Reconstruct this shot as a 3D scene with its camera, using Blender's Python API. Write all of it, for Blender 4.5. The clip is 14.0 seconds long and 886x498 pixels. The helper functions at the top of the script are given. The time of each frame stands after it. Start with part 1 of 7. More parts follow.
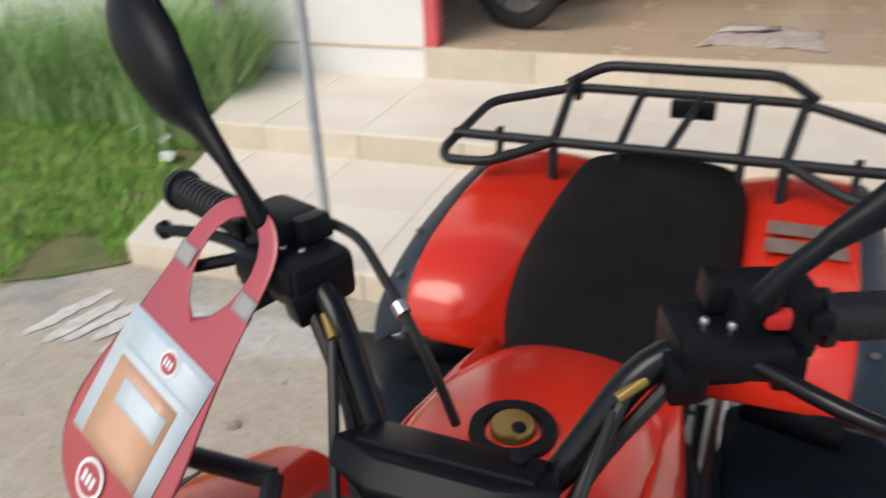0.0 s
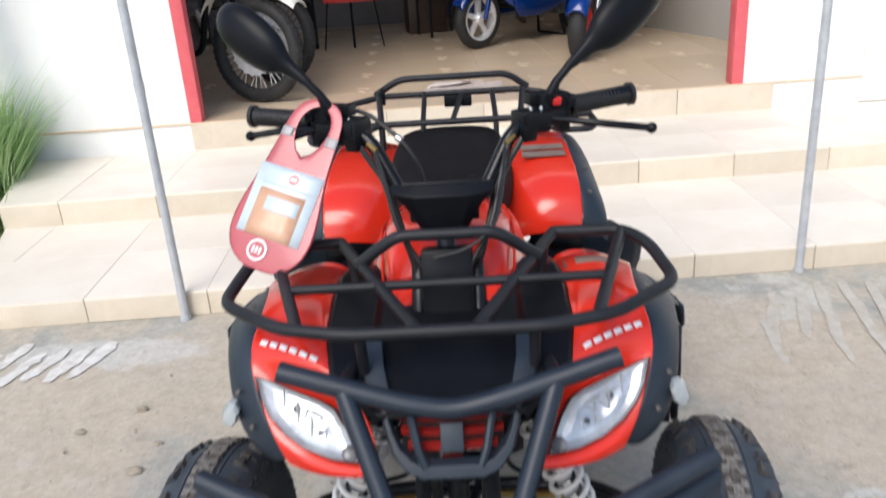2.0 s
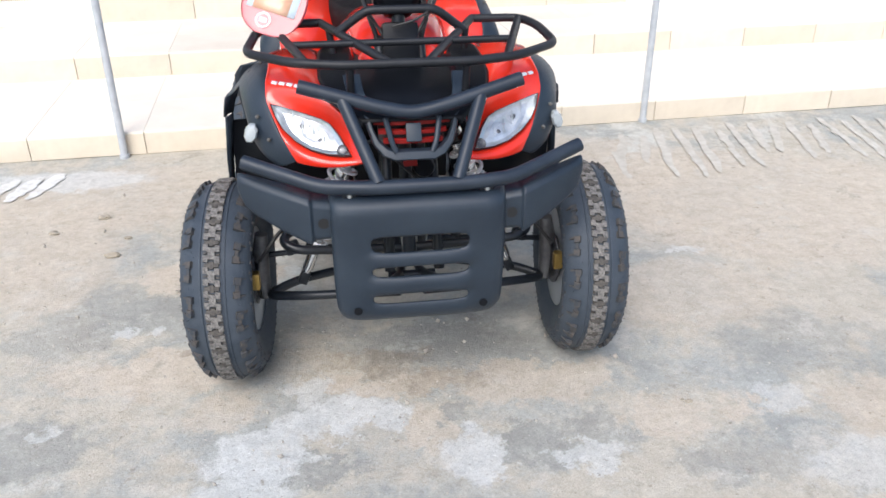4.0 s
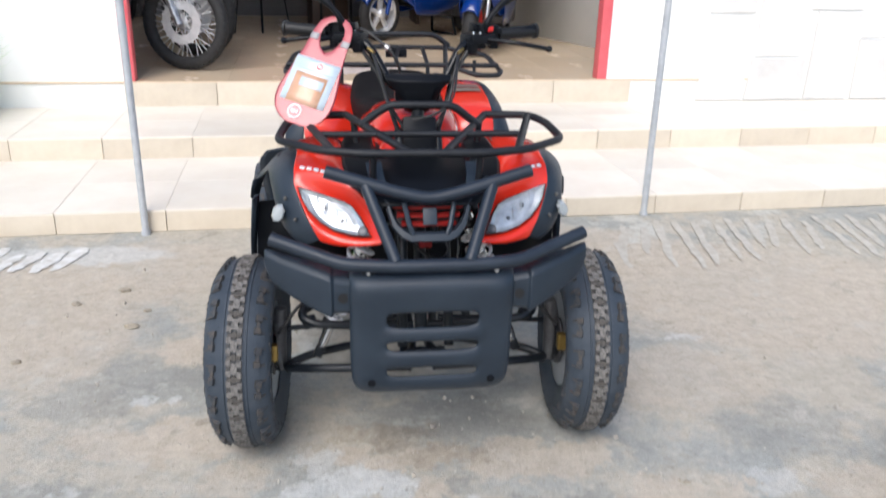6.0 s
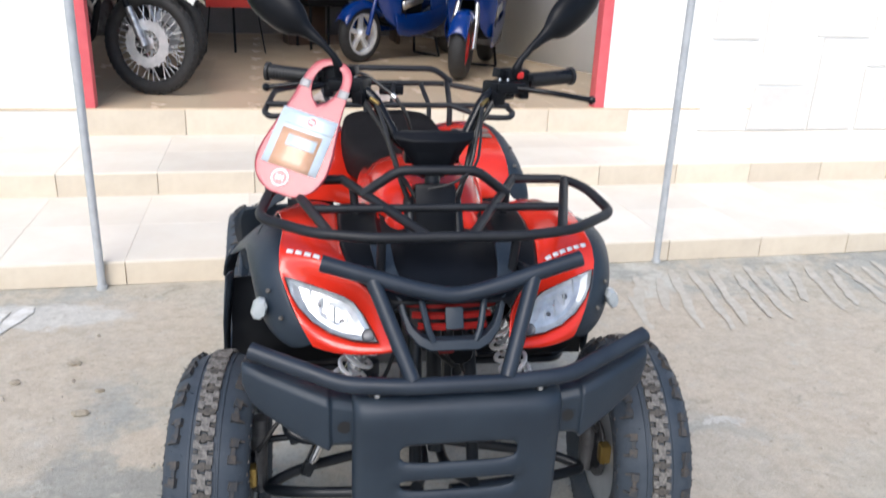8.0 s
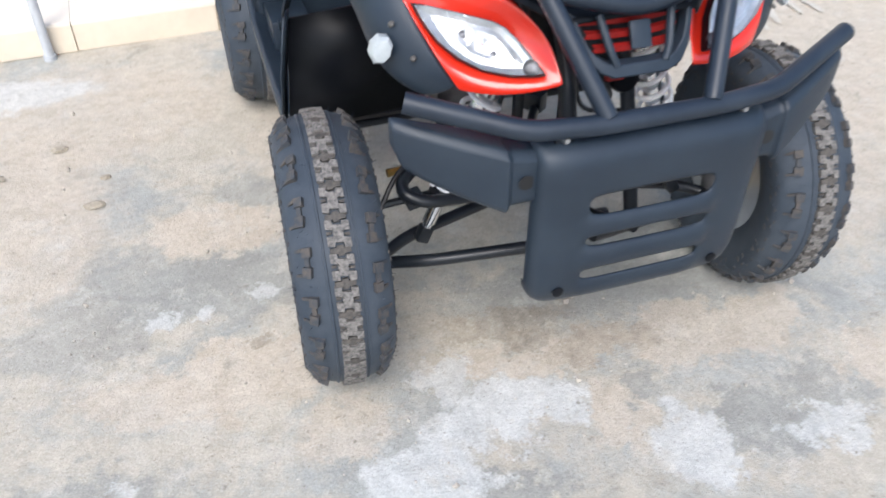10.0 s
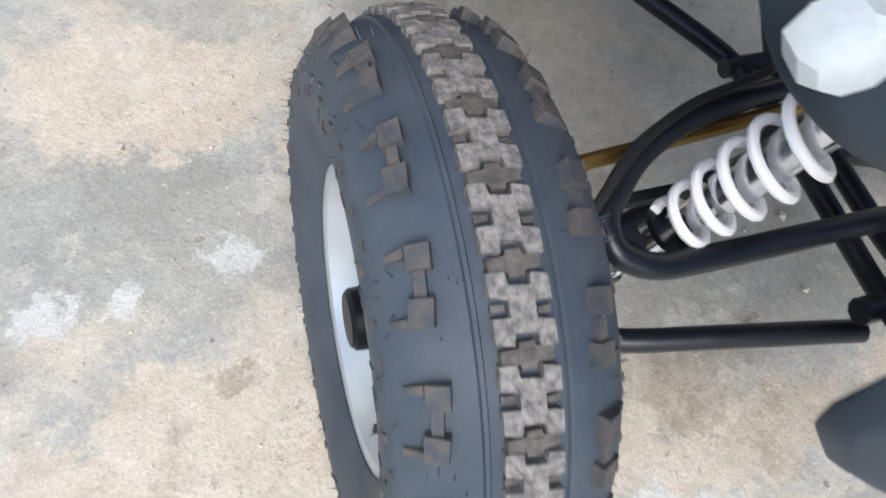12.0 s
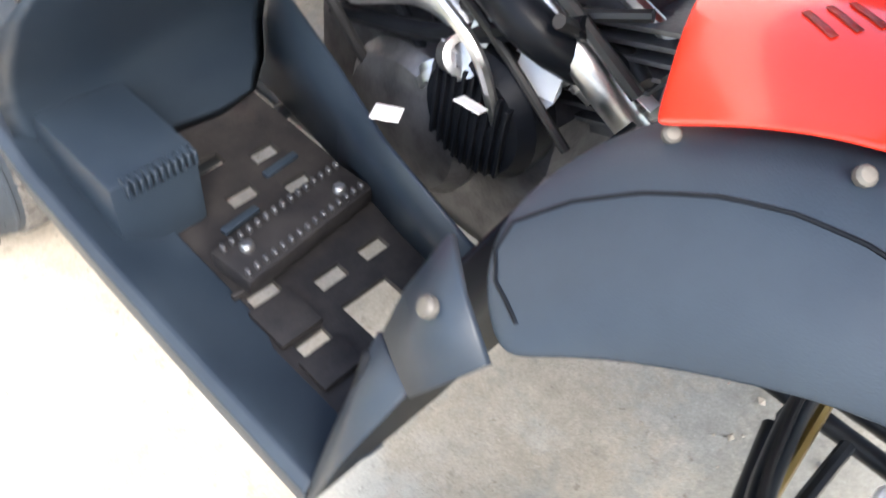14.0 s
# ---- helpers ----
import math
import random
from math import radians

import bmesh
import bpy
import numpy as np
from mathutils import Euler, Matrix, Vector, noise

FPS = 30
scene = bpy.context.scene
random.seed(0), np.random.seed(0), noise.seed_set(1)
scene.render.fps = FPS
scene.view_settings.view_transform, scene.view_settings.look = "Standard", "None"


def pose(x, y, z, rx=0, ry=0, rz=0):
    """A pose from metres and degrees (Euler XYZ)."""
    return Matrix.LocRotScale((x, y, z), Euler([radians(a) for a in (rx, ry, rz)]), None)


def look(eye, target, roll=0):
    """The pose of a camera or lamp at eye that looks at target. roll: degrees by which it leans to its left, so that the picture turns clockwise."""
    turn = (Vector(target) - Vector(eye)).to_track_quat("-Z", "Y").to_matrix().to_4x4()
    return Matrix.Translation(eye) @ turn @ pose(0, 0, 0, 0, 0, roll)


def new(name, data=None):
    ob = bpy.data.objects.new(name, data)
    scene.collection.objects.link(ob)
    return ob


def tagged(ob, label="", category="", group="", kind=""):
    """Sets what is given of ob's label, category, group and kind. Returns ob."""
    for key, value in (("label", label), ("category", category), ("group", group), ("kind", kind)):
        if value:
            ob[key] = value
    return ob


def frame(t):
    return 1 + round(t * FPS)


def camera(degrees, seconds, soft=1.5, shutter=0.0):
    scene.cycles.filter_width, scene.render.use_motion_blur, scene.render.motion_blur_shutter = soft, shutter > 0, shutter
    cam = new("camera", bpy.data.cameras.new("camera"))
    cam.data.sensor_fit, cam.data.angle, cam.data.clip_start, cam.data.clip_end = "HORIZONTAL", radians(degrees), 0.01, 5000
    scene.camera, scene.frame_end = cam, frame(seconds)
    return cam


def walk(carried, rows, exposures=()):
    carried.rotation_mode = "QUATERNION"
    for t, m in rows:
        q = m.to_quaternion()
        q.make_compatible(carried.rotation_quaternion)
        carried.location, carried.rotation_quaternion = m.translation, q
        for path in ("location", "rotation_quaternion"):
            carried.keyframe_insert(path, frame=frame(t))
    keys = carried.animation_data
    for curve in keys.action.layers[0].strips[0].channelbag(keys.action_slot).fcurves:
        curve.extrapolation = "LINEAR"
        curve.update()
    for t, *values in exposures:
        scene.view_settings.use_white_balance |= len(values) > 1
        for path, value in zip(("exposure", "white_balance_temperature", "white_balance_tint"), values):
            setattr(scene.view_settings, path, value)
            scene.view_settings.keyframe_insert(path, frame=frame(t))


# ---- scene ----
EXPOSURES = [(0.0, 0.05, 7000, 10), (0.5, 0.26, 6450, 10), (1.5, 0.30, 6600, 10), (3.0, 0.8, 6450, 10), (5.5, 0.6, 6400, 10), (7.0, 0.4, 6400, 10), (9.5, 0.85, 6350, 10), (10.5, 0.9, 6350, 10), (11.5, 0.9, 6350, 9), (12.5, 1.25, 6500, 9), (13.0, 1.42, 6600, 9), (13.5, 1.5, 6650, 9), (14.0, 2.25, 6850, 10)]
cam = camera(57.94, 14.0, soft=1.6, shutter=0.4)
PATH = [
    (0, (0.188, -0.282, 1.402), (-0.543, 1.337, 0.482), -2.8),
    (0.5, (0.15, -0.42, 1.442), (-0.165, 1.403, 0.682), -1.8),
    (1, (0.171, -0.657, 1.475), (-0.128, 1.201, 0.799), -4.1),
    (1.5, (0.056, -0.904, 1.441), (0.018, 0.973, 0.752), -2.4),
    (2, (0.041, -1.184, 1.403), (-0.027, 0.671, 0.66), -3.9),
    (2.5, (-0.027, -1.405, 1.358), (0.06, 0.381, 0.46), -2.2),
    (3, (-0.123, -1.579, 1.302), (0.063, 0.164, 0.338), -1.3),
    (3.2, (-0.128, -1.642, 1.295), (0.077, 0.09, 0.316), -0.5),
    (5.3, (-0.268, -2.095, 1.32), (0.041, -0.287, 0.523), -0.3),
    (5.5, (-0.27, -2.086, 1.314), (0.04, -0.285, 0.501), 0.8),
    (6, (-0.212, -2.0, 1.335), (0.042, -0.152, 0.614), 1.5),
    (6.5, (-0.14, -1.903, 1.398), (0.031, -0.002, 0.798), 0.7),
    (7, (-0.137, -1.827, 1.413), (0.044, 0.083, 0.85), 1.2),
    (7.2, (-0.173, -1.756, 1.412), (0.091, 0.156, 0.889), 2.6),
    (9.3, (-0.374, -1.374, 1.25), (0.045, 0.283, 0.213), 1.4),
    (9.5, (-0.489, -1.343, 1.263), (0.03, 0.279, 0.214), -0.4),
    (10, (-0.631, -1.199, 1.212), (-0.146, 0.291, -0.03), -0.3),
    (10.5, (-0.646, -0.913, 1.19), (-0.245, 0.499, -0.169), 3.6),
    (11, (-0.702, -0.665, 1.101), (-0.266, 0.506, -0.46), 7.8),
    (11.5, (-0.67, -0.412, 0.996), (-0.101, 0.515, -0.682), 12.2),
    (12, (-0.645, -0.236, 0.917), (-0.053, 0.572, -0.815), 20.9),
    (12.5, (-0.613, -0.116, 0.867), (-0.007, 0.556, -0.917), 27.0),
    (13, (-0.605, -0.032, 0.857), (-0.024, 0.589, -0.953), 28.0),
    (13.5, (-0.621, 0.022, 0.941), (0.079, 0.797, -0.765), 22.4),
    (13.6, (-0.635, 0.056, 0.956), (0.182, 0.856, -0.685), 21.7),
    (13.7, (-0.636, 0.079, 0.979), (0.268, 0.897, -0.606), 18.2),
    (13.8, (-0.639, 0.105, 0.995), (0.344, 0.896, -0.557), 15.7),
    (14, (-0.642, 0.142, 1.017), (0.382, 0.917, -0.516), 9.2),
]
walk(cam, [(t, look(eye, target, roll)) for t, eye, target, roll in PATH], EXPOSURES)

# ---- light ----
world = bpy.data.worlds.new("overcast_sky")
scene.world = world
world.use_nodes = True
wn = world.node_tree.nodes
sky = wn.new("ShaderNodeTexSky")
sky.sky_type = "NISHITA"
sky.sun_disc = False
sky.sun_elevation, sky.sun_rotation = radians(48), radians(204)
sky.air_density, sky.dust_density, sky.ozone_density = 1.0, 2.0, 1.2
world.node_tree.links.new(sky.outputs[0], wn["Background"].inputs[0])
wn["Background"].inputs[1].default_value = 0.15
sun_data = bpy.data.lights.new("sun", "SUN")
sun_data.energy, sun_data.angle, sun_data.color = 1.5, radians(35), (1.0, 0.98, 0.955)
sun = new("sun", sun_data)
sun.matrix_world = look((-3.0, -6.6, 8.0), (0, 0, 0))


# ---- materials ----
def material(name, colour, rough=0.5, metal=0.0, second=None, scale=8.0, amount=1.0, grain=0.0, grain_scale=200.0, coat=0.0,
             alpha=1.0, transmission=0.0, ior=1.45, piece=0.0, rough_spread=0.0, spec=0.5):
    """A surface of one or two colours mixed by noise, with fine relief."""
    m = bpy.data.materials.new(name)
    m.use_nodes = True
    nt = m.node_tree
    n, lk = nt.nodes, nt.links.new
    b = n["Principled BSDF"]
    b.inputs["Base Color"].default_value = (*colour, 1)
    b.inputs["Roughness"].default_value = rough
    b.inputs["Metallic"].default_value = metal
    b.inputs["Coat Weight"].default_value = coat
    b.inputs["Coat Roughness"].default_value = 0.08
    b.inputs["Transmission Weight"].default_value = transmission
    b.inputs["IOR"].default_value = ior
    b.inputs["Alpha"].default_value = alpha
    b.inputs["Specular IOR Level"].default_value = spec
    co = n.new("ShaderNodeTexCoord")
    last = None
    if second:
        ns = n.new("ShaderNodeTexNoise")
        ns.inputs["Scale"].default_value, ns.inputs["Detail"].default_value, ns.inputs["Roughness"].default_value = scale, 6, 0.65
        lk(co.outputs["Object"], ns.inputs["Vector"])
        ramp = n.new("ShaderNodeMapRange")
        ramp.inputs[1].default_value, ramp.inputs[2].default_value = 0.38, 0.66
        ramp.inputs[4].default_value = amount
        lk(ns.outputs["Fac"], ramp.inputs[0])
        mx = n.new("ShaderNodeMix")
        mx.data_type = "RGBA"
        mx.inputs["A"].default_value, mx.inputs["B"].default_value = (*colour, 1), (*second, 1)
        lk(ramp.outputs[0], mx.inputs["Factor"])
        last = mx.outputs["Result"]
        if rough_spread:
            rr = n.new("ShaderNodeMapRange")
            rr.inputs[3].default_value, rr.inputs[4].default_value = rough, rough + rough_spread
            lk(ramp.outputs[0], rr.inputs[0])
            lk(rr.outputs[0], b.inputs["Roughness"])
    if piece:
        oi = n.new("ShaderNodeObjectInfo")
        hsv = n.new("ShaderNodeHueSaturation")
        pr = n.new("ShaderNodeMapRange")
        pr.inputs[3].default_value, pr.inputs[4].default_value = 1 - piece, 1 + piece
        lk(oi.outputs["Random"], pr.inputs[0])
        lk(pr.outputs[0], hsv.inputs["Value"])
        if last:
            lk(last, hsv.inputs["Color"])
        else:
            hsv.inputs["Color"].default_value = (*colour, 1)
        last = hsv.outputs["Color"]
    if last:
        lk(last, b.inputs["Base Color"])
    if grain:
        gn = n.new("ShaderNodeTexNoise")
        gn.inputs["Scale"].default_value, gn.inputs["Detail"].default_value = grain_scale, 4
        lk(co.outputs["Object"], gn.inputs["Vector"])
        bp = n.new("ShaderNodeBump")
        bp.inputs["Strength"].default_value, bp.inputs["Distance"].default_value = grain, 0.004
        lk(gn.outputs["Fac"], bp.inputs["Height"])
        lk(bp.outputs[0], b.inputs["Normal"])
    return m


RED = material("red_gloss_plastic", (0.74, 0.032, 0.014), 0.22, second=(0.68, 0.027, 0.012), scale=5, coat=0.5, grain=0.02, grain_scale=60)
BLACK = material("black_moulded_plastic", (0.0138, 0.0222, 0.0345), 0.41, second=(0.022, 0.0335, 0.048), scale=6, grain=0.12, grain_scale=900, rough_spread=0.1)
BLACK_SMOOTH = material("black_smooth_plastic", (0.005, 0.006, 0.008), 0.36, second=(0.009, 0.010, 0.013), scale=9, grain=0.04, grain_scale=300, spec=0.17)
TUBE = material("black_powder_coated_steel", (0.007, 0.0095, 0.0135), 0.31, second=(0.011, 0.0145, 0.020), scale=14, grain=0.05, grain_scale=700, rough_spread=0.12)
BUMPER = material("satin_black_bumper_steel", (0.0125, 0.0195, 0.031), 0.38, second=(0.019, 0.028, 0.042), scale=14, grain=0.06, grain_scale=700, rough_spread=0.12)
RACK = material("black_rack_steel", (0.012, 0.013, 0.016), 0.40, second=(0.018, 0.020, 0.024), scale=14, grain=0.05, grain_scale=700, rough_spread=0.1, spec=0.35)
BAR = material("gloss_black_bar", (0.004, 0.0045, 0.006), 0.22, second=(0.006, 0.007, 0.009), scale=14, spec=0.35)
RUBBER = material("black_rubber", (0.039, 0.051, 0.067), 0.56, second=(0.058, 0.070, 0.086), scale=16, grain=0.15, grain_scale=250, spec=0.3)
DUSTY = material("dusty_tread_rubber", (0.10, 0.096, 0.092), 0.9, second=(0.25, 0.232, 0.212), scale=170, grain=0.4, grain_scale=300, spec=0.2)
SCUFFED = material("scuffed_brown_black_rubber", (0.048, 0.055, 0.064), 0.70, second=(0.10, 0.086, 0.075), scale=60, grain=0.25, grain_scale=300, spec=0.25)
PAD_RUBBER = material("low_pad_rubber", (0.066, 0.062, 0.058), 0.85, second=(0.125, 0.112, 0.098), scale=120, grain=0.3, grain_scale=300, spec=0.2)
VINYL = material("black_seat_vinyl", (0.006, 0.0055, 0.006), 0.66, second=(0.010, 0.009, 0.010), scale=12, grain=0.25, grain_scale=1400, spec=0.16)
STEEL = material("bright_steel", (0.62, 0.63, 0.64), 0.28, 1.0, second=(0.5, 0.5, 0.5), scale=30, rough_spread=0.2)
ALLOY = material("cast_alloy", (0.60, 0.61, 0.63), 0.42, 0.9, second=(0.28, 0.28, 0.29), scale=25, grain=0.2, grain_scale=200)
GREY_METAL = material("dull_engine_metal", (0.16, 0.16, 0.17), 0.45, 0.7, second=(0.08, 0.08, 0.085), scale=20, grain=0.2, grain_scale=200)
RIM = material("silver_painted_rim", (0.47, 0.50, 0.53), 0.36, 0.5, second=(0.40, 0.43, 0.46), scale=12)
POLISHED = material("polished_chrome", (0.80, 0.81, 0.83), 0.14, 1.0, second=(0.62, 0.63, 0.65), scale=18, rough_spread=0.1)
FOOT_PLASTIC = material("scuffed_foot_plastic", (0.012, 0.0115, 0.013), 0.55, second=(0.026, 0.024, 0.024), scale=26, grain=0.15, grain_scale=300, spec=0.3)
SPRING = material("white_painted_spring", (0.93, 0.93, 0.94), 0.35, second=(0.88, 0.88, 0.89), scale=25)
GOLD = material("yellow_zinc_plated_steel", (0.44, 0.30, 0.10), 0.32, 0.9, second=(0.4, 0.26, 0.08), scale=40)
LENS = material("clear_lamp_lens", (0.98, 0.985, 0.99), 0.03, transmission=1.0, ior=1.08)
REFLECTOR = material("lamp_reflector", (0.62, 0.64, 0.66), 0.28, 0.75, second=(0.42, 0.44, 0.46), scale=28, grain=0.35, grain_scale=55)
MARKER = material("white_marker_lens", (0.42, 0.45, 0.46), 0.2, second=(0.32, 0.35, 0.36), scale=30, coat=0.5)
WHITE_PRINT = material("white_lettering", (0.82, 0.82, 0.82), 0.5)
FADED_PRINT = material("faded_dark_print", (0.15, 0.012, 0.010), 0.4, second=(0.30, 0.016, 0.012), scale=60)
STICKER = material("brown_warning_sticker", (0.17, 0.12, 0.10), 0.5, second=(0.24, 0.18, 0.15), scale=30)
RED_SLAT = material("red_slat_plastic", (0.27, 0.012, 0.010), 0.45, second=(0.20, 0.010, 0.008), scale=20)
RED_SWITCH = material("red_switch_plastic", (0.65, 0.03, 0.03), 0.4)
CABLE = material("black_cable_sheath", (0.014, 0.014, 0.015), 0.45)
MIRROR = material("mirror_glass", (0.9, 0.9, 0.9), 0.02, 1.0)

MOTO_RUBBER = material("motorcycle_tyre_rubber", (0.018, 0.018, 0.019), 0.7, second=(0.03, 0.03, 0.031), scale=16, grain=0.1, grain_scale=250)
CHROME = material("bright_chrome", (0.90, 0.91, 0.92), 0.25, 0.45, second=(0.72, 0.73, 0.75), scale=20)
BARK = material("grey_bark", (0.32, 0.31, 0.30), 0.9, second=(0.20, 0.19, 0.18), scale=14, grain=0.8, grain_scale=40)
CREAM = material("cream_ceramic_tile", (0.82, 0.765, 0.67), 0.34, second=(0.77, 0.70, 0.60), scale=2.2, piece=0.05, grain=0.03, grain_scale=40, rough_spread=0.15)
RISER = material("beige_riser_tile", (0.70, 0.62, 0.50), 0.42, second=(0.62, 0.54, 0.43), scale=5, piece=0.08, grain=0.05, grain_scale=60)
FLOOR_TILE = material("tan_floor_tile", (0.72, 0.58, 0.42), 0.17, second=(0.64, 0.50, 0.35), scale=2.0, piece=0.05, grain=0.03, grain_scale=40, rough_spread=0.12)
FLOOR_GROUT = material("dull_floor_grout", (0.46, 0.37, 0.27), 0.9, second=(0.40, 0.32, 0.23), scale=9, grain=0.2)
GROUT = material("tile_grout", (0.78, 0.71, 0.61), 0.9, second=(0.70, 0.63, 0.53), scale=9, grain=0.2)
WALL_PAINT = material("white_wall_paint", (0.84, 0.84, 0.82), 0.7, second=(0.78, 0.78, 0.76), scale=1.5, grain=0.15, grain_scale=90)
INNER_PAINT = material("pale_grey_wall_paint", (0.84, 0.89, 0.94), 0.5, second=(0.79, 0.84, 0.90), scale=1.3, grain=0.1, grain_scale=80)
# back wall colour darkened to stand for the shade deep in the shop
SHADE_PAINT = material("shade_toned_wall_paint", (0.24, 0.23, 0.23), 0.7, second=(0.18, 0.17, 0.17), scale=1.2, grain=0.1)
RED_PAINT = material("red_jamb_paint", (0.74, 0.14, 0.16), 0.45, second=(0.68, 0.11, 0.13), scale=6, grain=0.08, grain_scale=60)
GALV = material("galvanised_pipe", (0.54, 0.56, 0.58), 0.5, 0.15, second=(0.43, 0.45, 0.47), scale=20, grain=0.1)
STONE = material("pale_stone_slab", (0.76, 0.74, 0.71), 0.6, second=(0.66, 0.64, 0.61), scale=4, piece=0.16, grain=0.2, grain_scale=50)
BLUE = material("blue_gloss_bodywork", (0.001, 0.034, 0.21), 0.18, second=(0.001, 0.024, 0.16), scale=6, coat=0.35)
WHITE_BODY = material("white_bodywork", (0.78, 0.77, 0.72), 0.3, second=(0.7, 0.69, 0.64), scale=7, coat=0.3)
CLOTH = material("pale_floor_cloth", (0.62, 0.53, 0.48), 0.95, second=(0.46, 0.40, 0.37), scale=14, grain=0.5, grain_scale=120)
BANNER = material("red_printed_banner", (0.72, 0.06, 0.045), 0.5, second=(0.62, 0.045, 0.04), scale=4)
BANNER_GREY = material("grey_banner_print", (0.46, 0.50, 0.55), 0.5, second=(0.24, 0.27, 0.31), scale=18)
DARK_WOOD = material("dark_stained_wood", (0.06, 0.03, 0.018), 0.45, second=(0.035, 0.018, 0.012), scale=8, grain=0.1)
ORANGE = material("amber_lens", (0.75, 0.22, 0.02), 0.25, coat=0.5)
TAG_RED = material("red_tag_card", (0.46, 0.075, 0.090), 0.30, second=(0.40, 0.065, 0.085), scale=6, coat=0.5)
TAG_GREY = material("grey_tag_print", (0.34, 0.33, 0.33), 0.35, coat=0.25)
TAG_ORANGE = material("orange_tag_print", (0.62, 0.34, 0.2), 0.35, second=(0.7, 0.45, 0.32), scale=16, coat=0.25)
TAG_PALE = material("pale_tag_print", (0.55, 0.66, 0.72), 0.32, second=(0.68, 0.74, 0.78), scale=18, coat=0.25)
GRASS_A = material("grass_blade", (0.18, 0.41, 0.055), 0.6, second=(0.28, 0.46, 0.10), scale=3, spec=0.3)
GRASS_B = material("tall_grass_blade", (0.28, 0.49, 0.17), 0.6, second=(0.43, 0.57, 0.28), scale=2.5, spec=0.3)
LITTER = material("white_plastic_litter", (0.8, 0.8, 0.8), 0.5)
DARK_STEEL = material("dull_dark_steel", (0.16, 0.15, 0.135), 0.5, 0.4, second=(0.10, 0.09, 0.08), scale=40)
CLOD = material("dry_brown_soil", (0.30, 0.26, 0.20), 0.95, second=(0.40, 0.35, 0.275), scale=60, grain=0.5, grain_scale=200)
PEBBLE = material("pale_pebble", (0.52, 0.47, 0.39), 0.85, second=(0.35, 0.31, 0.27), scale=30, grain=0.3)
LIME_WHITE = material("white_brushed_lime", (0.72, 0.71, 0.68), 0.9, second=(0.52, 0.50, 0.45), scale=22, grain=0.5, grain_scale=120)
LIME = material("lime_washed_cement", (0.54, 0.51, 0.45), 0.9, second=(0.44, 0.405, 0.34), scale=18, grain=0.5, grain_scale=120)


# worn places of the yard: middle, half widths, kind, strength
PATCHES = (
    (-0.19, -0.26, 0.15, 0.075, "pale", 0.9), (-0.39, -0.37, 0.13, 0.09, "pale", 0.85), (-0.46, -0.50, 0.13, 0.06, "pale", 0.7), (0.11, -0.46, 0.07, 0.10, "pale", 0.75), (0.37, -0.48, 0.08, 0.05, "pale", 0.7),
    (-0.28, -0.13, 0.06, 0.06, "pale", 0.7), (0.95, -0.36, 0.07, 0.035, "pale", 0.5), (1.05, -0.62, 0.22, 0.10, "pale", 0.5),
    (-0.603, 0.245, 0.036, 0.030, "pale", 0.75), (-0.822, 0.203, 0.042, 0.034, "pale", 0.75), (-0.731, 0.192, 0.022, 0.030, "pale", 0.7), (1.02, 0.49, 0.07, 0.03, "pale", 0.7),
    (-1.35, 1.45, 0.40, 0.10, "pale", 0.7), (-0.34, 0.52, 0.03, 0.02, "pale", 0.8), (-0.93, -0.22, 0.04, 0.03, "pale", 0.7),
    (-0.64, 0.00, 0.20, 0.10, "sand", 1.0), (-0.86, 0.00, 0.14, 0.07, "sand", 0.8), (-0.68, 0.52, 0.17, 0.10, "sand", 1.0), (-0.40, 0.45, 0.10, 0.10, "sand", 0.8), (0.90, 0.20, 0.32, 0.22, "sand", 0.7), (-1.20, 0.62, 0.30, 0.30, "sand", 0.7),
    (0.33, -0.18, 0.24, 0.09, "sand", 0.8), (-0.06, -0.14, 0.20, 0.05, "sand", 0.9), (-0.06, 0.9, 0.5, 0.4, "sand", 0.6), (0.0, -0.34, 0.05, 0.10, "sand", 0.8), (0.60, -0.38, 0.11, 0.07, "sand", 0.9), (1.20, -0.42, 0.16, 0.12, "sand", 0.8), (-0.50, -0.20, 0.10, 0.08, "sand", 0.7), (0.82, -0.38, 0.06, 0.03, "sand", 0.9),
    (-1.70, 0.85, 0.75, 0.50, "sand", 0.85), (1.55, 0.85, 0.75, 0.55, "sand", 0.85), (0.90, 1.35, 0.55, 0.35, "sand", 0.8), (-1.05, 1.25, 0.50, 0.32, "sand", 0.8), (-2.4, 0.3, 0.6, 0.5, "sand", 0.7), (2.4, 0.4, 0.6, 0.6, "sand", 0.6),
    (-0.72, 0.30, 0.20, 0.13, "grey", 0.95), (-0.98, 0.24, 0.16, 0.16, "grey", 0.7), (-0.56, 0.66, 0.10, 0.08, "grey", 0.8), (1.08, -0.06, 0.20, 0.16, "grey", 0.7), (-0.42, 0.22, 0.12, 0.10, "grey", 0.6), (-1.00, -0.28, 0.22, 0.13, "grey", 0.9), (-0.85, 0.42, 0.16, 0.10, "grey", 0.7),
    (-0.26, -0.45, 0.09, 0.06, "grey", 0.95), (0.26, -0.45, 0.10, 0.09, "grey", 0.95), (0.46, -0.40, 0.10, 0.07, "grey", 0.8), (0.08, -0.29, 0.07, 0.035, "grey", 0.8), (0.10, 0.02, 0.28, 0.10, "grey", 0.9), (0.75, -0.55, 0.18, 0.08, "grey", 0.6),
    (-0.10, -0.03, 0.16, 0.05, "brown", 0.6), (0.06, -0.14, 0.14, 0.05, "brown", 0.5), (-0.62, 0.09, 0.03, 0.02, "brown", 0.7), (-0.08, -0.08, 0.05, 0.03, "brown", 0.6),
)


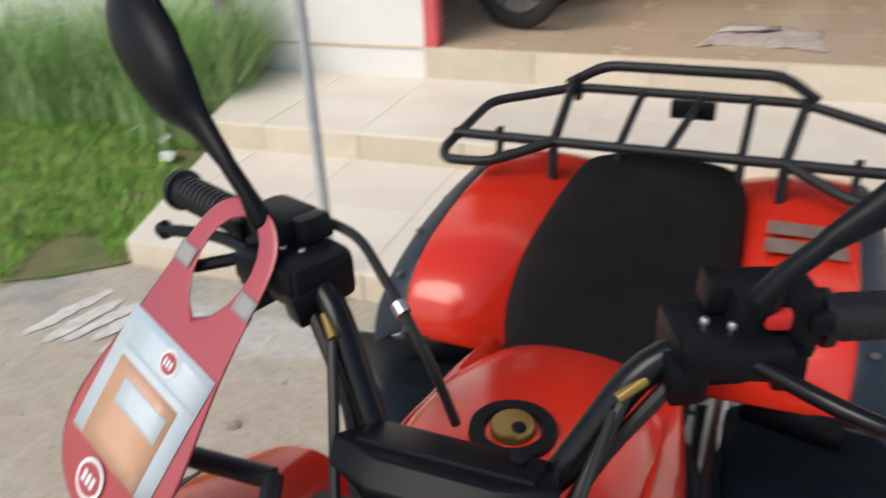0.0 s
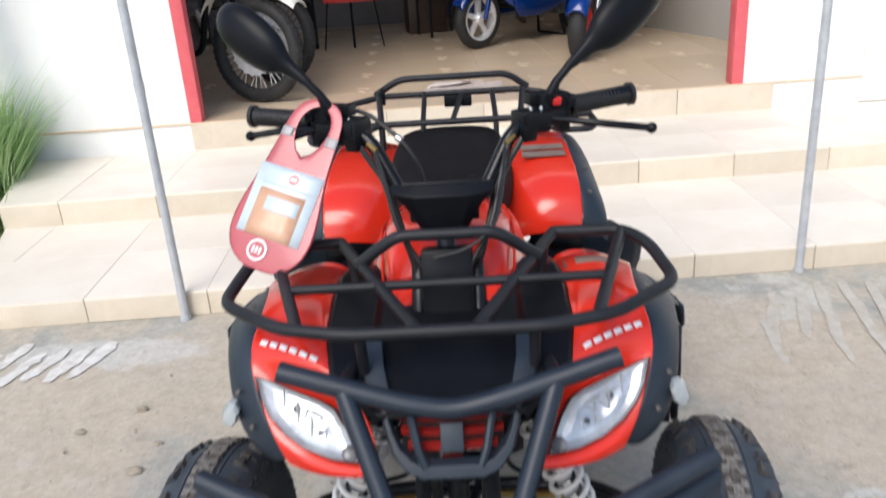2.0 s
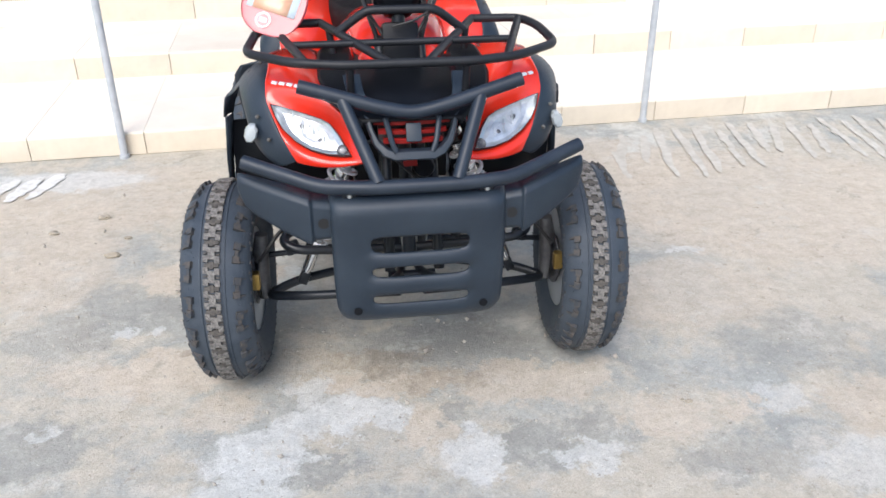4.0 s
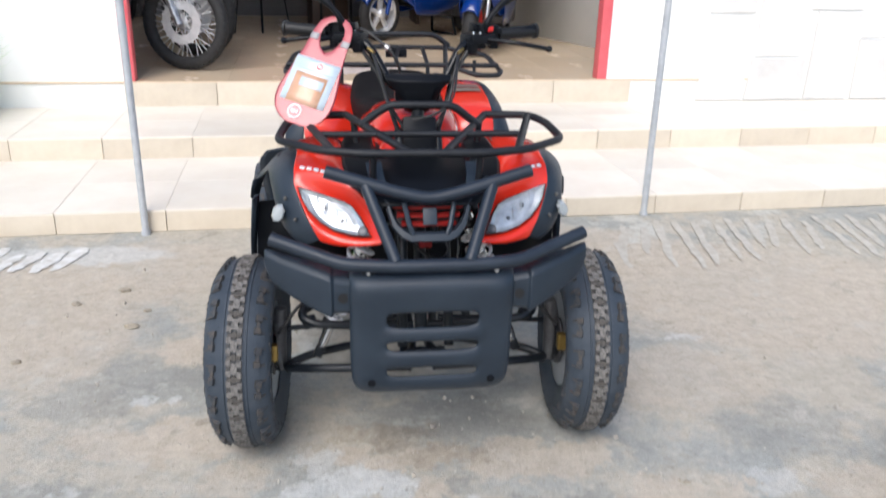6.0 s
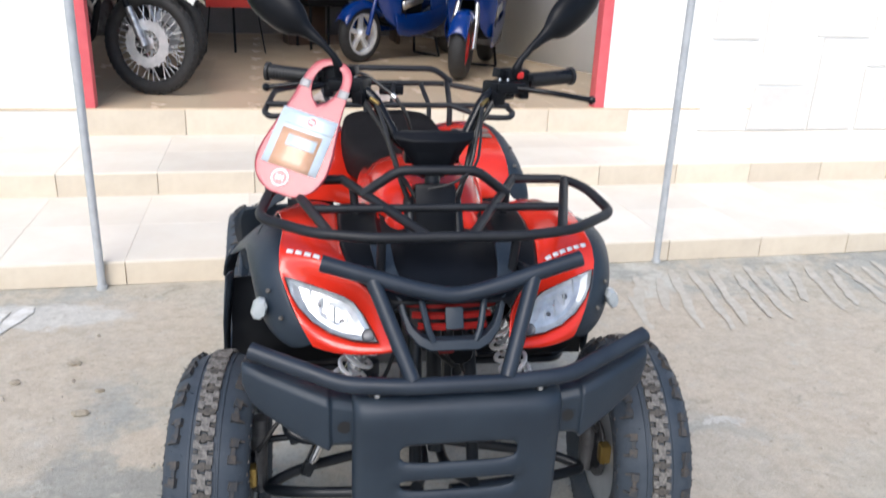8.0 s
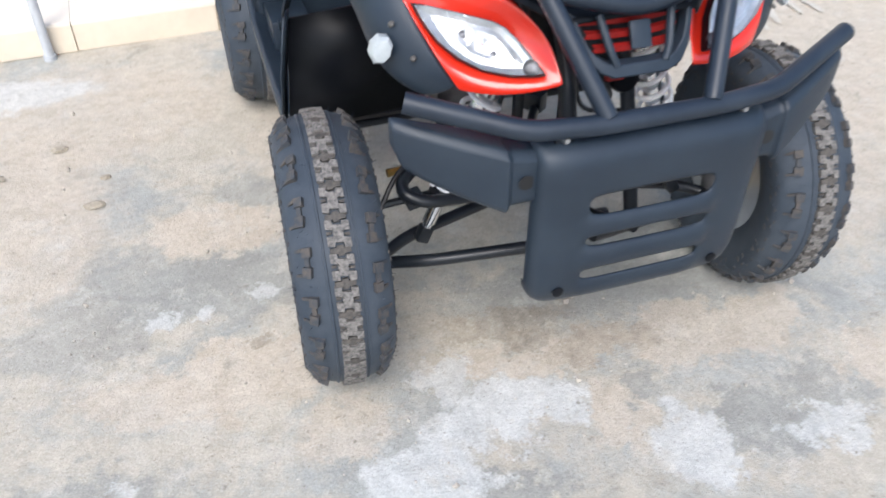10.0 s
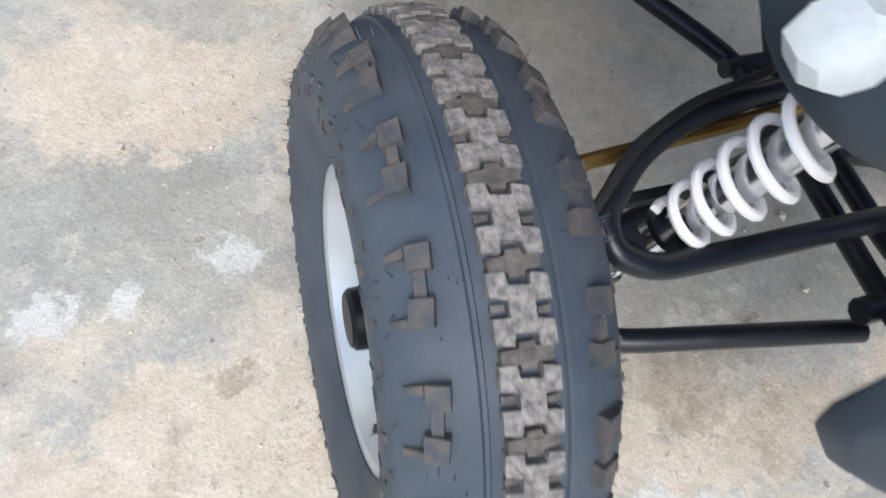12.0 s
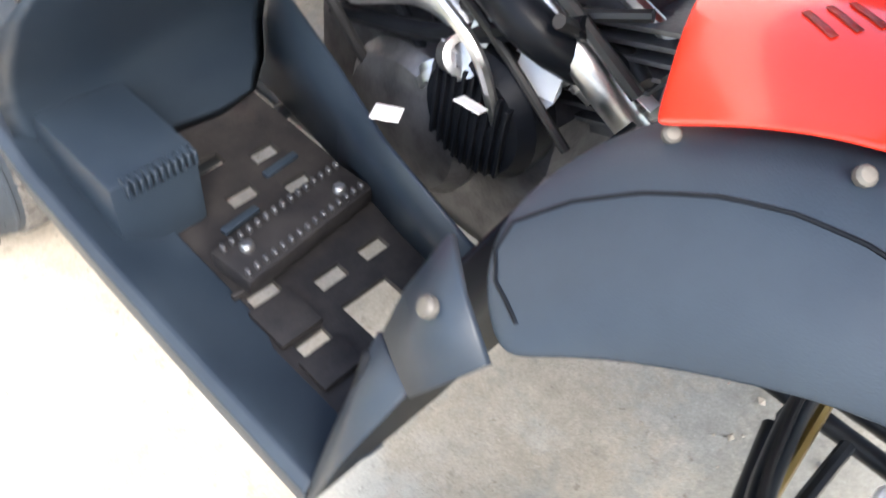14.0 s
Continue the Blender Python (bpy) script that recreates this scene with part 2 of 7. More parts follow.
def ground_material():
    """Worn concrete yard: grey slurry, sandy patches, pale spots and fine grit."""
    m = bpy.data.materials.new("worn_sandy_concrete")
    m.use_nodes = True
    nt = m.node_tree
    n, lk = nt.nodes, nt.links.new
    b = n["Principled BSDF"]
    b.inputs["Roughness"].default_value = 0.92
    b.inputs["Specular IOR Level"].default_value = 0.25
    co = n.new("ShaderNodeTexCoord")

    def tex(scale, detail, low, high, seed, rough=0.6):
        mp = n.new("ShaderNodeMapping")
        mp.inputs["Location"].default_value = (seed, seed * 0.7, 0)
        lk(co.outputs["Object"], mp.inputs["Vector"])
        t = n.new("ShaderNodeTexNoise")
        t.inputs["Scale"].default_value, t.inputs["Detail"].default_value, t.inputs["Roughness"].default_value = scale, detail, rough
        t.inputs["Distortion"].default_value = 0.15
        lk(mp.outputs[0], t.inputs["Vector"])
        r = n.new("ShaderNodeMapRange")
        r.inputs[1].default_value, r.inputs[2].default_value = low, high
        lk(t.outputs["Fac"], r.inputs[0])
        return r.outputs[0], t.outputs["Fac"]

    def mix(a, c, f):
        x = n.new("ShaderNodeMix")
        x.data_type = "RGBA"
        for key, v in (("A", a), ("B", c)):
            if isinstance(v, tuple):
                x.inputs[key].default_value = (*v, 1)
            else:
                lk(v, x.inputs[key])
        lk(f, x.inputs["Factor"])
        return x.outputs["Result"]

    def sums(kind, a, c):
        x = n.new("ShaderNodeVectorMath")
        x.operation = kind
        for q, v in ((0, a), (1, c)):
            if isinstance(v, tuple):
                x.inputs[q].default_value = v
            else:
                lk(v, x.inputs[q])
        return x.outputs[0] if kind != "LENGTH" else x.outputs["Value"]

    # ragged coordinates for the worn places
    rag = n.new("ShaderNodeTexNoise")
    rag.inputs["Scale"].default_value, rag.inputs["Detail"].default_value, rag.inputs["Roughness"].default_value = 9.0, 10, 0.74
    lk(co.outputs["Object"], rag.inputs["Vector"])
    ragged = sums("ADD", co.outputs["Object"], sums("MULTIPLY", sums("SUBTRACT", rag.outputs["Color"], (0.5, 0.5, 0.5)), (0.36, 0.36, 0.0)))

    def worn(base, x, y, rx, ry, colour, strength):
        small = max(rx, ry) < 0.06
        near = sums("MULTIPLY", sums("SUBTRACT", sums("ADD", sums("MULTIPLY", ragged, (0.55,) * 3), sums("MULTIPLY", co.outputs["Object"], (0.45,) * 3)) if small else ragged, (x, y, 0.0)), (1 / rx, 1 / ry, 0.0))
        far = n.new("ShaderNodeVectorMath")
        far.operation = "LENGTH"
        lk(near, far.inputs[0])
        fall = n.new("ShaderNodeMapRange")
        fall.interpolation_type = "SMOOTHSTEP"
        fall.inputs[1].default_value, fall.inputs[2].default_value, fall.inputs[3].default_value, fall.inputs[4].default_value = 0.82, 1.18, strength, 0.0
        lk(far.outputs["Value"], fall.inputs[0])
        return mix(base, colour, fall.outputs[0])

    grey = mix((0.310, 0.313, 0.288), (0.400, 0.400, 0.365), tex(5.5, 8, 0.36, 0.64, 1.3, 0.7)[0])
    sand = mix((0.435, 0.392, 0.318), (0.510, 0.468, 0.388), tex(14, 7, 0.36, 0.64, 4.2, 0.7)[0])
    f1, h1 = tex(1.6, 10, 0.44, 0.53, 7.7, 0.74)
    base = mix(grey, sand, f1)
    tints = {"pale": mix((0.51, 0.515, 0.49), (0.61, 0.61, 0.58), tex(20, 6, 0.4, 0.6, 15.0, 0.7)[0]), "sand": mix((0.46, 0.398, 0.315), (0.55, 0.487, 0.400), tex(14, 7, 0.36, 0.64, 4.2, 0.7)[0]), "grey": mix((0.275, 0.270, 0.243), (0.365, 0.360, 0.322), tex(6, 8, 0.36, 0.64, 9.3, 0.7)[0]), "brown": mix((0.26, 0.22, 0.165), (0.40, 0.345, 0.27), tex(26, 6, 0.4, 0.6, 35.0, 0.7)[0])}
    for kind in ("grey", "sand", "pale", "brown"):
        for x, y, rx, ry, which, strength in PATCHES:
            if which == kind:
                base = worn(base, x, y, rx, ry, tints[kind], strength)
    f6, h6 = tex(7.0, 10, 0.54, 0.70, 41.0, 0.76)
    base = mix(base, (0.53, 0.50, 0.44), f6)
    f2, h2 = tex(1.7, 10, 0.59, 0.65, 13.1, 0.68)
    base = mix(base, (0.53, 0.52, 0.465), f2)
    f3, h3 = tex(4.6, 10, 0.58, 0.72, 21.0, 0.78)
    base = mix(base, (0.27, 0.250, 0.205), f3)
    f7, h7 = tex(24, 8, 0.61, 0.74, 51.0, 0.70)
    base = mix(base, (0.27, 0.235, 0.19), f7)
    f4, h4 = tex(95, 4, 0.66, 0.78, 2.0, 0.6)
    base = mix(base, (0.64, 0.60, 0.53), f4)
    f5, h5 = tex(60, 4, 0.65, 0.76, 31.0, 0.6)
    base = mix(base, (0.22, 0.19, 0.155), f5)
    for scale, low, high, seed in ((190, 0.87, 1.13, 71.0), (42, 0.90, 1.10, 81.0)):
        f, h = tex(scale, 5, 0.30, 0.70, seed, 0.7)
        spread = n.new("ShaderNodeMapRange")
        spread.inputs[3].default_value, spread.inputs[4].default_value = low, high
        lk(f, spread.inputs[0])
        hsv = n.new("ShaderNodeHueSaturation")
        lk(base, hsv.inputs["Color"])
        lk(spread.outputs[0], hsv.inputs["Value"])
        base = hsv.outputs["Color"]
    lk(base, b.inputs["Base Color"])
    add = n.new("ShaderNodeMath")
    add.operation = "MULTIPLY_ADD"
    add.inputs[1].default_value = 1.6
    lk(h1, add.inputs[0])
    lk(tex(130, 5, 0, 1, 5.0, 0.7)[1], add.inputs[2])
    bp = n.new("ShaderNodeBump")
    bp.inputs["Strength"].default_value, bp.inputs["Distance"].default_value = 0.55, 0.006
    lk(add.outputs[0], bp.inputs["Height"])
    lk(bp.outputs[0], b.inputs["Normal"])
    return m


GROUND = ground_material()


# ---- builders ----
def link_mesh(name, bm, mat, smooth=38):
    me = bpy.data.meshes.new(name)
    bmesh.ops.recalc_face_normals(bm, faces=bm.faces)
    bm.to_mesh(me)
    bm.free()
    if smooth:
        me.polygons.foreach_set("use_smooth", [True] * len(me.polygons))
        me.set_sharp_from_angle(angle=radians(smooth))
    me.materials.append(mat)
    return me


def part(name, bm, mat, parent, label="", smooth=38, solid=0.0, sub=0, bevel=0.0):
    """Links a bmesh as one mesh object under a thing or under a part."""
    ob = new(name, link_mesh(name, bm, mat, smooth))
    if parent is not None:
        ob.parent = parent
    if label:
        ob["label"] = label
    if solid:
        md = ob.modifiers.new("thickness", "SOLIDIFY")
        md.thickness, md.offset = solid, -1
    if bevel:
        md = ob.modifiers.new("edge", "BEVEL")
        md.width, md.segments, md.limit_method = bevel, 2, "ANGLE"
    if sub:
        md = ob.modifiers.new("smooth", "SUBSURF")
        md.levels = md.render_levels = sub
    return ob


def thing(name, label, category, group="", kind="", at=None):
    ob = new(name)
    ob.empty_display_size = 0.1
    if at is not None:
        ob.matrix_world = at
    return tagged(ob, label, category, group, kind)


def solo(name, bm, mat, label, category, group="", kind="", at=None, **kw):
    ob = part(name, bm, mat, None, **kw)
    if at is not None:
        ob.matrix_world = at
    return tagged(ob, label, category, group, kind)


def box(c, s, bev=0.0, turn=(0, 0, 0), bm=None, seg=2):
    bm = bm or bmesh.new()
    m = pose(*c, *turn) @ Matrix.Diagonal((*s, 1))
    v = bmesh.ops.create_cube(bm, size=1, matrix=m)["verts"]
    if bev:
        e = list({e for x in v for e in x.link_edges})
        bmesh.ops.bevel(bm, geom=e, offset=bev, segments=seg, affect="EDGES", profile=0.6)
    return bm


def rounded(points, radius, n=4):
    """A polyline with its inner corners rounded."""
    pts = [Vector(p) for p in points]
    if radius <= 0:
        return pts
    out = [pts[0]]
    for a, b, c in zip(pts, pts[1:], pts[2:]):
        u, w = (a - b), (c - b)
        r = min(radius, u.length * 0.45, w.length * 0.45)
        p, q = b + u.normalized() * r, b + w.normalized() * r
        for i in range(n + 1):
            k = i / n
            out.append(p * (1 - k) ** 2 + b * 2 * k * (1 - k) + q * k * k)
    out.append(pts[-1])
    return out


def tube(points, r, seg=10, fillet=0.0, bm=None, closed=False, cap=True):
    """A round bar along a polyline; r may be a list, one radius a point (then no fillet)."""
    bm = bm or bmesh.new()
    pts = rounded(points, fillet) if not closed else [Vector(p) for p in points]
    k = len(pts)
    rads = r if isinstance(r, (list, tuple)) else [r] * k
    rings = []
    side = None
    for i, p in enumerate(pts):
        a = pts[(i - 1) % k] if (closed or i) else p
        b = pts[(i + 1) % k] if (closed or i < k - 1) else p
        d = (b - a).normalized()
        if side is None:
            side = d.orthogonal().normalized()
        side = (side - d * side.dot(d)).normalized()
        up = d.cross(side)
        rings.append([bm.verts.new(p + (side * math.cos(t) + up * math.sin(t)) * rads[i]) for t in (2 * math.pi * j / seg for j in range(seg))])
    for i in range(k if closed else k - 1):
        a, b = rings[i], rings[(i + 1) % k]
        for j in range(seg):
            bm.faces.new((a[j], a[(j + 1) % seg], b[(j + 1) % seg], b[j]))
    if cap and not closed:
        bm.faces.new(rings[0][::-1])
        bm.faces.new(rings[-1])
    return bm


def lathe(profile, seg=32, axis="x", centre=(0, 0, 0), bm=None, closed=False):
    """Turns a profile of (radius, height) about an axis."""
    bm = bm or bmesh.new()
    c = Vector(centre)
    rings = []
    for r, h in profile:
        ring = []
        for j in range(seg):
            t = 2 * math.pi * j / seg
            u, w = r * math.cos(t), r * math.sin(t)
            ring.append(bm.verts.new(c + Vector({"x": (h, u, w), "y": (u, h, w), "z": (u, w, h)}[axis])))
        rings.append(ring)
    n = len(rings)
    for i in range(n if closed else n - 1):
        a, b = rings[i], rings[(i + 1) % n]
        for j in range(seg):
            bm.faces.new((a[j], a[(j + 1) % seg], b[(j + 1) % seg], b[j]))
    if not closed:
        for ring, (r, h) in ((rings[0], profile[0]), (rings[-1], profile[-1])):
            if r > 1e-5:
                bm.faces.new(ring)
    return bm


def loft(sections, bm=None, ring=False, cap=False):
    """Joins rows of points into a sheet; ring: each row is closed."""
    bm = bm or bmesh.new()
    rows = [[bm.verts.new(p) for p in s] for s in sections]
    n = len(rows[0])
    for a, b in zip(rows, rows[1:]):
        for j in range(n if ring else n - 1):
            k = (j + 1) % n
            bm.faces.new((a[j], a[k], b[k], b[j]))
    if cap and ring:
        bm.faces.new(rows[0][::-1])
        bm.faces.new(rows[-1])
    return bm


def prism(poly, along, depth, origin=(0, 0, 0), bm=None, bev=0.0):
    """A flat outline with thickness. poly: pairs in the plane; along: the axis of the thickness."""
    bm = bm or bmesh.new()
    o = Vector(origin)

    def at(a, b, d):
        return o + Vector({"x": (d, a, b), "y": (a, d, b), "z": (a, b, d)}[along])

    f = [bm.verts.new(at(a, b, 0)) for a, b in poly]
    g = [bm.verts.new(at(a, b, depth)) for a, b in poly]
    faces = [bm.faces.new(f), bm.faces.new(g[::-1])]
    for i in range(len(f)):
        j = (i + 1) % len(f)
        faces.append(bm.faces.new((f[i], g[i], g[j], f[j])))
    if bev:
        e = list({x for q in faces[:2] for x in q.edges})
        bmesh.ops.bevel(bm, geom=e, offset=bev, segments=2, affect="EDGES")
    return bm


def mirrored(bm, s):
    if s < 0:
        for v in bm.verts:
            v.co.x = -v.co.x
    return bm


def moved(bm, m):
    bmesh.ops.transform(bm, matrix=m, verts=bm.verts)
    return bm


def bolt_bm(c, r=0.008, axis="x", h=0.005):
    return lathe([(r, -h), (r, h * 0.4), (r * 0.7, h), (0.0001, h * 1.1)], 10, axis, c)


from mathutils.bvhtree import BVHTree

# ---- the quad bike: its nose points to -y, its middle is x = 0 ----
atv = thing("quad_bike", "red and black quad bike with steel racks, parked on worn concrete", "quad bike")


def section(r, half, q):
    """A point of the tyre's cross section and its outward normal, as (x, radius): q 0 at the crown, 1 at the widest place, more down the side wall."""
    low = r * 0.80
    top = r - 0.0075
    if abs(q) <= 1:
        f = q * math.pi / 2
        n = Vector((math.sin(f) / half, math.cos(f) / (top - low))).normalized()
        return Vector((half * math.sin(f), low + (top - low) * math.cos(f))), n
    d = abs(q) - 1
    side = 1 if q > 0 else -1
    return Vector((side * half * (1 - 0.24 * d * d), low - (low - 0.137) * d)), Vector((side, -0.35 * d)).normalized()


def on_tyre(r, half, angle, q, along, lift):
    """The place on a tyre about the x axis at a tread angle, q across the section and a run along the tread."""
    p, n = section(r, half, q)
    p = p + n * lift
    a = angle + along / r
    return Vector((p.x, p.y * math.sin(a), p.y * math.cos(a)))


def tyre_bm(r, half):
    """The carcass of a tyre, with a thin moulded ridge on either side of the middle band."""
    steps = [(k / 10, 0.0) for k in range(3, 21)] + [(0.0, 0.0), (0.12, 0.0), (0.198, 0.0), (0.206, 0.0024), (0.228, 0.0026), (0.240, 0.0)]
    steps = sorted(set(steps))
    prof = []
    for q, lift in [(-q, h) for q, h in reversed(steps[1:])] + steps:
        p, n = section(r, half, q)
        p = p + n * lift
        prof.append((p.y, p.x))
    bm = lathe(prof, 72, "x", closed=False)
    bmesh.ops.delete(bm, geom=[f for f in bm.faces if len(f.verts) > 4], context="FACES_ONLY")
    return bm


def tread_piece(bm, r, half, angle, outline, lift, sink=0.004, shrink=0.90):
    """One rubber block: an outline of (q, run along the tread, share of the height) raised from the carcass."""
    cq = sum(o[0] for o in outline) / len(outline)
    ct = sum(o[1] for o in outline) / len(outline)
    low = [bm.verts.new(on_tyre(r, half, angle, q, t, -sink)) for q, t, h in outline]
    top = [bm.verts.new(on_tyre(r, half, angle, cq + (q - cq) * shrink, ct + (t - ct) * shrink, lift * h)) for q, t, h in outline]
    bm.faces.new(top)
    for i in range(len(low)):
        j = (i + 1) % len(low)
        bm.faces.new((low[i], low[j], top[j], top[i]))


def block(bm, angle, x, radius, lx, lt, h, lean=0.0, taper=0.82):
    """One rubber block standing on a motorcycle tyre: lx wide, lt along the tread, h high."""
    m = Matrix.Rotation(angle, 4, "X") @ Matrix.Translation((x, 0, radius)) @ Matrix.Rotation(lean, 4, "Y")
    low = [m @ Vector((a * lx / 2, b * lt / 2, -0.004)) for a, b in ((-1, -1), (1, -1), (1, 1), (-1, 1))]
    top = [m @ Vector((a * lx / 2 * taper, b * lt / 2 * taper, h)) for a, b in ((-1, -1), (1, -1), (1, 1), (-1, 1))]
    a, b = [bm.verts.new(p) for p in low], [bm.verts.new(p) for p in top]
    bm.faces.new(b)
    for i in range(4):
        j = (i + 1) % 4
        bm.faces.new((a[i], a[j], b[j], b[i]))


def middle_blocks(r, half, n, wide):
    """The raised H blocks of the middle band; wide: half the band's width in q."""
    bm = bmesh.new()
    arc = 2 * math.pi * r / n
    for i in range(n):
        a = i * 2 * math.pi / n
        x_shape = [(-1, -.40), (-.42, -.42), (-.36, -.27), (.36, -.27), (.42, -.42), (1, -.40), (1, -.12), (.42, -.10), (.42, .10), (1, .12), (1, .40), (.42, .42), (.36, .27), (-.36, .27), (-.42, .42), (-1, .40), (-1, .12), (-.42, .10), (-.42, -.10), (-1, -.12)]
        tread_piece(bm, r, half, a, [(x * wide, (t - 0.05 * x) * arc, 1) for x, t in x_shape], 0.0078, shrink=0.95)
    return bm


def recess_blocks(r, half, n, wide):
    """Lower dark pads between the H blocks, and the small ribs in their notches."""
    bm = bmesh.new()
    arc = 2 * math.pi * r / n
    for i in range(n):
        a = (i + 0.5) * 2 * math.pi / n
        tread_piece(bm, r, half, a, [(x * wide, t * arc, 1) for x, t in ((-.92, -.085), (-.30, -.10), (-.26, -.17), (.26, -.17), (.30, -.10), (.92, -.085), (.92, .085), (.30, .10), (.26, .17), (-.26, .17), (-.30, .10), (-.92, .085))], 0.0060)
        tread_piece(bm, r, half, a, [(x * wide, t * arc, 1) for x, t in ((-.34, -.05), (-.10, -.075), (.10, -.075), (.34, -.05), (.34, .05), (.10, .075), (-.10, .075), (-.34, .05))], 0.0068)
        for sgn in (-1, 1):
            tread_piece(bm, r, half, a + math.pi / n, [(sgn * x * wide, (t - sgn * 0.04) * arc, 1) for x, t in ((.50, -.040), (.97, -.050), (.97, .050), (.50, .040))], 0.0040)
    return bm


def shoulder_blocks(r, half, n):
    """Stepped shoulder blocks that run out into the side wall, with small moulded nubs below them."""
    bm = bmesh.new()
    k = r / 0.265
    shapes = (
        ([(.36, -.026, 1), (.50, -.027, .75), (.51, -.009, .75), (.37, -.009, 1)], 0.0105),
        ([(.38, .008, 1), (.53, .006, .75), (.54, .026, .75), (.40, .027, 1)], 0.0105),
        ([(.50, -.026, .6), (.66, -.024, .2), (.66, -.019, .2), (.50, -.019, .6)], 0.0105),
        ([(.53, .019, .6), (.70, .020, .2), (.70, .025, .2), (.53, .025, .6)], 0.0105),
        ([(.41, -.010, 1), (.48, -.010, 1), (.49, .008, 1), (.42, .008, 1)], 0.0055))
    for i in range(n):
        for sgn in (-1, 1):
            a = (i + (0.5 if sgn > 0 else 0)) * 2 * math.pi / n
            for shape, lift in shapes:
                tread_piece(bm, r, half, a, [(sgn * q, sgn * t * k, h) for q, t, h in shape], lift, shrink=0.92)
            for q, t, lq, lt in ((.90, -.020, .035, .004), (.93, .022, .03, .005), (.84, .038, .02, .004)):
                tread_piece(bm, r, half, a, [(sgn * (q - lq), t - lt, 1), (sgn * (q + lq), t - lt, 1), (sgn * (q + lq), t + lt, 1), (sgn * (q - lq), t + lt, 1)], 0.0018)
            for q0, t0, q1, t1 in ((1.02, .004, 1.16, .012), (1.16, .012, 1.10, -.006), (1.05, .030, 1.20, .034)):
                tread_piece(bm, r, half, a, [(sgn * q0, t0, 1), (sgn * q1, t1, 1), (sgn * (q1 + .02), t1 + .002, 1), (sgn * (q0 + .02), t0 + .003, 1)], 0.0012, shrink=0.97)
    return bm


def wheel(parent, name, x, y, z, r, half, s, n_mid, n_side, wide, label, steer=0.0):
    """A wheel with its rim as the main mesh; s: which way its outer face looks."""
    rim = lathe([(0.128, -half * 0.70), (0.142, -half * 0.74), (0.142, -half * 0.66), (0.122, -half * 0.52), (0.112, -half * 0.2), (0.112, half * 0.3),
                 (0.124, half * 0.56), (0.143, half * 0.66), (0.143, half * 0.76), (0.128, half * 0.71), (0.116, half * 0.5), (0.100, half * 0.32), (0.085, half * 0.22), (0.04, half * 0.26),
                 (0.034, half * 0.30), (0.0001, half * 0.30)], 48, "x")
    w = part(name, mirrored(rim, s), RIM, parent, label)
    w.location = (x, y, z)
    w.rotation_euler.z = radians(steer)
    part("tyre", tyre_bm(r, half), RUBBER, w, "black knobbly rubber tyre")
    part("tread_band", middle_blocks(r, half, n_mid, wide), DUSTY, w, "dusty grey blocks along the middle of the tread", smooth=0)["kind"] = "stuff"
    part("tread_recess", recess_blocks(r, half, n_mid, wide), PAD_RUBBER, w, "low dark pads between the tread blocks", smooth=0)["kind"] = "stuff"
    part("shoulder_tread", shoulder_blocks(r, half, n_side), SCUFFED, w, "scuffed shoulder blocks", smooth=0)["kind"] = "stuff"
    hub = lathe([(0.0001, half * 0.80), (0.024, half * 0.79), (0.028, half * 0.74), (0.030, half * 0.4), (0.036, half * 0.28)], 20, "x")
    part("hub_cap", mirrored(hub, s), BLACK_SMOOTH, w)
    for k in range(4):
        a = math.pi / 4 + k * math.pi / 2
        part("wheel_nut", mirrored(bolt_bm((half * 0.30, 0.062 * math.cos(a), 0.062 * math.sin(a)), 0.009, "x", 0.012), s), STEEL, w)
    part("valve", mirrored(tube([(half * 0.5, -0.098, -0.03), (half * 0.70, -0.092, -0.028)], 0.0045, 8), s), CABLE, w)
    bristle = bmesh.new()
    rnd = random.Random(7)
    for k in range(260):
        a, q = rnd.uniform(0, 2 * math.pi), rnd.choice((-1, 1)) * rnd.uniform(0.25, 1.05)
        p = on_tyre(r, half, a, q, 0, 0.0)
        d = (on_tyre(r, half, a, q, rnd.uniform(-0.006, 0.006), 0.01) - p).normalized()
        tube([p, p + d * rnd.uniform(0.004, 0.011)], [0.0006, 0.0003], 3, bm=bristle)
    part("rubber_hairs", bristle, RUBBER, w, "thin moulding hairs of new rubber")["kind"] = "stuff"
    return w


for s in (-1, 1):
    wheel(atv, "front_wheel", 0.473 if s > 0 else -0.462, 0.016, 0.262, 0.265, 0.083, s, 30, 19, 0.150, "silver steel rim of a front wheel", -3.8)
    wheel(atv, "rear_wheel", s * 0.425, 1.22, 0.250, 0.252, 0.120, s, 28, 19, 0.165, "silver steel rim of a wide rear wheel")

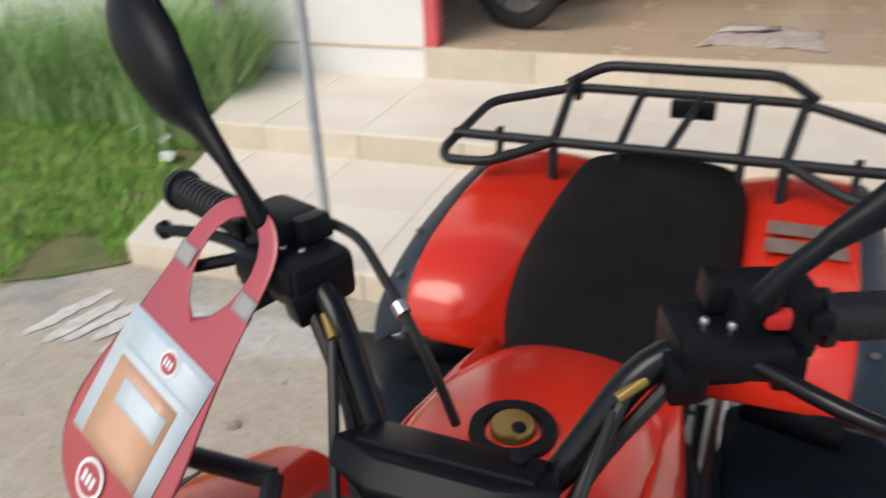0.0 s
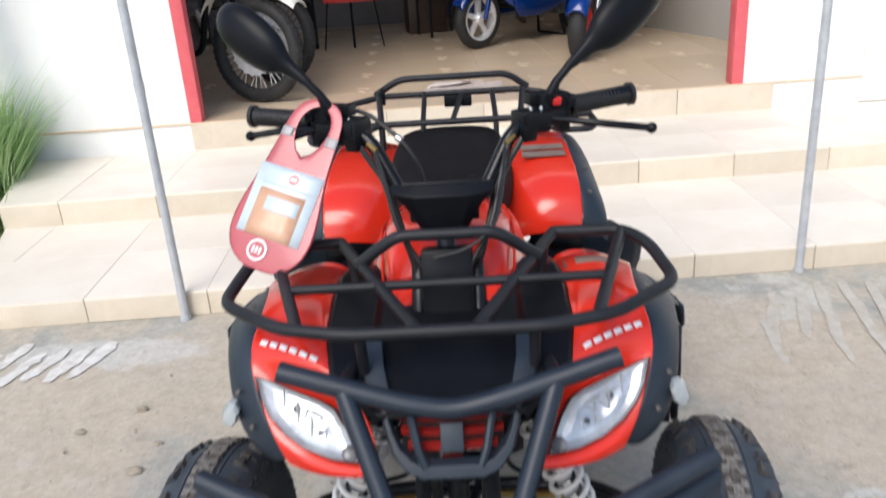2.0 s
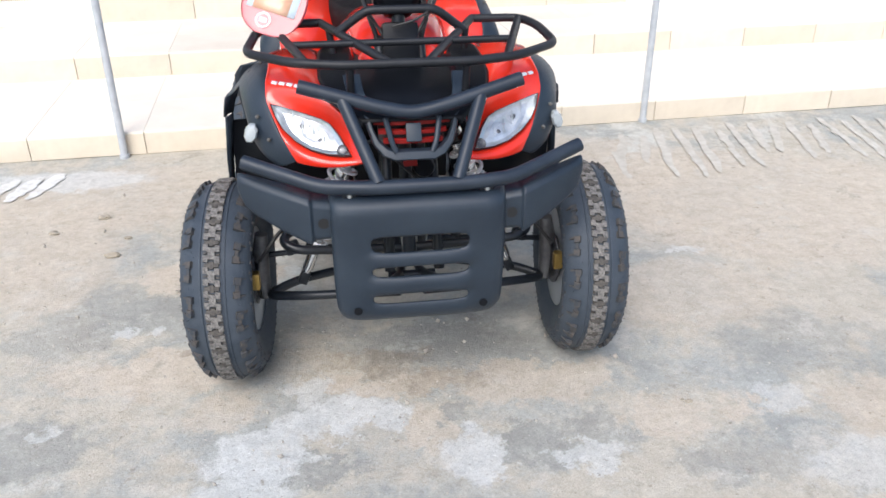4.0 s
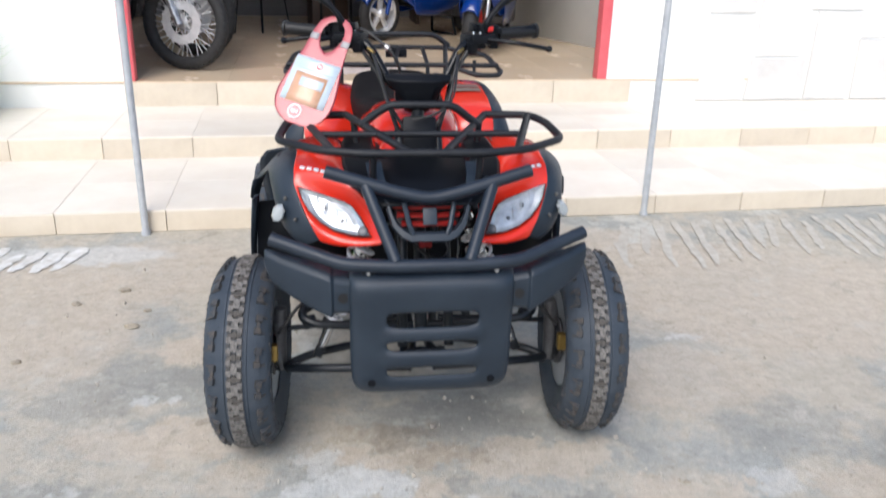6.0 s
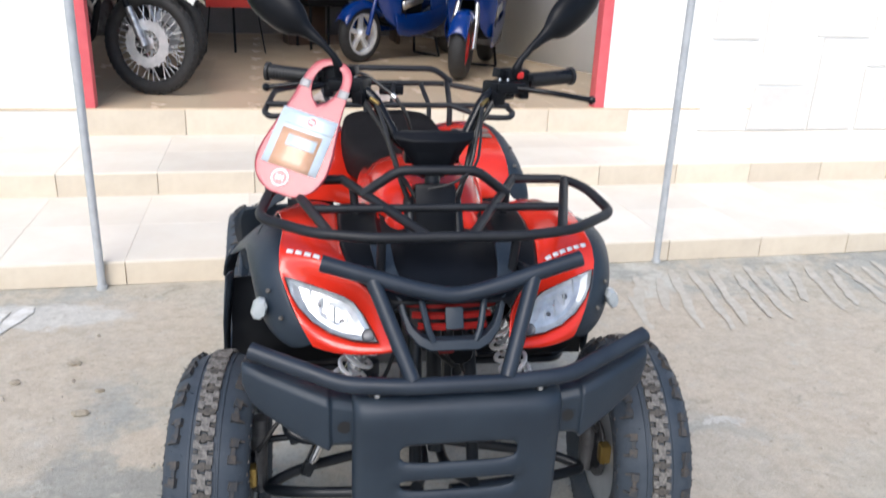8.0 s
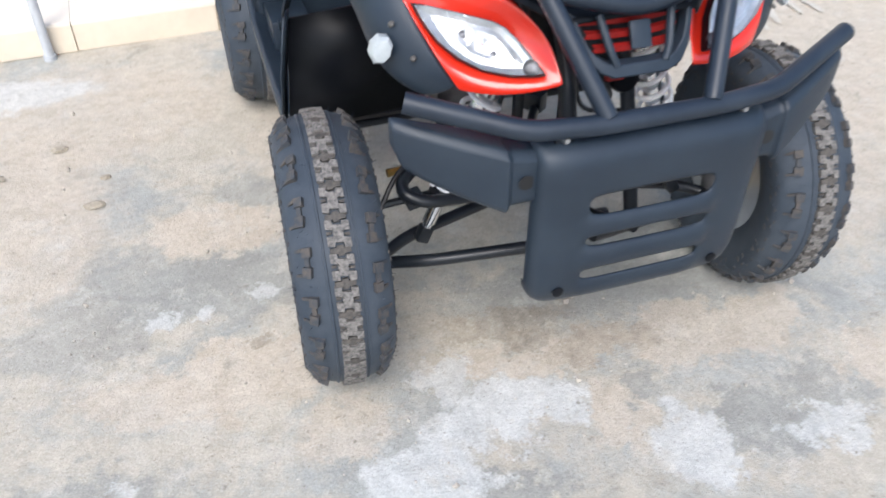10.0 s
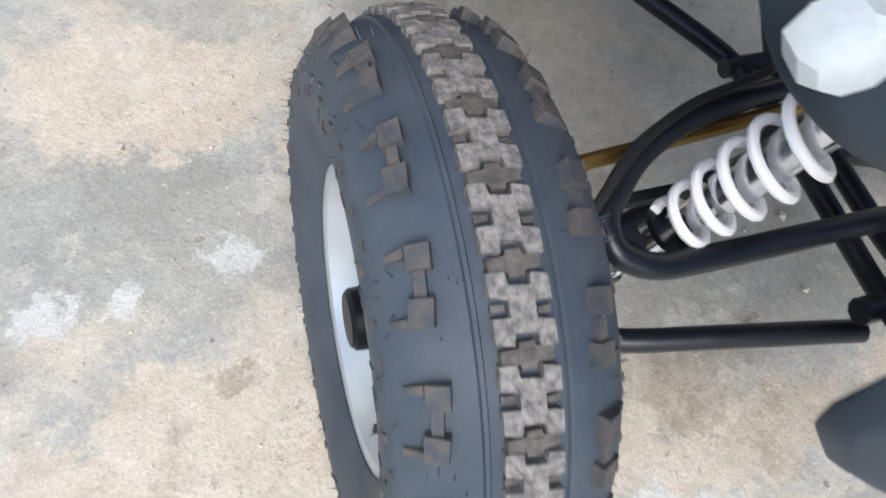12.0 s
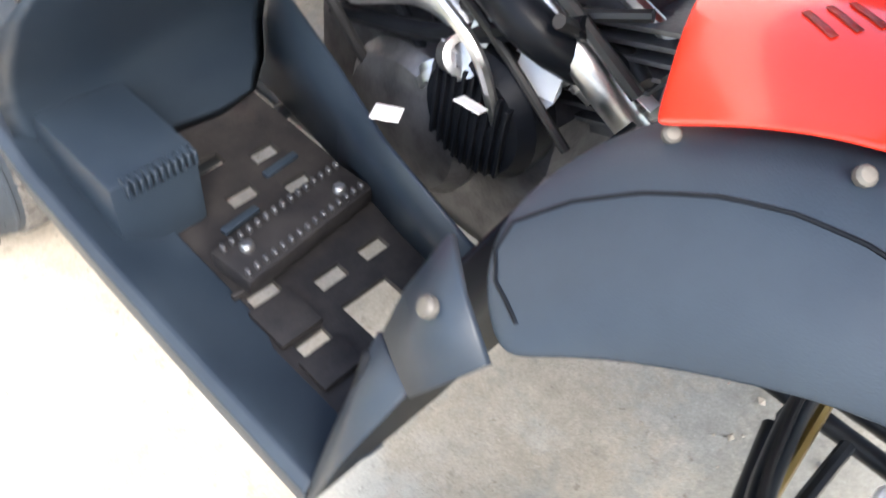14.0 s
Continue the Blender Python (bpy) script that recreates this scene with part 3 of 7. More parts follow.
# frame and running gear
for s in (-1, 1):
    part("frame_rail", mirrored(tube([(0.06, -0.20, 0.34), (0.022, -0.08, 0.295), (0.018, 0.20, 0.29), (0.115, 0.37, 0.285), (0.13, 0.46, 0.28), (0.13, 0.95, 0.28), (0.12, 1.15, 0.42), (0.12, 1.35, 0.70)], 0.012, 10, 0.06), s), TUBE, atv)
    part("frame_upright", mirrored(tube([(0.06, -0.18, 0.36), (0.055, -0.10, 0.62), (0.05, 0.10, 0.86)], 0.013, 10, 0.06), s), TUBE, atv)
    part("frame_brace", mirrored(tube([(0.05, 0.105, 0.29), (0.05, 0.10, 0.66)], 0.012, 8), s), TUBE, atv)
    part("lower_arm", mirrored(tube([(0.03, -0.11, 0.26), (0.28, -0.05, 0.232), (0.385, 0.01, 0.205), (0.30, 0.05, 0.225), (0.03, 0.11, 0.245)], 0.0125, 10, 0.04), s), TUBE, atv)
    part("upper_arm", mirrored(tube([(0.02, -0.030, 0.345), (0.20, -0.032, 0.352), (0.285, -0.032, 0.358), (0.320, -0.014, 0.370), (0.318, 0.016, 0.378), (0.270, 0.062, 0.383), (0.212, 0.090, 0.383), (0.124, 0.106, 0.383), (0.05, 0.110, 0.383)], 0.0125, 10, 0.03), s), TUBE, atv)
    part("arm_bracket", mirrored(box((0.300, -0.004, 0.352), (0.036, 0.032, 0.030), 0.006, (0, 15, 0)), s), TUBE, atv)
    part("frame_bracket", mirrored(box((0.112, 0.37, 0.30), (0.035, 0.05, 0.045), 0.005, (0, 0, 35)), s), TUBE, atv)
    loop = [Vector((0.214, 0.239, 0.55)) + Vector((0.80, 0.55, 0.12)) * 0.031 * math.cos(a) + Vector((-0.45, 0.70, 0.30)) * 0.017 * math.sin(a) for a in (2 * math.pi * k / 20 for k in range(20))]
    part("loop_bracket", mirrored(tube(loop, 0.0065, 8, closed=True), s), BLACK_SMOOTH, atv, "black loop bracket under the fender")
    part("bracket_stay", mirrored(tube([(0.190, 0.222, 0.548), (0.13, 0.16, 0.56), (0.06, 0.10, 0.60)], 0.006, 8, 0.03), s), TUBE, atv)
    part("tie_rod", mirrored(tube([(0.06, 0.050, 0.330), (0.385, 0.062, 0.300)], 0.008, 8), s), TUBE, atv)
    part("knuckle", mirrored(tube([(0.385, 0.02, 0.20), (0.392, 0.02, 0.28), (0.378, 0.02, 0.385)], [0.017, 0.026, 0.017], 12), s), GREY_METAL, atv)
    part("brake_disc", mirrored(lathe([(0.035, 0.400), (0.074, 0.400), (0.074, 0.404), (0.035, 0.404)], 32, "x", (0, 0.02, 0.263), closed=True), s), GREY_METAL, atv)
    part("hub_carrier", mirrored(lathe([(0.052, 0.392), (0.058, 0.404), (0.058, 0.440), (0.030, 0.446), (0.0001, 0.446)], 24, "x", (0, 0.02, 0.263)), s), BLACK_SMOOTH, atv)
    part("brake_caliper", mirrored(box((0.398, -0.055, 0.29), (0.026, 0.028, 0.048), 0.007), s), GOLD, atv, "yellow plated brake caliper")
    part("brake_hose", mirrored(tube([(0.385, -0.03, 0.33), (0.325, 0.022, 0.396), (0.268, 0.068, 0.400), (0.20, 0.098, 0.400), (0.10, 0.116, 0.405), (0.06, 0.12, 0.52)], 0.005, 8, 0.03), s), CABLE, atv)
    lo, hi = Vector((0.274, 0.010, 0.262)), Vector((0.118, -0.012, 0.660))
    ax = (hi - lo).normalized()
    side = ax.orthogonal().normalized()
    up = ax.cross(side)
    shock = part("shock_absorber", mirrored(tube([lo - ax * 0.015, lo + ax * 0.02, lo + ax * 0.021, lo + ax * 0.15, lo + ax * 0.151, hi], [0.010, 0.010, 0.014, 0.014, 0.019, 0.019], 14), s), POLISHED, atv, "chromed shock absorber body")
    coil = [lo + ax * (0.095 + 0.300 * (k / 160) ** 1.12) + (side * math.cos(k * 2 * math.pi / 17) + up * math.sin(k * 2 * math.pi / 17)) * (0.024 + 0.008 * min(1, k / 60)) for k in range(161)]
    part("coil_spring", mirrored(tube(coil, 0.0050, 8), s), SPRING, shock, "white coil spring")
    part("clevis", mirrored(box(lo - ax * 0.008, (0.026, 0.024, 0.036), 0.005, (0, -24, 0)), s), TUBE, shock)
    for q in (0.086, 0.398):
        part("spring_seat", mirrored(tube([lo + ax * q, lo + ax * (q + 0.006)], 0.036 if q > 0.1 else 0.026, 18), s), BLACK_SMOOTH, shock)
    part("gold_strut", mirrored(tube([(0.330, 0.074, 0.366), (0.06, 0.092, 0.372)], 0.008, 8), s), GOLD, atv)
    part("rear_arm", mirrored(tube([(0.10, 0.72, 0.30), (0.13, 1.0, 0.27), (0.17, 1.22, 0.25)], 0.02, 10, 0.05), s), TUBE, atv)
    lo2, hi2 = Vector((0.14, 1.12, 0.30)), Vector((0.12, 1.0, 0.66))
    ax2 = (hi2 - lo2).normalized()
    s2 = ax2.orthogonal().normalized()
    u2 = ax2.cross(s2)
    rs = part("rear_shock", mirrored(tube([lo2, hi2], 0.012, 10), s), STEEL, atv)
    part("coil_spring", mirrored(tube([lo2 + ax2 * (0.05 + 0.27 * k / 112) + (s2 * math.cos(k * math.pi / 8) + u2 * math.sin(k * math.pi / 8)) * 0.036 for k in range(113)], 0.0055, 8), s), SPRING, rs)
part("splash_panel", box((0, 0.135, 0.60), (0.25, 0.006, 0.27), 0.002, (8, 0, 0)), BLACK_SMOOTH, atv, "black inner splash panel")
part("rear_axle", tube([(-0.36, 1.22, 0.25), (0.36, 1.22, 0.25)], 0.02, 12), GREY_METAL, atv)
part("front_crossmember", tube([(-0.06, -0.10, 0.30), (0.06, -0.10, 0.30)], 0.014, 10), TUBE, atv)
part("frame_cross_tube", tube([(-0.045, 0.207, 0.29), (0.045, 0.207, 0.29)], 0.012, 10), TUBE, atv)
part("steering_stem", tube([(0, -0.06, 0.33), (0, 0.12, 0.94)], 0.017, 12), TUBE, atv)
part("steering_shaft_guard", box((0, 0.065, 0.80), (0.09, 0.07, 0.20), 0.012, (-16, 0, 0)), BLACK_SMOOTH, atv)

# front bumper
bumper = part("front_bumper", tube([(-0.372, -0.228, 0.678), (-0.208, -0.294, 0.637), (-0.10, -0.304, 0.633), (0.10, -0.304, 0.633), (0.208, -0.294, 0.637), (0.375, -0.226, 0.679)], 0.0160, 14, 0.03), BUMPER, atv, "bent black steel bumper bar")
part("upper_bar", tube([(-0.244, -0.184, 0.826), (-0.07, -0.207, 0.778), (0, -0.211, 0.764), (0.07, -0.207, 0.778), (0.245, -0.186, 0.825)], 0.0155, 14, 0.03), BUMPER, bumper)
for s in (-1, 1):
    part("support", mirrored(tube([(0.086, -0.302, 0.642), (0.152, -0.198, 0.798), (0.154, -0.186, 0.800)], 0.0145, 12, 0.015), s), BUMPER, bumper)
    part("stay", mirrored(tube([(0.10, -0.30, 0.63), (0.10, -0.20, 0.56), (0.10, -0.18, 0.45)], 0.012, 10, 0.03), s), TUBE, bumper)
    part("upper_stay", mirrored(tube([(0.155, -0.190, 0.798), (0.15, -0.06, 0.765)], 0.011, 10), s), TUBE, bumper)
    part("bracket", mirrored(box((0.150, -0.292, 0.616), (0.030, 0.010, 0.030), 0.003), s), TUBE, bumper)
    part("bracket_bolt", mirrored(bolt_bm((0.150, -0.300, 0.616), 0.006, "y", -0.005), s), STEEL, bumper, "bright bolt head")

# skid plate: a moulded sheet with three slots and raised ribs
xs = [-0.196, -0.193, -0.182, -0.150, -0.118, -0.109, -0.06, 0, 0.06, 0.109, 0.118, 0.150, 0.182, 0.193, 0.196]
zs = [0.290, 0.294, 0.322, 0.352, 0.362, 0.374, 0.384, 0.412, 0.424, 0.438, 0.450, 0.474, 0.486, 0.506, 0.520, 0.560, 0.592, 0.606, 0.614, 0.614]
ys = [-0.280, -0.296, -0.304, -0.308, -0.309, -0.310, -0.311, -0.312, -0.312, -0.313, -0.313, -0.314, -0.314, -0.315, -0.316, -0.318, -0.318, -0.310, -0.290, -0.262]
holes = {3, 4, 8, 9, 12, 13}
bm = bmesh.new()
grid = []
for k, (z, y) in enumerate(zip(zs, ys)):
    row = []
    for i, x in enumerate(xs):
        edge = (0.040, 0.016, 0.004)[min(i, len(xs) - 1 - i)] if min(i, len(xs) - 1 - i) < 3 else 0.0
        rib = -0.011 if (abs(x) < 0.112 and k in (2, 6, 7, 10, 11)) else 0.0
        taper = 1.0 - 0.02 * max(0, (0.40 - z) / 0.11) - 0.05 * max(0.0, 1 - k / 2)
        row.append(bm.verts.new((x * taper, y + edge + rib - (0.009 if 1 < k < 17 else 0.0), z + ((0.034, 0.018, 0.006)[min(i, len(xs) - 1 - i)] * max(0, 1 - k / 3) if min(i, len(xs) - 1 - i) < 3 else 0.0))))
    grid.append(row)
for k in range(len(zs) - 1):
    for i in range(len(xs) - 1):
        if k in holes and 4 < i < 9:
            continue
        bm.faces.new((grid[k][i], grid[k][i + 1], grid[k + 1][i + 1], grid[k + 1][i]))
skid = part("skid_plate", bm, BLACK, atv, "black moulded skid plate with slots", solid=0.006, sub=1, smooth=60)
for s in (-1, 1):
    for x, z in ((0.145, 0.335),):
        part("bolt", bolt_bm((s * x, -0.3165, z), 0.010, "y", -0.0015), BLACK_SMOOTH, skid)
    # side wing of the bumper
    bm = bmesh.new()
    sec = []
    for x, zt, zb, y, deep in ((0.182, 0.598, 0.514, -0.303, 0.060), (0.231, 0.602, 0.508, -0.295, 0.060), (0.236, 0.608, 0.500, -0.303, 0.060), (0.30, 0.622, 0.524, -0.271, 0.050), (0.350, 0.634, 0.550, -0.246, 0.036), (0.376, 0.641, 0.566, -0.231, 0.026), (0.390, 0.643, 0.604, -0.222, 0.020)):
        sec.append([(x, y + deep, zt + 0.004), (x, y + min(0.012, deep * 0.4), zt + 0.002), (x, y, zt - 0.010), (x, y, zb + 0.010), (x, y + min(0.008, deep * 0.3), zb), (x, y + deep, zb + 0.004)])
    wing = part("bumper_wing", mirrored(loft(sec, bm, ring=True, cap=True), s), BLACK, atv, "black moulded bumper wing", bevel=0.006, smooth=50)
    part("bolt_hole", mirrored(lathe([(0.0125, -0.0012), (0.0115, -0.0006), (0.0105, 0.003), (0.0001, 0.003)], 20, "y", (0.208, -0.2992, 0.554)), s), CABLE, wing, "dark round bolt hole")

# hood between the fenders
sec = []
for y, z, w, dip in ((-0.190, 0.740, 0.112, 0.0), (-0.186, 0.748, 0.118, 0.0), (-0.172, 0.758, 0.132, 0.004), (-0.11, 0.782, 0.188, 0.008), (-0.02, 0.806, 0.208, 0.012), (0.08, 0.822, 0.208, 0.012), (0.15, 0.828, 0.204, 0.006), (0.225, 0.815, 0.200, 0.0)):
    sec.append([(-w, y, z - 0.012), (-w * 0.95, y, z - 0.002), (-w * 0.6, y, z), (-w * 0.55, y, z - dip), (0, y, z - dip), (w * 0.55, y, z - dip), (w * 0.6, y, z), (w * 0.95, y, z - 0.002), (w, y, z - 0.012)])
hood = part("hood", loft(sec), BLACK_SMOOTH, atv, "black plastic luggage hood", solid=0.005, bevel=0.003)
for s in (-1, 1):
    part("hood_pad", mirrored(loft([[(0.090, -0.165, 0.766), (0.120, -0.161, 0.764)], [(0.102, -0.11, 0.792), (0.140, -0.105, 0.789)], [(0.106, -0.06, 0.816), (0.146, -0.055, 0.813)]]), s), BLACK, hood, solid=0.006, bevel=0.002)

# grille under the nose: a black collar round red slats, two uprights and a blank badge
collar = [(0.108, 0.752), (0.100, 0.722), (0.090, 0.694), (0.070, 0.674), (0.046, 0.664)]
collar_in = [(0.094, 0.748), (0.087, 0.724), (0.077, 0.704), (0.060, 0.690), (0.044, 0.684)]


def nose_y(x, z):
    return -0.238 + 0.55 * max(0.0, z - 0.672) + 1.6 * x * x


outer = [(-x, z) for x, z in collar] + [(x, z) for x, z in reversed(collar)]
inner = [(-x, z) for x, z in collar_in] + [(x, z) for x, z in reversed(collar_in)]
bm = loft([[(x, nose_y(x, z) + 0.030, z) for x, z in outer], [(x, nose_y(x, z) + 0.002, z) for x, z in outer], [(x * 0.97, nose_y(x, z) - 0.004, z + 0.003) for x, z in outer],
           [(x, nose_y(x, z) - 0.003, z) for x, z in inner], [(x, nose_y(x, z) + 0.018, z) for x, z in inner]])
grille = part("grille", bm, BLACK, atv, "black grille collar with red slats", bevel=0.002)
for k, z in enumerate((0.735, 0.717, 0.699)):
    w = 0.086 - 0.010 * k
    part("grille_slat", loft([[(w * u, nose_y(w * u, z) + 0.026 - d, z + h) for u in (-1, -0.5, 0, 0.5, 1)] for h, d in ((-0.005, 0), (-0.005, 0.010), (0.004, 0.011), (0.005, 0))]), RED_SLAT, grille, "red slat")
part("grille_backing", box((0, -0.150, 0.712), (0.15, 0.006, 0.07), 0.002, (-28, 0, 0)), CABLE, grille)
for s in (-1, 1):
    part("grille_upright", mirrored(tube([(0.060, nose_y(0.06, 0.75) - 0.003, 0.750), (0.049, nose_y(0.05, 0.70) - 0.003, 0.702), (0.040, nose_y(0.04, 0.684) - 0.001, 0.682)], 0.0065, 8, 0.02), s), BLACK, grille)
part("badge_plate", box((0, nose_y(0, 0.722) - 0.004, 0.722), (0.034, 0.008, 0.042), 0.003, (-28, 0, 0)), BLACK, grille, "blank grey badge plate")
part("horn_bracket", box((-0.004, -0.165, 0.640), (0.032, 0.014, 0.030), 0.004), RED_SLAT, atv, "red bracket under the grille")
part("horn", lathe([(0.022, 0), (0.026, 0.006), (0.026, 0.018), (0.014, 0.024), (0.0001, 0.026)], 24, "y", (0.030, -0.150, 0.612)), BLACK_SMOOTH, atv, "black horn")
part("wiring_loom", tube([(-0.06, -0.14, 0.67), (-0.035, -0.155, 0.635), (0.0, -0.150, 0.60), (0.02, -0.12, 0.57)], 0.0045, 8, 0.03), CABLE, atv)

def surface_of(ob):
    """The finished skin of a part, to lay prints on."""
    deps = bpy.context.evaluated_depsgraph_get()
    deps.update()
    return BVHTree.FromObject(ob, deps)


def decal(name, skin, p, along, across, s, mat, parent, label):
    """A thin printed patch laid on a skin from above; p, along and across are for the +x side."""
    rows = []
    for i in range(4):
        row = []
        for j in range(4):
            q = p + along * (i / 3 - 0.5) + across * (j / 3 - 0.5)
            hit, normal, index, dist = skin.ray_cast(Vector((s * q.x, q.y, 1.2)), Vector((0, 0, -1)))
            if hit is None:
                return
            if normal.z < 0:
                normal = -normal
            row.append(hit + normal * 0.0010)
        rows.append(row)
    part(name, loft(rows), mat, parent, label, solid=0.0004)


def tightened(rows, k=0.10):
    """The rows of a sheet with extra loops near its rim, so that smoothing keeps the corners."""
    wide = []
    for row in rows:
        v = [Vector(p) for p in row]
        wide.append([v[0], v[0].lerp(v[1], k)] + v[1:-1] + [v[-1].lerp(v[-2], k), v[-1]])

    def between(a, b, f):
        return [p.lerp(q, f) for p, q in zip(a, b)]

    return [wide[0], between(wide[0], wide[1], k * 2)] + wide[1:-1] + [between(wide[-1], wide[-2], k * 2), wide[-1]]


for s in (-1, 1):
    # red front fender: from the lip under the lamp up over the brow and back under the rack
    def brow(x, z, back=0.004):
        return (x, -0.188 + (0.237 * (x - 0.141) + 0.587 * (z - 0.669)) / 0.774 + back, z)

    sec = [
        [brow(0.114, 0.648, 0.012), brow(0.150, 0.640, 0.014), brow(0.200, 0.634, 0.018), brow(0.240, 0.636, 0.022), brow(0.262, 0.640, 0.024)],
        [brow(0.113, 0.654), brow(0.150, 0.650), brow(0.205, 0.648), brow(0.255, 0.660), brow(0.288, 0.684)],
        [brow(0.116, 0.668), brow(0.146, 0.672, 0.026), brow(0.205, 0.678, 0.034), brow(0.262, 0.694, 0.030), brow(0.304, 0.720)],
        [brow(0.120, 0.696), brow(0.150, 0.704, 0.030), brow(0.205, 0.722, 0.034), brow(0.272, 0.742, 0.030), brow(0.326, 0.762)],
        [brow(0.132, 0.722), brow(0.152, 0.738), brow(0.200, 0.758), brow(0.262, 0.770), brow(0.324, 0.776)],
        [(0.165, -0.116, 0.756), (0.185, -0.106, 0.770), (0.214, -0.086, 0.783), (0.262, -0.064, 0.793), (0.325, -0.032, 0.794)],
        [(0.190, -0.056, 0.780), (0.205, -0.050, 0.797), (0.230, -0.042, 0.804), (0.270, -0.026, 0.808), (0.322, -0.004, 0.806)],
        [(0.196, 0.040, 0.798), (0.208, 0.042, 0.816), (0.236, 0.045, 0.824), (0.275, 0.050, 0.828), (0.316, 0.055, 0.824)],
        [(0.194, 0.140, 0.800), (0.206, 0.142, 0.822), (0.234, 0.145, 0.834), (0.275, 0.150, 0.834), (0.330, 0.155, 0.818)],
        [(0.190, 0.215, 0.788), (0.202, 0.220, 0.808), (0.234, 0.225, 0.822), (0.275, 0.222, 0.822), (0.338, 0.205, 0.801)],
        [(0.180, 0.262, 0.762), (0.196, 0.285, 0.782), (0.232, 0.294, 0.798), (0.282, 0.286, 0.800), (0.346, 0.254, 0.772)],
    ]
    sec = tightened(sec)
    fender = part("front_fender", mirrored(loft(sec), s), RED, atv, "glossy red front fender", solid=0.004, sub=2, smooth=60)
    # lamp: reflector bowl and clear lens in the red brow
    leaf = [(0.313, -0.071, 0.757), (0.296, -0.078, 0.755), (0.245, -0.098, 0.743), (0.200, -0.115, 0.731), (0.182, -0.124, 0.722), (0.164, -0.145, 0.703), (0.146, -0.178, 0.677), (0.140, -0.188, 0.668), (0.152, -0.185, 0.666), (0.188, -0.173, 0.666), (0.229, -0.153, 0.673), (0.262, -0.136, 0.690), (0.287, -0.116, 0.711), (0.302, -0.097, 0.733)]
    leaf = [(x, y - 0.005, z) for x, y, z in leaf]
    c = sum((Vector(p) for p in leaf), Vector()) / len(leaf)
    out = Vector((0.24, -0.77, 0.59)).normalized()

    def leaf_ring(k, push):
        return [c + (Vector(p) - c) * k + out * push for p in leaf]

    lamp = part("headlight", mirrored(loft([leaf_ring(1.012, -0.014), leaf_ring(1.014, 0.001), leaf_ring(0.988, 0.0015), leaf_ring(0.98, -0.004)], ring=True), s), BLACK_SMOOTH, atv, "clear leaf-shaped headlight in a thin dark rim", smooth=50)
    bowl = loft([leaf_ring(0.975, 0.001), leaf_ring(0.90, -0.006), leaf_ring(0.72, -0.010), leaf_ring(0.5, -0.009), leaf_ring(0.3, -0.012), leaf_ring(0.04, -0.012)], ring=True)
    part("reflector", mirrored(bowl, s), REFLECTOR, lamp, "silver reflector bowl", smooth=20)
    face = out.to_track_quat("Z", "Y").to_matrix().to_4x4()
    along_lamp = (Vector(leaf[0]) - Vector(leaf[7])).normalized()
    for u, w, rr in ((-0.020, -0.006, 0.022), (0.034, -0.002, 0.019)):
        p = c + along_lamp * u + Vector((0, 0, w)) - out * 0.012
        dish = moved(lathe([(rr, 0.003), (rr * 0.94, 0.004), (rr * 0.8, -0.001), (rr * 0.5, -0.004), (rr * 0.3, -0.0045)], 24, "z"), Matrix.Translation(p) @ face)
        part("reflector_cup", mirrored(dish, s), STEEL, lamp, smooth=60)
        part("bulb", mirrored(moved(lathe([(0.008, -0.003), (0.007, 0.003), (0.003, 0.005), (0.0001, 0.0055)], 14, "z"), Matrix.Translation(p) @ face), s), GREY_METAL, lamp)
    for k in range(5):
        q = c + along_lamp * (-0.062 + 0.030 * k) - out * 0.006
        part("reflector_rib", mirrored(box(q + Vector((0, 0, -0.012 + 0.004 * k)), (0.002, 0.004, 0.034), 0.0008, (-18, 12, 30)), s), REFLECTOR, lamp)
    glass = loft([leaf_ring(0.985, 0.003), leaf_ring(0.85, 0.008), leaf_ring(0.45, 0.012), leaf_ring(0.02, 0.013)], ring=True)
    lens = part("lens", mirrored(glass, s), LENS, lamp, "clear plastic lens", smooth=60)
    lens.visible_shadow = False
    tipc = Vector(leaf[7]).lerp(c, 0.22) - out * 0.001
    part("corner_lamp", mirrored(moved(lathe([(0.013, -0.002), (0.012, 0.001), (0.009, -0.001), (0.004, -0.002), (0.0001, -0.002)], 18, "z"), Matrix.Translation(tipc) @ face), s), GREY_METAL, lamp)

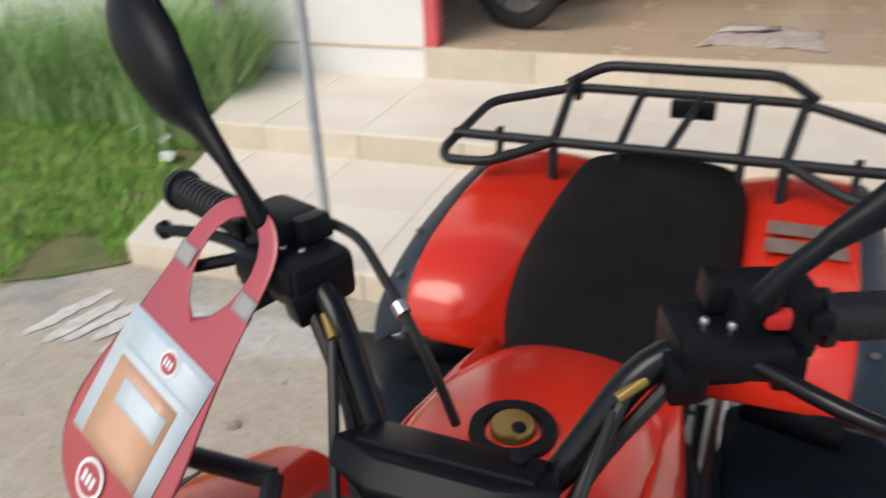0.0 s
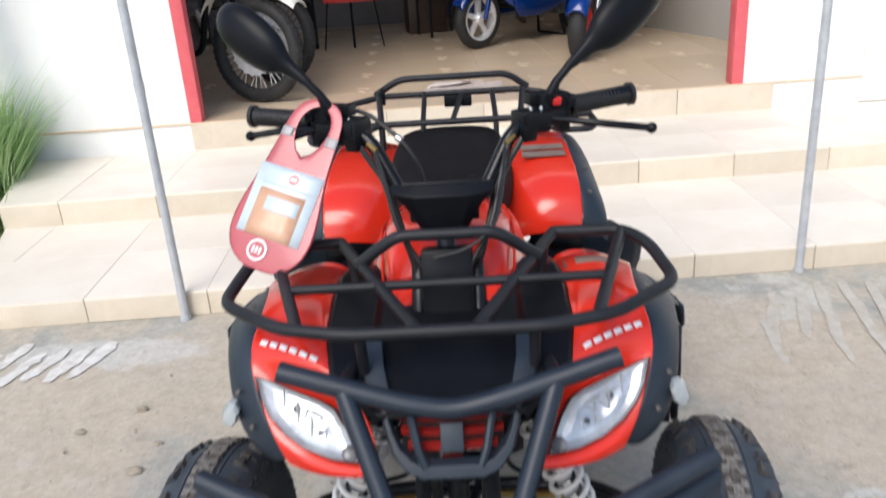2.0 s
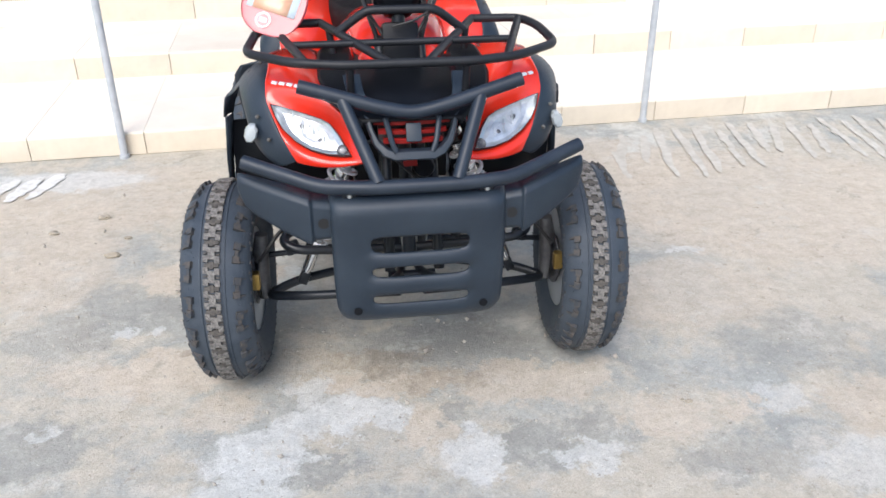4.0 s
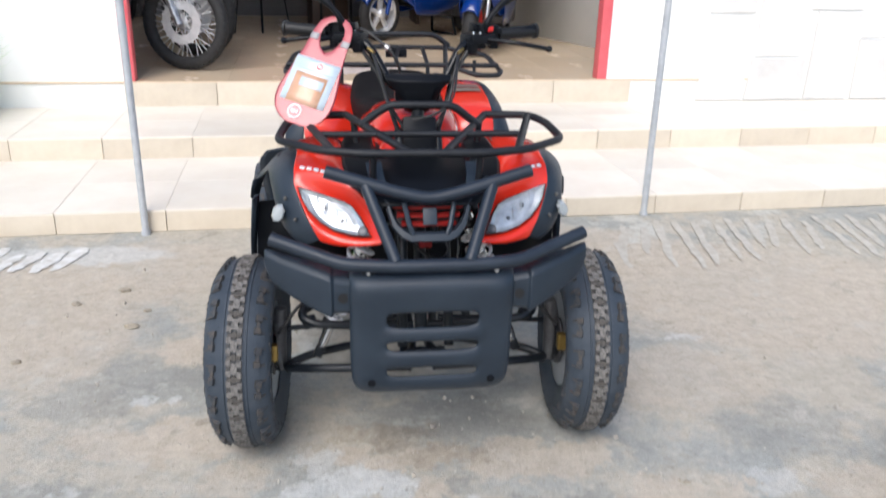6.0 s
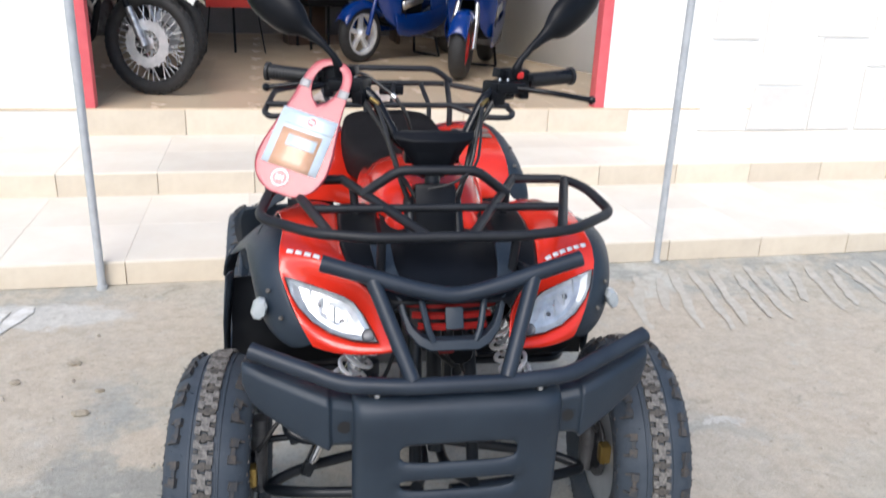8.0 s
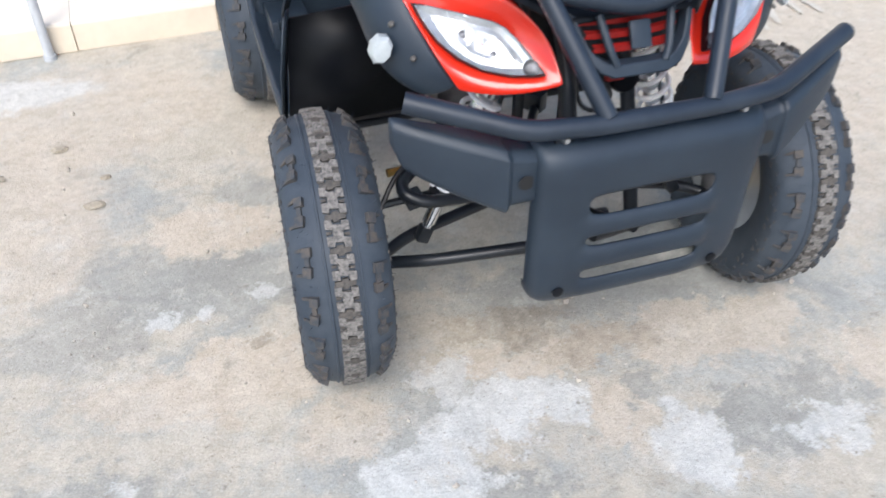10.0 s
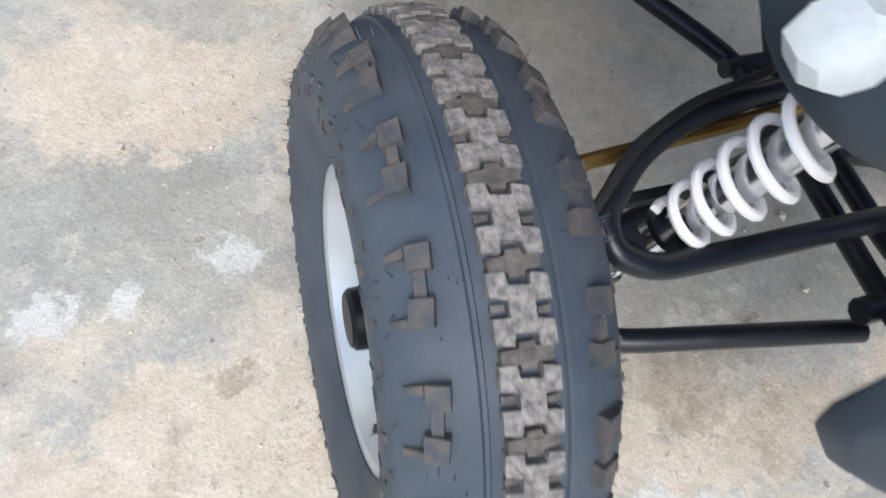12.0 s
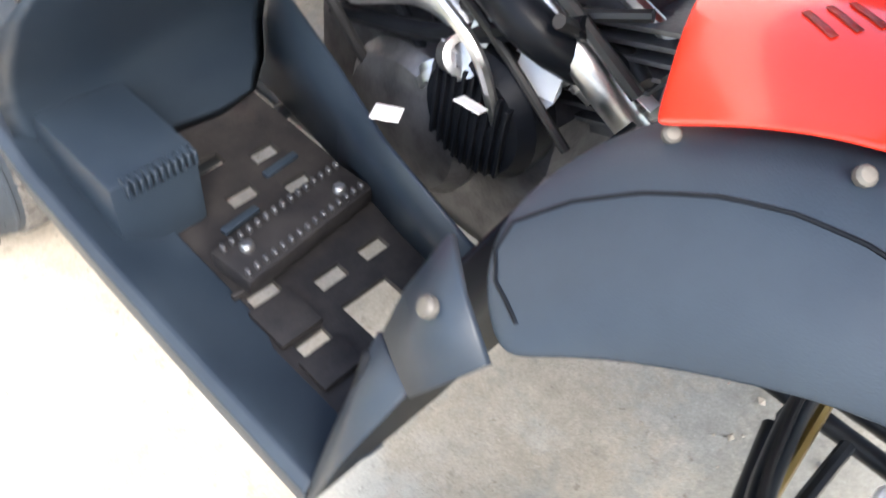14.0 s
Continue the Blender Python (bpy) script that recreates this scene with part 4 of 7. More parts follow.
    # black flare over the wheel
    sec = [
        [(0.256, -0.136, 0.640), (0.282, -0.122, 0.622), (0.306, -0.100, 0.612), (0.314, -0.070, 0.610)],
        [(0.286, -0.124, 0.680), (0.312, -0.114, 0.655), (0.340, -0.088, 0.634), (0.348, -0.048, 0.630)],
        [(0.306, -0.098, 0.722), (0.342, -0.084, 0.704), (0.367, -0.060, 0.678), (0.370, -0.020, 0.664)],
        [(0.324, -0.052, 0.774), (0.355, -0.046, 0.760), (0.377, -0.026, 0.734), (0.381, 0.005, 0.712)],
        [(0.320, 0.000, 0.804), (0.354, 0.004, 0.794), (0.383, 0.022, 0.768), (0.391, 0.035, 0.743)],
        [(0.312, 0.060, 0.818), (0.350, 0.065, 0.808), (0.386, 0.083, 0.784), (0.398, 0.090, 0.758)],
        [(0.302, 0.130, 0.814), (0.350, 0.134, 0.806), (0.392, 0.138, 0.776), (0.408, 0.140, 0.738)],
        [(0.303, 0.190, 0.800), (0.358, 0.196, 0.790), (0.406, 0.198, 0.748), (0.424, 0.196, 0.710)],
        [(0.320, 0.240, 0.776), (0.376, 0.248, 0.757), (0.424, 0.240, 0.720), (0.442, 0.228, 0.694)],
        [(0.352, 0.284, 0.738), (0.400, 0.296, 0.715), (0.434, 0.276, 0.700), (0.452, 0.243, 0.684)],
    ]
    sec = [[(row[0][0] - (0.0 if i < 4 else 0.045), row[0][1], row[0][2] - (0.0005 if i < 4 else 0.014))] + row for i, row in enumerate(sec)]
    sec = [[(x + (0.002 if j == 0 and i < 4 else 0), y + (0.012 if j == 0 and i < 4 else 0), z) for j, (x, y, z) in enumerate(row)] for i, row in enumerate(sec)]
    flare = part("front_flare", mirrored(loft(sec), s), BLACK, atv, "black plastic flare over the front wheel", solid=0.004, sub=2, smooth=60)
    for p in ((0.346, -0.075, 0.729), (0.322, -0.108, 0.684), (0.336, 0.050, 0.823), (0.338, 0.163, 0.802), (0.340, 0.245, 0.768), (0.372, 0.284, 0.722)):
        part("rivet", mirrored(moved(bolt_bm((0, 0, 0), 0.0050, "z", 0.0025), pose(*p, 20, 25, 0)), s), DARK_STEEL, flare)
    bm = loft([[(0.352 + 0.0155 * math.cos(a) * k - 0.006 * math.sin(a) * k, -0.074 + 0.008 * math.cos(a) * k - d, 0.690 + 0.0215 * math.sin(a) * k) for a in (2 * math.pi * (j + 0.5) / 8 for j in range(8))] for k, d in ((1.0, -0.012), (1.05, 0.004), (0.8, 0.012), (0.05, 0.014))], ring=True, cap=True)
    part("side_marker", mirrored(moved(bm, Matrix.Translation((0.012, 0, 0))), s), MARKER, flare, "white plastic side marker lens", smooth=25)
    # blank printed bars that follow the fender
    skin = surface_of(fender)
    for k in range(6):
        p = Vector((0.216, -0.076, 0)).lerp(Vector((0.302, -0.036, 0)), k / 5)
        decal("lettering_bar", skin, p, Vector((0.0125, 0.0066, 0)), Vector((-0.0035, 0.0065, 0)), s, WHITE_PRINT, fender, "white printed bar")
    for k in range(3):
        decal("dark_print_bar", skin, Vector((0.262 + 0.008 * k, 0.208 + 0.007 * k, 0)), Vector((0.003, 0.002, 0)), Vector((-0.012, 0.020, 0)), s, FADED_PRINT, fender, "faded dark printed bar")
    if s > 0:
        decal("warning_sticker", skin, Vector((0.25, 0.165, 0)), Vector((0.080, 0, 0)), Vector((0, 0.035, 0)), s, STICKER, fender, "brown warning sticker")

    # moulded seams of the flare
    skin = surface_of(flare)
    for path in ([(0.437, 0.246), (0.428, 0.268), (0.416, 0.280), (0.402, 0.282), (0.386, 0.262), (0.374, 0.235), (0.366, 0.205), (0.362, 0.175), (0.362, 0.145), (0.366, 0.110), (0.371, 0.075)],):
        fine = [Vector((*a, 0)).lerp(Vector((*b, 0)), k / 4) for a, b in zip(path, path[1:]) for k in range(4)]
        hits = [skin.ray_cast(Vector((s * q.x, q.y, 1.2)), Vector((0, 0, -1)))[0] for q in fine]
        part("moulded_seam", tube([h for h in hits if h is not None], 0.0013, 8), BLACK_SMOOTH, flare)

    bm = loft([[(0.420, 0.308, 0.700), (0.440, 0.280, 0.694), (0.456, 0.246, 0.682)], [(0.440, 0.318, 0.656), (0.455, 0.292, 0.656), (0.464, 0.264, 0.650)], [(0.450, 0.322, 0.620), (0.461, 0.302, 0.624), (0.469, 0.280, 0.620)]])
    brk = part("flare_bracket", mirrored(bm, s), BLACK, flare, "grey plastic end piece of the flare", solid=0.005)
    part("rivet", mirrored(moved(bolt_bm((0, 0, 0), 0.0065, "z", 0.003), pose(0.450, 0.292, 0.678, -20, 50, 0)), s), DARK_STEEL, flare)
    # mud guard wall behind the wheel and the footwell
    wall = loft([[(0.15, 0.345, 0.60), (0.30, 0.345, 0.60), (0.458, 0.330, 0.595)], [(0.16, 0.352, 0.50), (0.31, 0.352, 0.48), (0.462, 0.348, 0.46)], [(0.18, 0.366, 0.345), (0.32, 0.366, 0.337), (0.472, 0.370, 0.330)]])
    edge = loft([[(0.450, 0.326, 0.616), (0.466, 0.286, 0.616)], [(0.466, 0.348, 0.48), (0.481, 0.326, 0.48)], [(0.478, 0.372, 0.335), (0.489, 0.362, 0.335)]])
    part("guard_edge", mirrored(edge, s), BLACK, atv, "grey plastic edge of the mud guard", solid=0.004)
    part("mud_guard", mirrored(wall, s), BLACK_SMOOTH, atv, "flat black mud guard behind the front wheel", solid=0.005)

# footwells
for s in (-1, 1):
    well = part("footwell", mirrored(loft([
        [(0.484, y0, z0 + 0.012), (0.486, y0, z0 + 0.050), (0.476, y0, z0 + 0.056), (0.462, y0, z0 + 0.050), (0.408, y0, z0 + 0.012), (0.392, y0, z0 + 0.010)] for y0, z0 in ((0.362, 0.322), (0.50, 0.322), (0.66, 0.330), (0.80, 0.345), (0.90, 0.40))]), s), BLACK, atv, "black plastic footwell with drain slots", solid=0.006, bevel=0.003)
    part("inner_wall", mirrored(loft([[(0.262, 0.40, 0.475), (0.228, 0.55, 0.475), (0.192, 0.66, 0.48), (0.165, 0.82, 0.52)], [(0.225, 0.38, 0.335), (0.205, 0.55, 0.335), (0.190, 0.66, 0.34), (0.172, 0.84, 0.35)]]), s), BLACK, well, solid=0.005)
    gx = [0.185, 0.226, 0.260, 0.286, 0.322, 0.352, 0.388, 0.404]
    gy = [0.365, 0.443, 0.478, 0.498, 0.503, 0.530, 0.550, 0.558, 0.578, 0.657, 0.678, 0.682, 0.703, 0.721, 0.742, 0.747, 0.768, 0.85]
    gap = {(5, 2), (2, 1), (3, 1), (2, 2), (3, 2), (2, 3), (3, 3), (1, 5), (3, 5), (5, 7), (1, 9), (3, 11), (1, 13), (3, 15)}
    bm = bmesh.new()
    gv = [[bm.verts.new((x, y, 0.334 + 0.02 * max(0, y - 0.6))) for x in gx] for y in gy]
    for q in range(len(gy) - 1):
        for i in range(len(gx) - 1):
            if (i, q) not in gap:
                bm.faces.new((gv[q][i], gv[q][i + 1], gv[q + 1][i + 1], gv[q + 1][i]))
    part("foot_floor", mirrored(bm, s), FOOT_PLASTIC, well, "slotted black foot floor", solid=0.008, smooth=0)
    for y0, y1 in ((0.436, 0.477), (0.499, 0.555), (0.577, 0.584)):
        part("floor_pad", mirrored(box((0.374, (y0 + y1) / 2, 0.340), (0.052, y1 - y0, 0.008), 0.003), s), FOOT_PLASTIC, well)
    for x0, y0 in ((0.243, 0.700), (0.330, 0.660), (0.262, 0.640)):
        part("floor_rib", mirrored(box((x0, y0, 0.340), (0.050, 0.010, 0.006), 0.002, (0, 0, -6)), s), BLACK, well)
    peg = part("foot_peg", mirrored(box((0.297, 0.605, 0.355), (0.185, 0.060, 0.026), 0.006, (0, 0, -6)), s), FOOT_PLASTIC, well, "ribbed black foot peg")
    bm = bmesh.new()
    for row in (-0.021, 0.021):
        for k in range(15):
            box((0.215 + 0.0118 * k, 0.605 + row - (0.215 + 0.0118 * k - 0.297) * 0.105, 0.371), (0.0045, 0.008, 0.008), 0.001, bm=bm, seg=1)
    part("peg_teeth", mirrored(bm, s), GREY_METAL, peg)["kind"] = "stuff"
    for x0 in (0.235, 0.36):
        part("bolt", mirrored(bolt_bm((x0, 0.605, 0.370), 0.008, "z", 0.005), s), STEEL, peg)
    hg = part("heel_guard", mirrored(box((0.400, 0.765, 0.389), (0.098, 0.155, 0.108), 0.008), s), BLACK, well, "moulded black heel guard")
    bm = bmesh.new()
    for k in range(11):
        box((0.357 + 0.0075 * k, 0.688, 0.436), (0.004, 0.016, 0.018), 0.001, bm=bm, seg=1)
    part("heel_ribs", mirrored(bm, s), BLACK, hg)["kind"] = "stuff"
    part("rear_wall", mirrored(loft([[(0.165, 0.80, 0.335), (0.32, 0.82, 0.335), (0.478, 0.84, 0.36)], [(0.165, 0.83, 0.45), (0.32, 0.845, 0.45), (0.480, 0.845, 0.47)], [(0.165, 0.77, 0.58), (0.32, 0.75, 0.58), (0.492, 0.75, 0.57)], [(0.165, 0.71, 0.68), (0.32, 0.692, 0.676), (0.486, 0.690, 0.676)]]), s), BLACK, well, "black wall of the rear fender", solid=0.005, sub=1, smooth=60)
    part("step_bar", mirrored(tube([(0.13, 0.42, 0.29), (0.42, 0.40, 0.295), (0.45, 0.46, 0.295), (0.45, 0.78, 0.30), (0.13, 0.82, 0.29)], 0.012, 10, 0.05), s), TUBE, well)

# tank cover and side cowls
sec = []
for y, zt, w, wl, zl in ((0.075, 0.800, 0.095, 0.165, 0.66), (0.12, 0.862, 0.100, 0.172, 0.67), (0.18, 0.898, 0.105, 0.180, 0.68), (0.26, 0.912, 0.112, 0.176, 0.72), (0.36, 0.902, 0.112, 0.158, 0.775), (0.45, 0.876, 0.100, 0.145, 0.785), (0.54, 0.836, 0.085, 0.125, 0.78)):
    sec.append([(-wl, y, zl), (-wl * 0.93, y, zl + 0.06), (-w * 1.12, y, zt - 0.05), (-w, y, zt - 0.022), (-w * 0.55, y, zt - 0.003), (0, y, zt), (w * 0.55, y, zt - 0.003), (w, y, zt - 0.022), (w * 1.12, y, zt - 0.05), (wl * 0.93, y, zl + 0.06), (wl, y, zl)])
tank = part("tank_cover", loft(sec), RED, atv, "glossy red fuel tank cover", solid=0.004, sub=2, smooth=60)
part("cap_recess", lathe([(0.042, -0.010), (0.041, -0.001), (0.028, -0.001), (0.025, -0.008)], 32, "z", (0.0, 0.272, 0.912), closed=True), BLACK_SMOOTH, tank)
cap = part("fuel_cap", lathe([(0.021, -0.01), (0.021, 0.002), (0.019, 0.005), (0.0001, 0.006)], 32, "z", (0.0, 0.272, 0.912)), GOLD, tank, "yellow zinc fuel cap")
part("cap_lock", lathe([(0.007, 0.0), (0.007, 0.002), (0.0001, 0.003)], 16, "z", (0.008, 0.266, 0.917)), BLACK_SMOOTH, cap)
for s in (-1, 1):
    cowl = loft([
        [(0.045, 0.105, 0.840), (0.080, 0.100, 0.850), (0.120, 0.105, 0.800), (0.160, 0.120, 0.70), (0.168, 0.125, 0.64)],
        [(0.060, 0.045, 0.790), (0.085, 0.040, 0.800), (0.125, 0.045, 0.760), (0.158, 0.055, 0.70), (0.166, 0.060, 0.64)],
        [(0.075, -0.02, 0.760), (0.095, -0.02, 0.766), (0.130, -0.015, 0.740), (0.155, -0.010, 0.70), (0.162, 0.0, 0.64)]])
    part("front_cowl", mirrored(cowl, s), RED, atv, "glossy red cowl beside the steering stem", solid=0.004, sub=2, smooth=60)
    part("cowl_crease", mirrored(tube([(0.116, 0.10, 0.814), (0.122, 0.18, 0.856), (0.127, 0.28, 0.866), (0.122, 0.42, 0.838)], 0.003, 6, 0.05), s), RED, tank)

# seat
sec = []
for y, zt, w, zl in ((0.465, 0.850, 0.060, 0.815), (0.50, 0.868, 0.085, 0.790), (0.60, 0.858, 0.125, 0.755), (0.74, 0.846, 0.155, 0.740), (0.88, 0.846, 0.165, 0.740), (1.02, 0.862, 0.158, 0.750), (1.12, 0.872, 0.148, 0.765), (1.165, 0.850, 0.135, 0.780), (1.172, 0.80, 0.125, 0.785)):
    sec.append([(-w, y, zl), (-w * 1.03, y, (zl + zt) / 2), (-w * 0.96, y, zt - 0.016), (-w * 0.6, y, zt - 0.002), (0, y, zt), (w * 0.6, y, zt - 0.002), (w * 0.96, y, zt - 0.016), (w * 1.03, y, (zl + zt) / 2), (w, y, zl)])
seat = part("seat", loft(sec), VINYL, atv, "matt black vinyl seat", solid=0.01, sub=2, smooth=70)
part("seat_base", box((0, 0.82, 0.755), (0.25, 0.66, 0.03), 0.01), BLACK_SMOOTH, seat)

# rear fenders
for s in (-1, 1):
    top = [(0.682, 0.682), (0.694, 0.742), (0.742, 0.790), (0.84, 0.816), (0.96, 0.828), (1.10, 0.828), (1.24, 0.808), (1.36, 0.765)]
    sec = [[(0.120, y + 0.045, z - 0.040), (0.165, y + 0.03, z - 0.022), (0.215, y, z - 0.002), (0.275, y, z + 0.002), (0.327, y, z - 0.001)] for y, z in top]
    rf = part("rear_fender", mirrored(loft(sec), s), RED, atv, "glossy red rear fender", solid=0.004, sub=2, smooth=60)
    sec = [[(0.324, y, z + 0.001), (0.350, y + 0.003, z - 0.005), (0.374, y + 0.006, z - 0.026), (0.386, y + 0.010, z - 0.030 - 0.050 * k), (0.390, y + 0.012, z - 0.032 - 0.085 * k)] for y, z in top for k in (min(1.0, (y - 0.66) * 5),)]
    fl = part("rear_flare", mirrored(loft(sec), s), BLACK, atv, "black plastic flare over the rear wheel", solid=0.004, sub=2, smooth=60)
    for p in ((0.346, 0.725, 0.772), (0.352, 0.82, 0.806), (0.356, 0.95, 0.811), (0.356, 1.10, 0.811)):
        part("rivet", mirrored(moved(bolt_bm((0, 0, 0), 0.006, "z", 0.003), pose(*p, 0, 18, 0)), s), DARK_STEEL, fl)
    fender_skirt = loft([[(0.195, 0.705, 0.684), (0.26, 0.690, 0.690), (0.325, 0.684, 0.690)], [(0.195, 0.712, 0.64), (0.26, 0.70, 0.635), (0.325, 0.694, 0.63)]])
    part("fender_skirt", mirrored(fender_skirt, s), BLACK_SMOOTH, rf, solid=0.004)
    if s > 0:
        for y in (0.955, 0.900):
            part("warning_sticker", box((0.25, y, 0.827 + (y - 0.9) * 0.08), (0.115, 0.040, 0.002), 0, (3, 0, 0)), STICKER, rf, "grey-brown warning sticker")

# engine bay
engine = part("engine", box((0.0, 0.60, 0.40), (0.24, 0.36, 0.24), 0.03), GREY_METAL, atv, "grey cast engine case with hoses and pipes")
part("cylinder", box((0, 0.44, 0.56), (0.13, 0.13, 0.16), 0.012, (-20, 0, 0)), GREY_METAL, engine)
for k in range(8):
    part("cooling_fin", box((0, 0.462 - 0.0065 * k, 0.500 + 0.018 * k), (0.175, 0.165, 0.005), 0.001, (-20, 0, 0)), GREY_METAL, engine)
for s in (-1, 1):
    part("crankcase_cover", mirrored(lathe([(0.095, 0.11), (0.095, 0.135), (0.08, 0.152), (0.03, 0.158), (0.0001, 0.158)], 28, "x", (0, 0.60, 0.42)), s), ALLOY if s > 0 else GREY_METAL, engine)
    part("air_duct", mirrored(tube([(0.09, 0.40, 0.58), (0.15, 0.45, 0.62), (0.14, 0.56, 0.66), (0.06, 0.62, 0.70)], 0.022, 12, 0.06), s), BLACK_SMOOTH, engine)
part("carburettor", box((-0.085, 0.55, 0.625), (0.07, 0.08, 0.075), 0.012), ALLOY, engine)
part("carburettor_top", lathe([(0.024, 0), (0.024, 0.035), (0.012, 0.045), (0.0001, 0.046)], 20, "z", (-0.085, 0.55, 0.66)), STEEL, engine)
part("exhaust_pipe", tube([(0.02, 0.37, 0.54), (0.05, 0.30, 0.46), (0.15, 0.33, 0.40), (0.16, 0.60, 0.45), (0.16, 1.1, 0.52), (0.15, 1.35, 0.56)], 0.018, 12, 0.06), STEEL, engine)
part("silencer", tube([(0.16, 1.0, 0.50), (0.16, 1.02, 0.50), (0.15, 1.34, 0.555), (0.15, 1.36, 0.56)], [0.02, 0.045, 0.045, 0.03], 20), GREY_METAL, engine)
fan = part("fan_cover", lathe([(0.072, 0), (0.072, -0.03), (0.060, -0.044), (0.0001, -0.048)], 28, "x", (-0.115, 0.50, 0.50)), BLACK_SMOOTH, engine, "black ribbed fan cover")
for k in range(9):
    part("cover_rib", box((-0.160, 0.456 + 0.011 * k, 0.50), (0.012, 0.004, 0.11 - 0.0016 * (k - 4) ** 2), 0.001), BLACK_SMOOTH, fan)
for k, (p0, p1, p2, rr, mt) in enumerate((((-0.12, 0.36, 0.60), (-0.13, 0.46, 0.66), (-0.10, 0.60, 0.68), 0.007, CABLE), ((-0.10, 0.38, 0.66), (-0.14, 0.52, 0.60), (-0.12, 0.68, 0.56), 0.006, CABLE), ((-0.06, 0.36, 0.62), (-0.11, 0.50, 0.70), (-0.13, 0.66, 0.66), 0.008, STEEL), ((-0.14, 0.40, 0.52), (-0.15, 0.50, 0.60), (-0.13, 0.62, 0.63), 0.005, CABLE), ((-0.13, 0.42, 0.64), (-0.15, 0.56, 0.56), (-0.14, 0.72, 0.50), 0.010, BLACK_SMOOTH), ((0.12, 0.38, 0.62), (0.14, 0.52, 0.66), (0.11, 0.66, 0.64), 0.007, CABLE))):
    part("hose", tube([p0, p1, p2], rr, 8, 0.05), mt, engine)
for p, sz in (((-0.12, 0.44, 0.625), (0.030, 0.040, 0.012)), ((-0.135, 0.52, 0.585), (0.028, 0.022, 0.028)), ((-0.13, 0.63, 0.61), (0.022, 0.05, 0.03)), ((-0.10, 0.70, 0.60), (0.05, 0.05, 0.05))):
    part("connector", box(p, sz, 0.004, (12, 20, 30)), MARKER if sz[2] < 0.03 else ALLOY, engine)
rndm = random.Random(17)
for k in range(16):
    y0 = 0.40 + 0.022 * k
    x0 = -0.05 - 0.10 * rndm.random()
    p0, p1 = Vector((x0, y0, 0.44 + 0.2 * rndm.random())), Vector((x0 - 0.06 * rndm.random(), y0 + 0.10 * rndm.random(), 0.50 + 0.2 * rndm.random()))
    mid_p = (p0 + p1) / 2 + Vector((rndm.uniform(-0.04, 0.02), rndm.uniform(-0.03, 0.03), rndm.uniform(0.0, 0.05)))
    part("loom_wire" if k % 3 else "fuel_pipe", tube([p0, mid_p, p1], 0.003 if k % 3 else 0.0065, 8, 0.03), (CABLE, BLACK_SMOOTH, GREY_METAL, STEEL)[k % 4], engine)
for k, (p, rr, h, mt) in enumerate((((-0.12, 0.47, 0.60), 0.020, 0.035, STEEL), ((-0.06, 0.52, 0.66), 0.018, 0.03, ALLOY), ((-0.10, 0.60, 0.645), 0.026, 0.02, ALLOY), ((-0.05, 0.62, 0.60), 0.035, 0.05, GREY_METAL), ((-0.13, 0.66, 0.54), 0.03, 0.03, ALLOY), ((-0.04, 0.44, 0.66), 0.016, 0.03, STEEL), ((-0.14, 0.56, 0.50), 0.022, 0.02, STEEL), ((-0.08, 0.70, 0.58), 0.02, 0.05, STEEL))):
    part("engine_fitting", moved(lathe([(rr, 0), (rr, h * 0.5), (rr * 0.75, h * 0.6), (rr * 0.75, h), (0.0001, h)], 16, "z"), pose(*p, 20 - 12 * k, -25 + 9 * k, 0)), mt, engine)
for k, (p, rr, h, tl, mt) in enumerate((((-0.045, 0.515, 0.55), 0.030, 0.05, (40, -40), ALLOY), ((-0.07, 0.46, 0.55), 0.026, 0.035, (-30, -50), ALLOY), ((-0.005, 0.435, 0.55), 0.042, 0.020, (20, -60), ALLOY), ((-0.03, 0.375, 0.55), 0.030, 0.030, (-20, -60), STEEL), ((-0.12, 0.465, 0.55), 0.028, 0.012, (10, -50), ALLOY), ((-0.15, 0.54, 0.55), 0.018, 0.03, (50, -30), STEEL), ((-0.02, 0.56, 0.56), 0.022, 0.04, (0, -60), STEEL), ((-0.10, 0.60, 0.56), 0.020, 0.05, (-50, -30), ALLOY), ((-0.06, 0.42, 0.58), 0.012, 0.03, (30, -70), GOLD), ((-0.11, 0.40, 0.57), 0.014, 0.03, (-60, -20), STEEL))):
    part("engine_fitting", moved(lathe([(rr, 0), (rr, h * 0.5), (rr * 1.12, h * 0.55), (rr * 1.12, h * 0.75), (rr * 0.7, h * 0.8), (rr * 0.6, h * 0.5), (0.0001, h * 0.5)], 18, "z"), pose(*p, tl[0], tl[1], 0)), mt, engine)
part("silver_pipe", tube([(-0.16, 0.67, 0.56), (-0.14, 0.60, 0.59), (-0.13, 0.55, 0.585), (-0.15, 0.51, 0.54)], 0.017, 14, 0.05), ALLOY, engine, "silver metal pipe")
for p, tn in (((-0.195, 0.475, 0.555), (10, 30, 20)), ((-0.255, 0.52, 0.548), (0, 20, 35)), ((-0.15, 0.54, 0.56), (30, 10, 60)), ((-0.085, 0.368, 0.575), (20, 20, 10))):
    part("paper_label", box(p, (0.034, 0.026, 0.001), 0, tn), WHITE_PRINT, engine, "white paper label")
part("thick_hose", tube([(-0.10, 0.56, 0.585), (-0.08, 0.50, 0.60), (-0.06, 0.44, 0.605), (-0.09, 0.37, 0.59)], 0.010, 12, 0.04), CABLE, engine)
part("white_label", box((-0.128, 0.455, 0.565), (0.004, 0.045, 0.03), 0.0, (0, 25, 12)), WHITE_PRINT, engine)
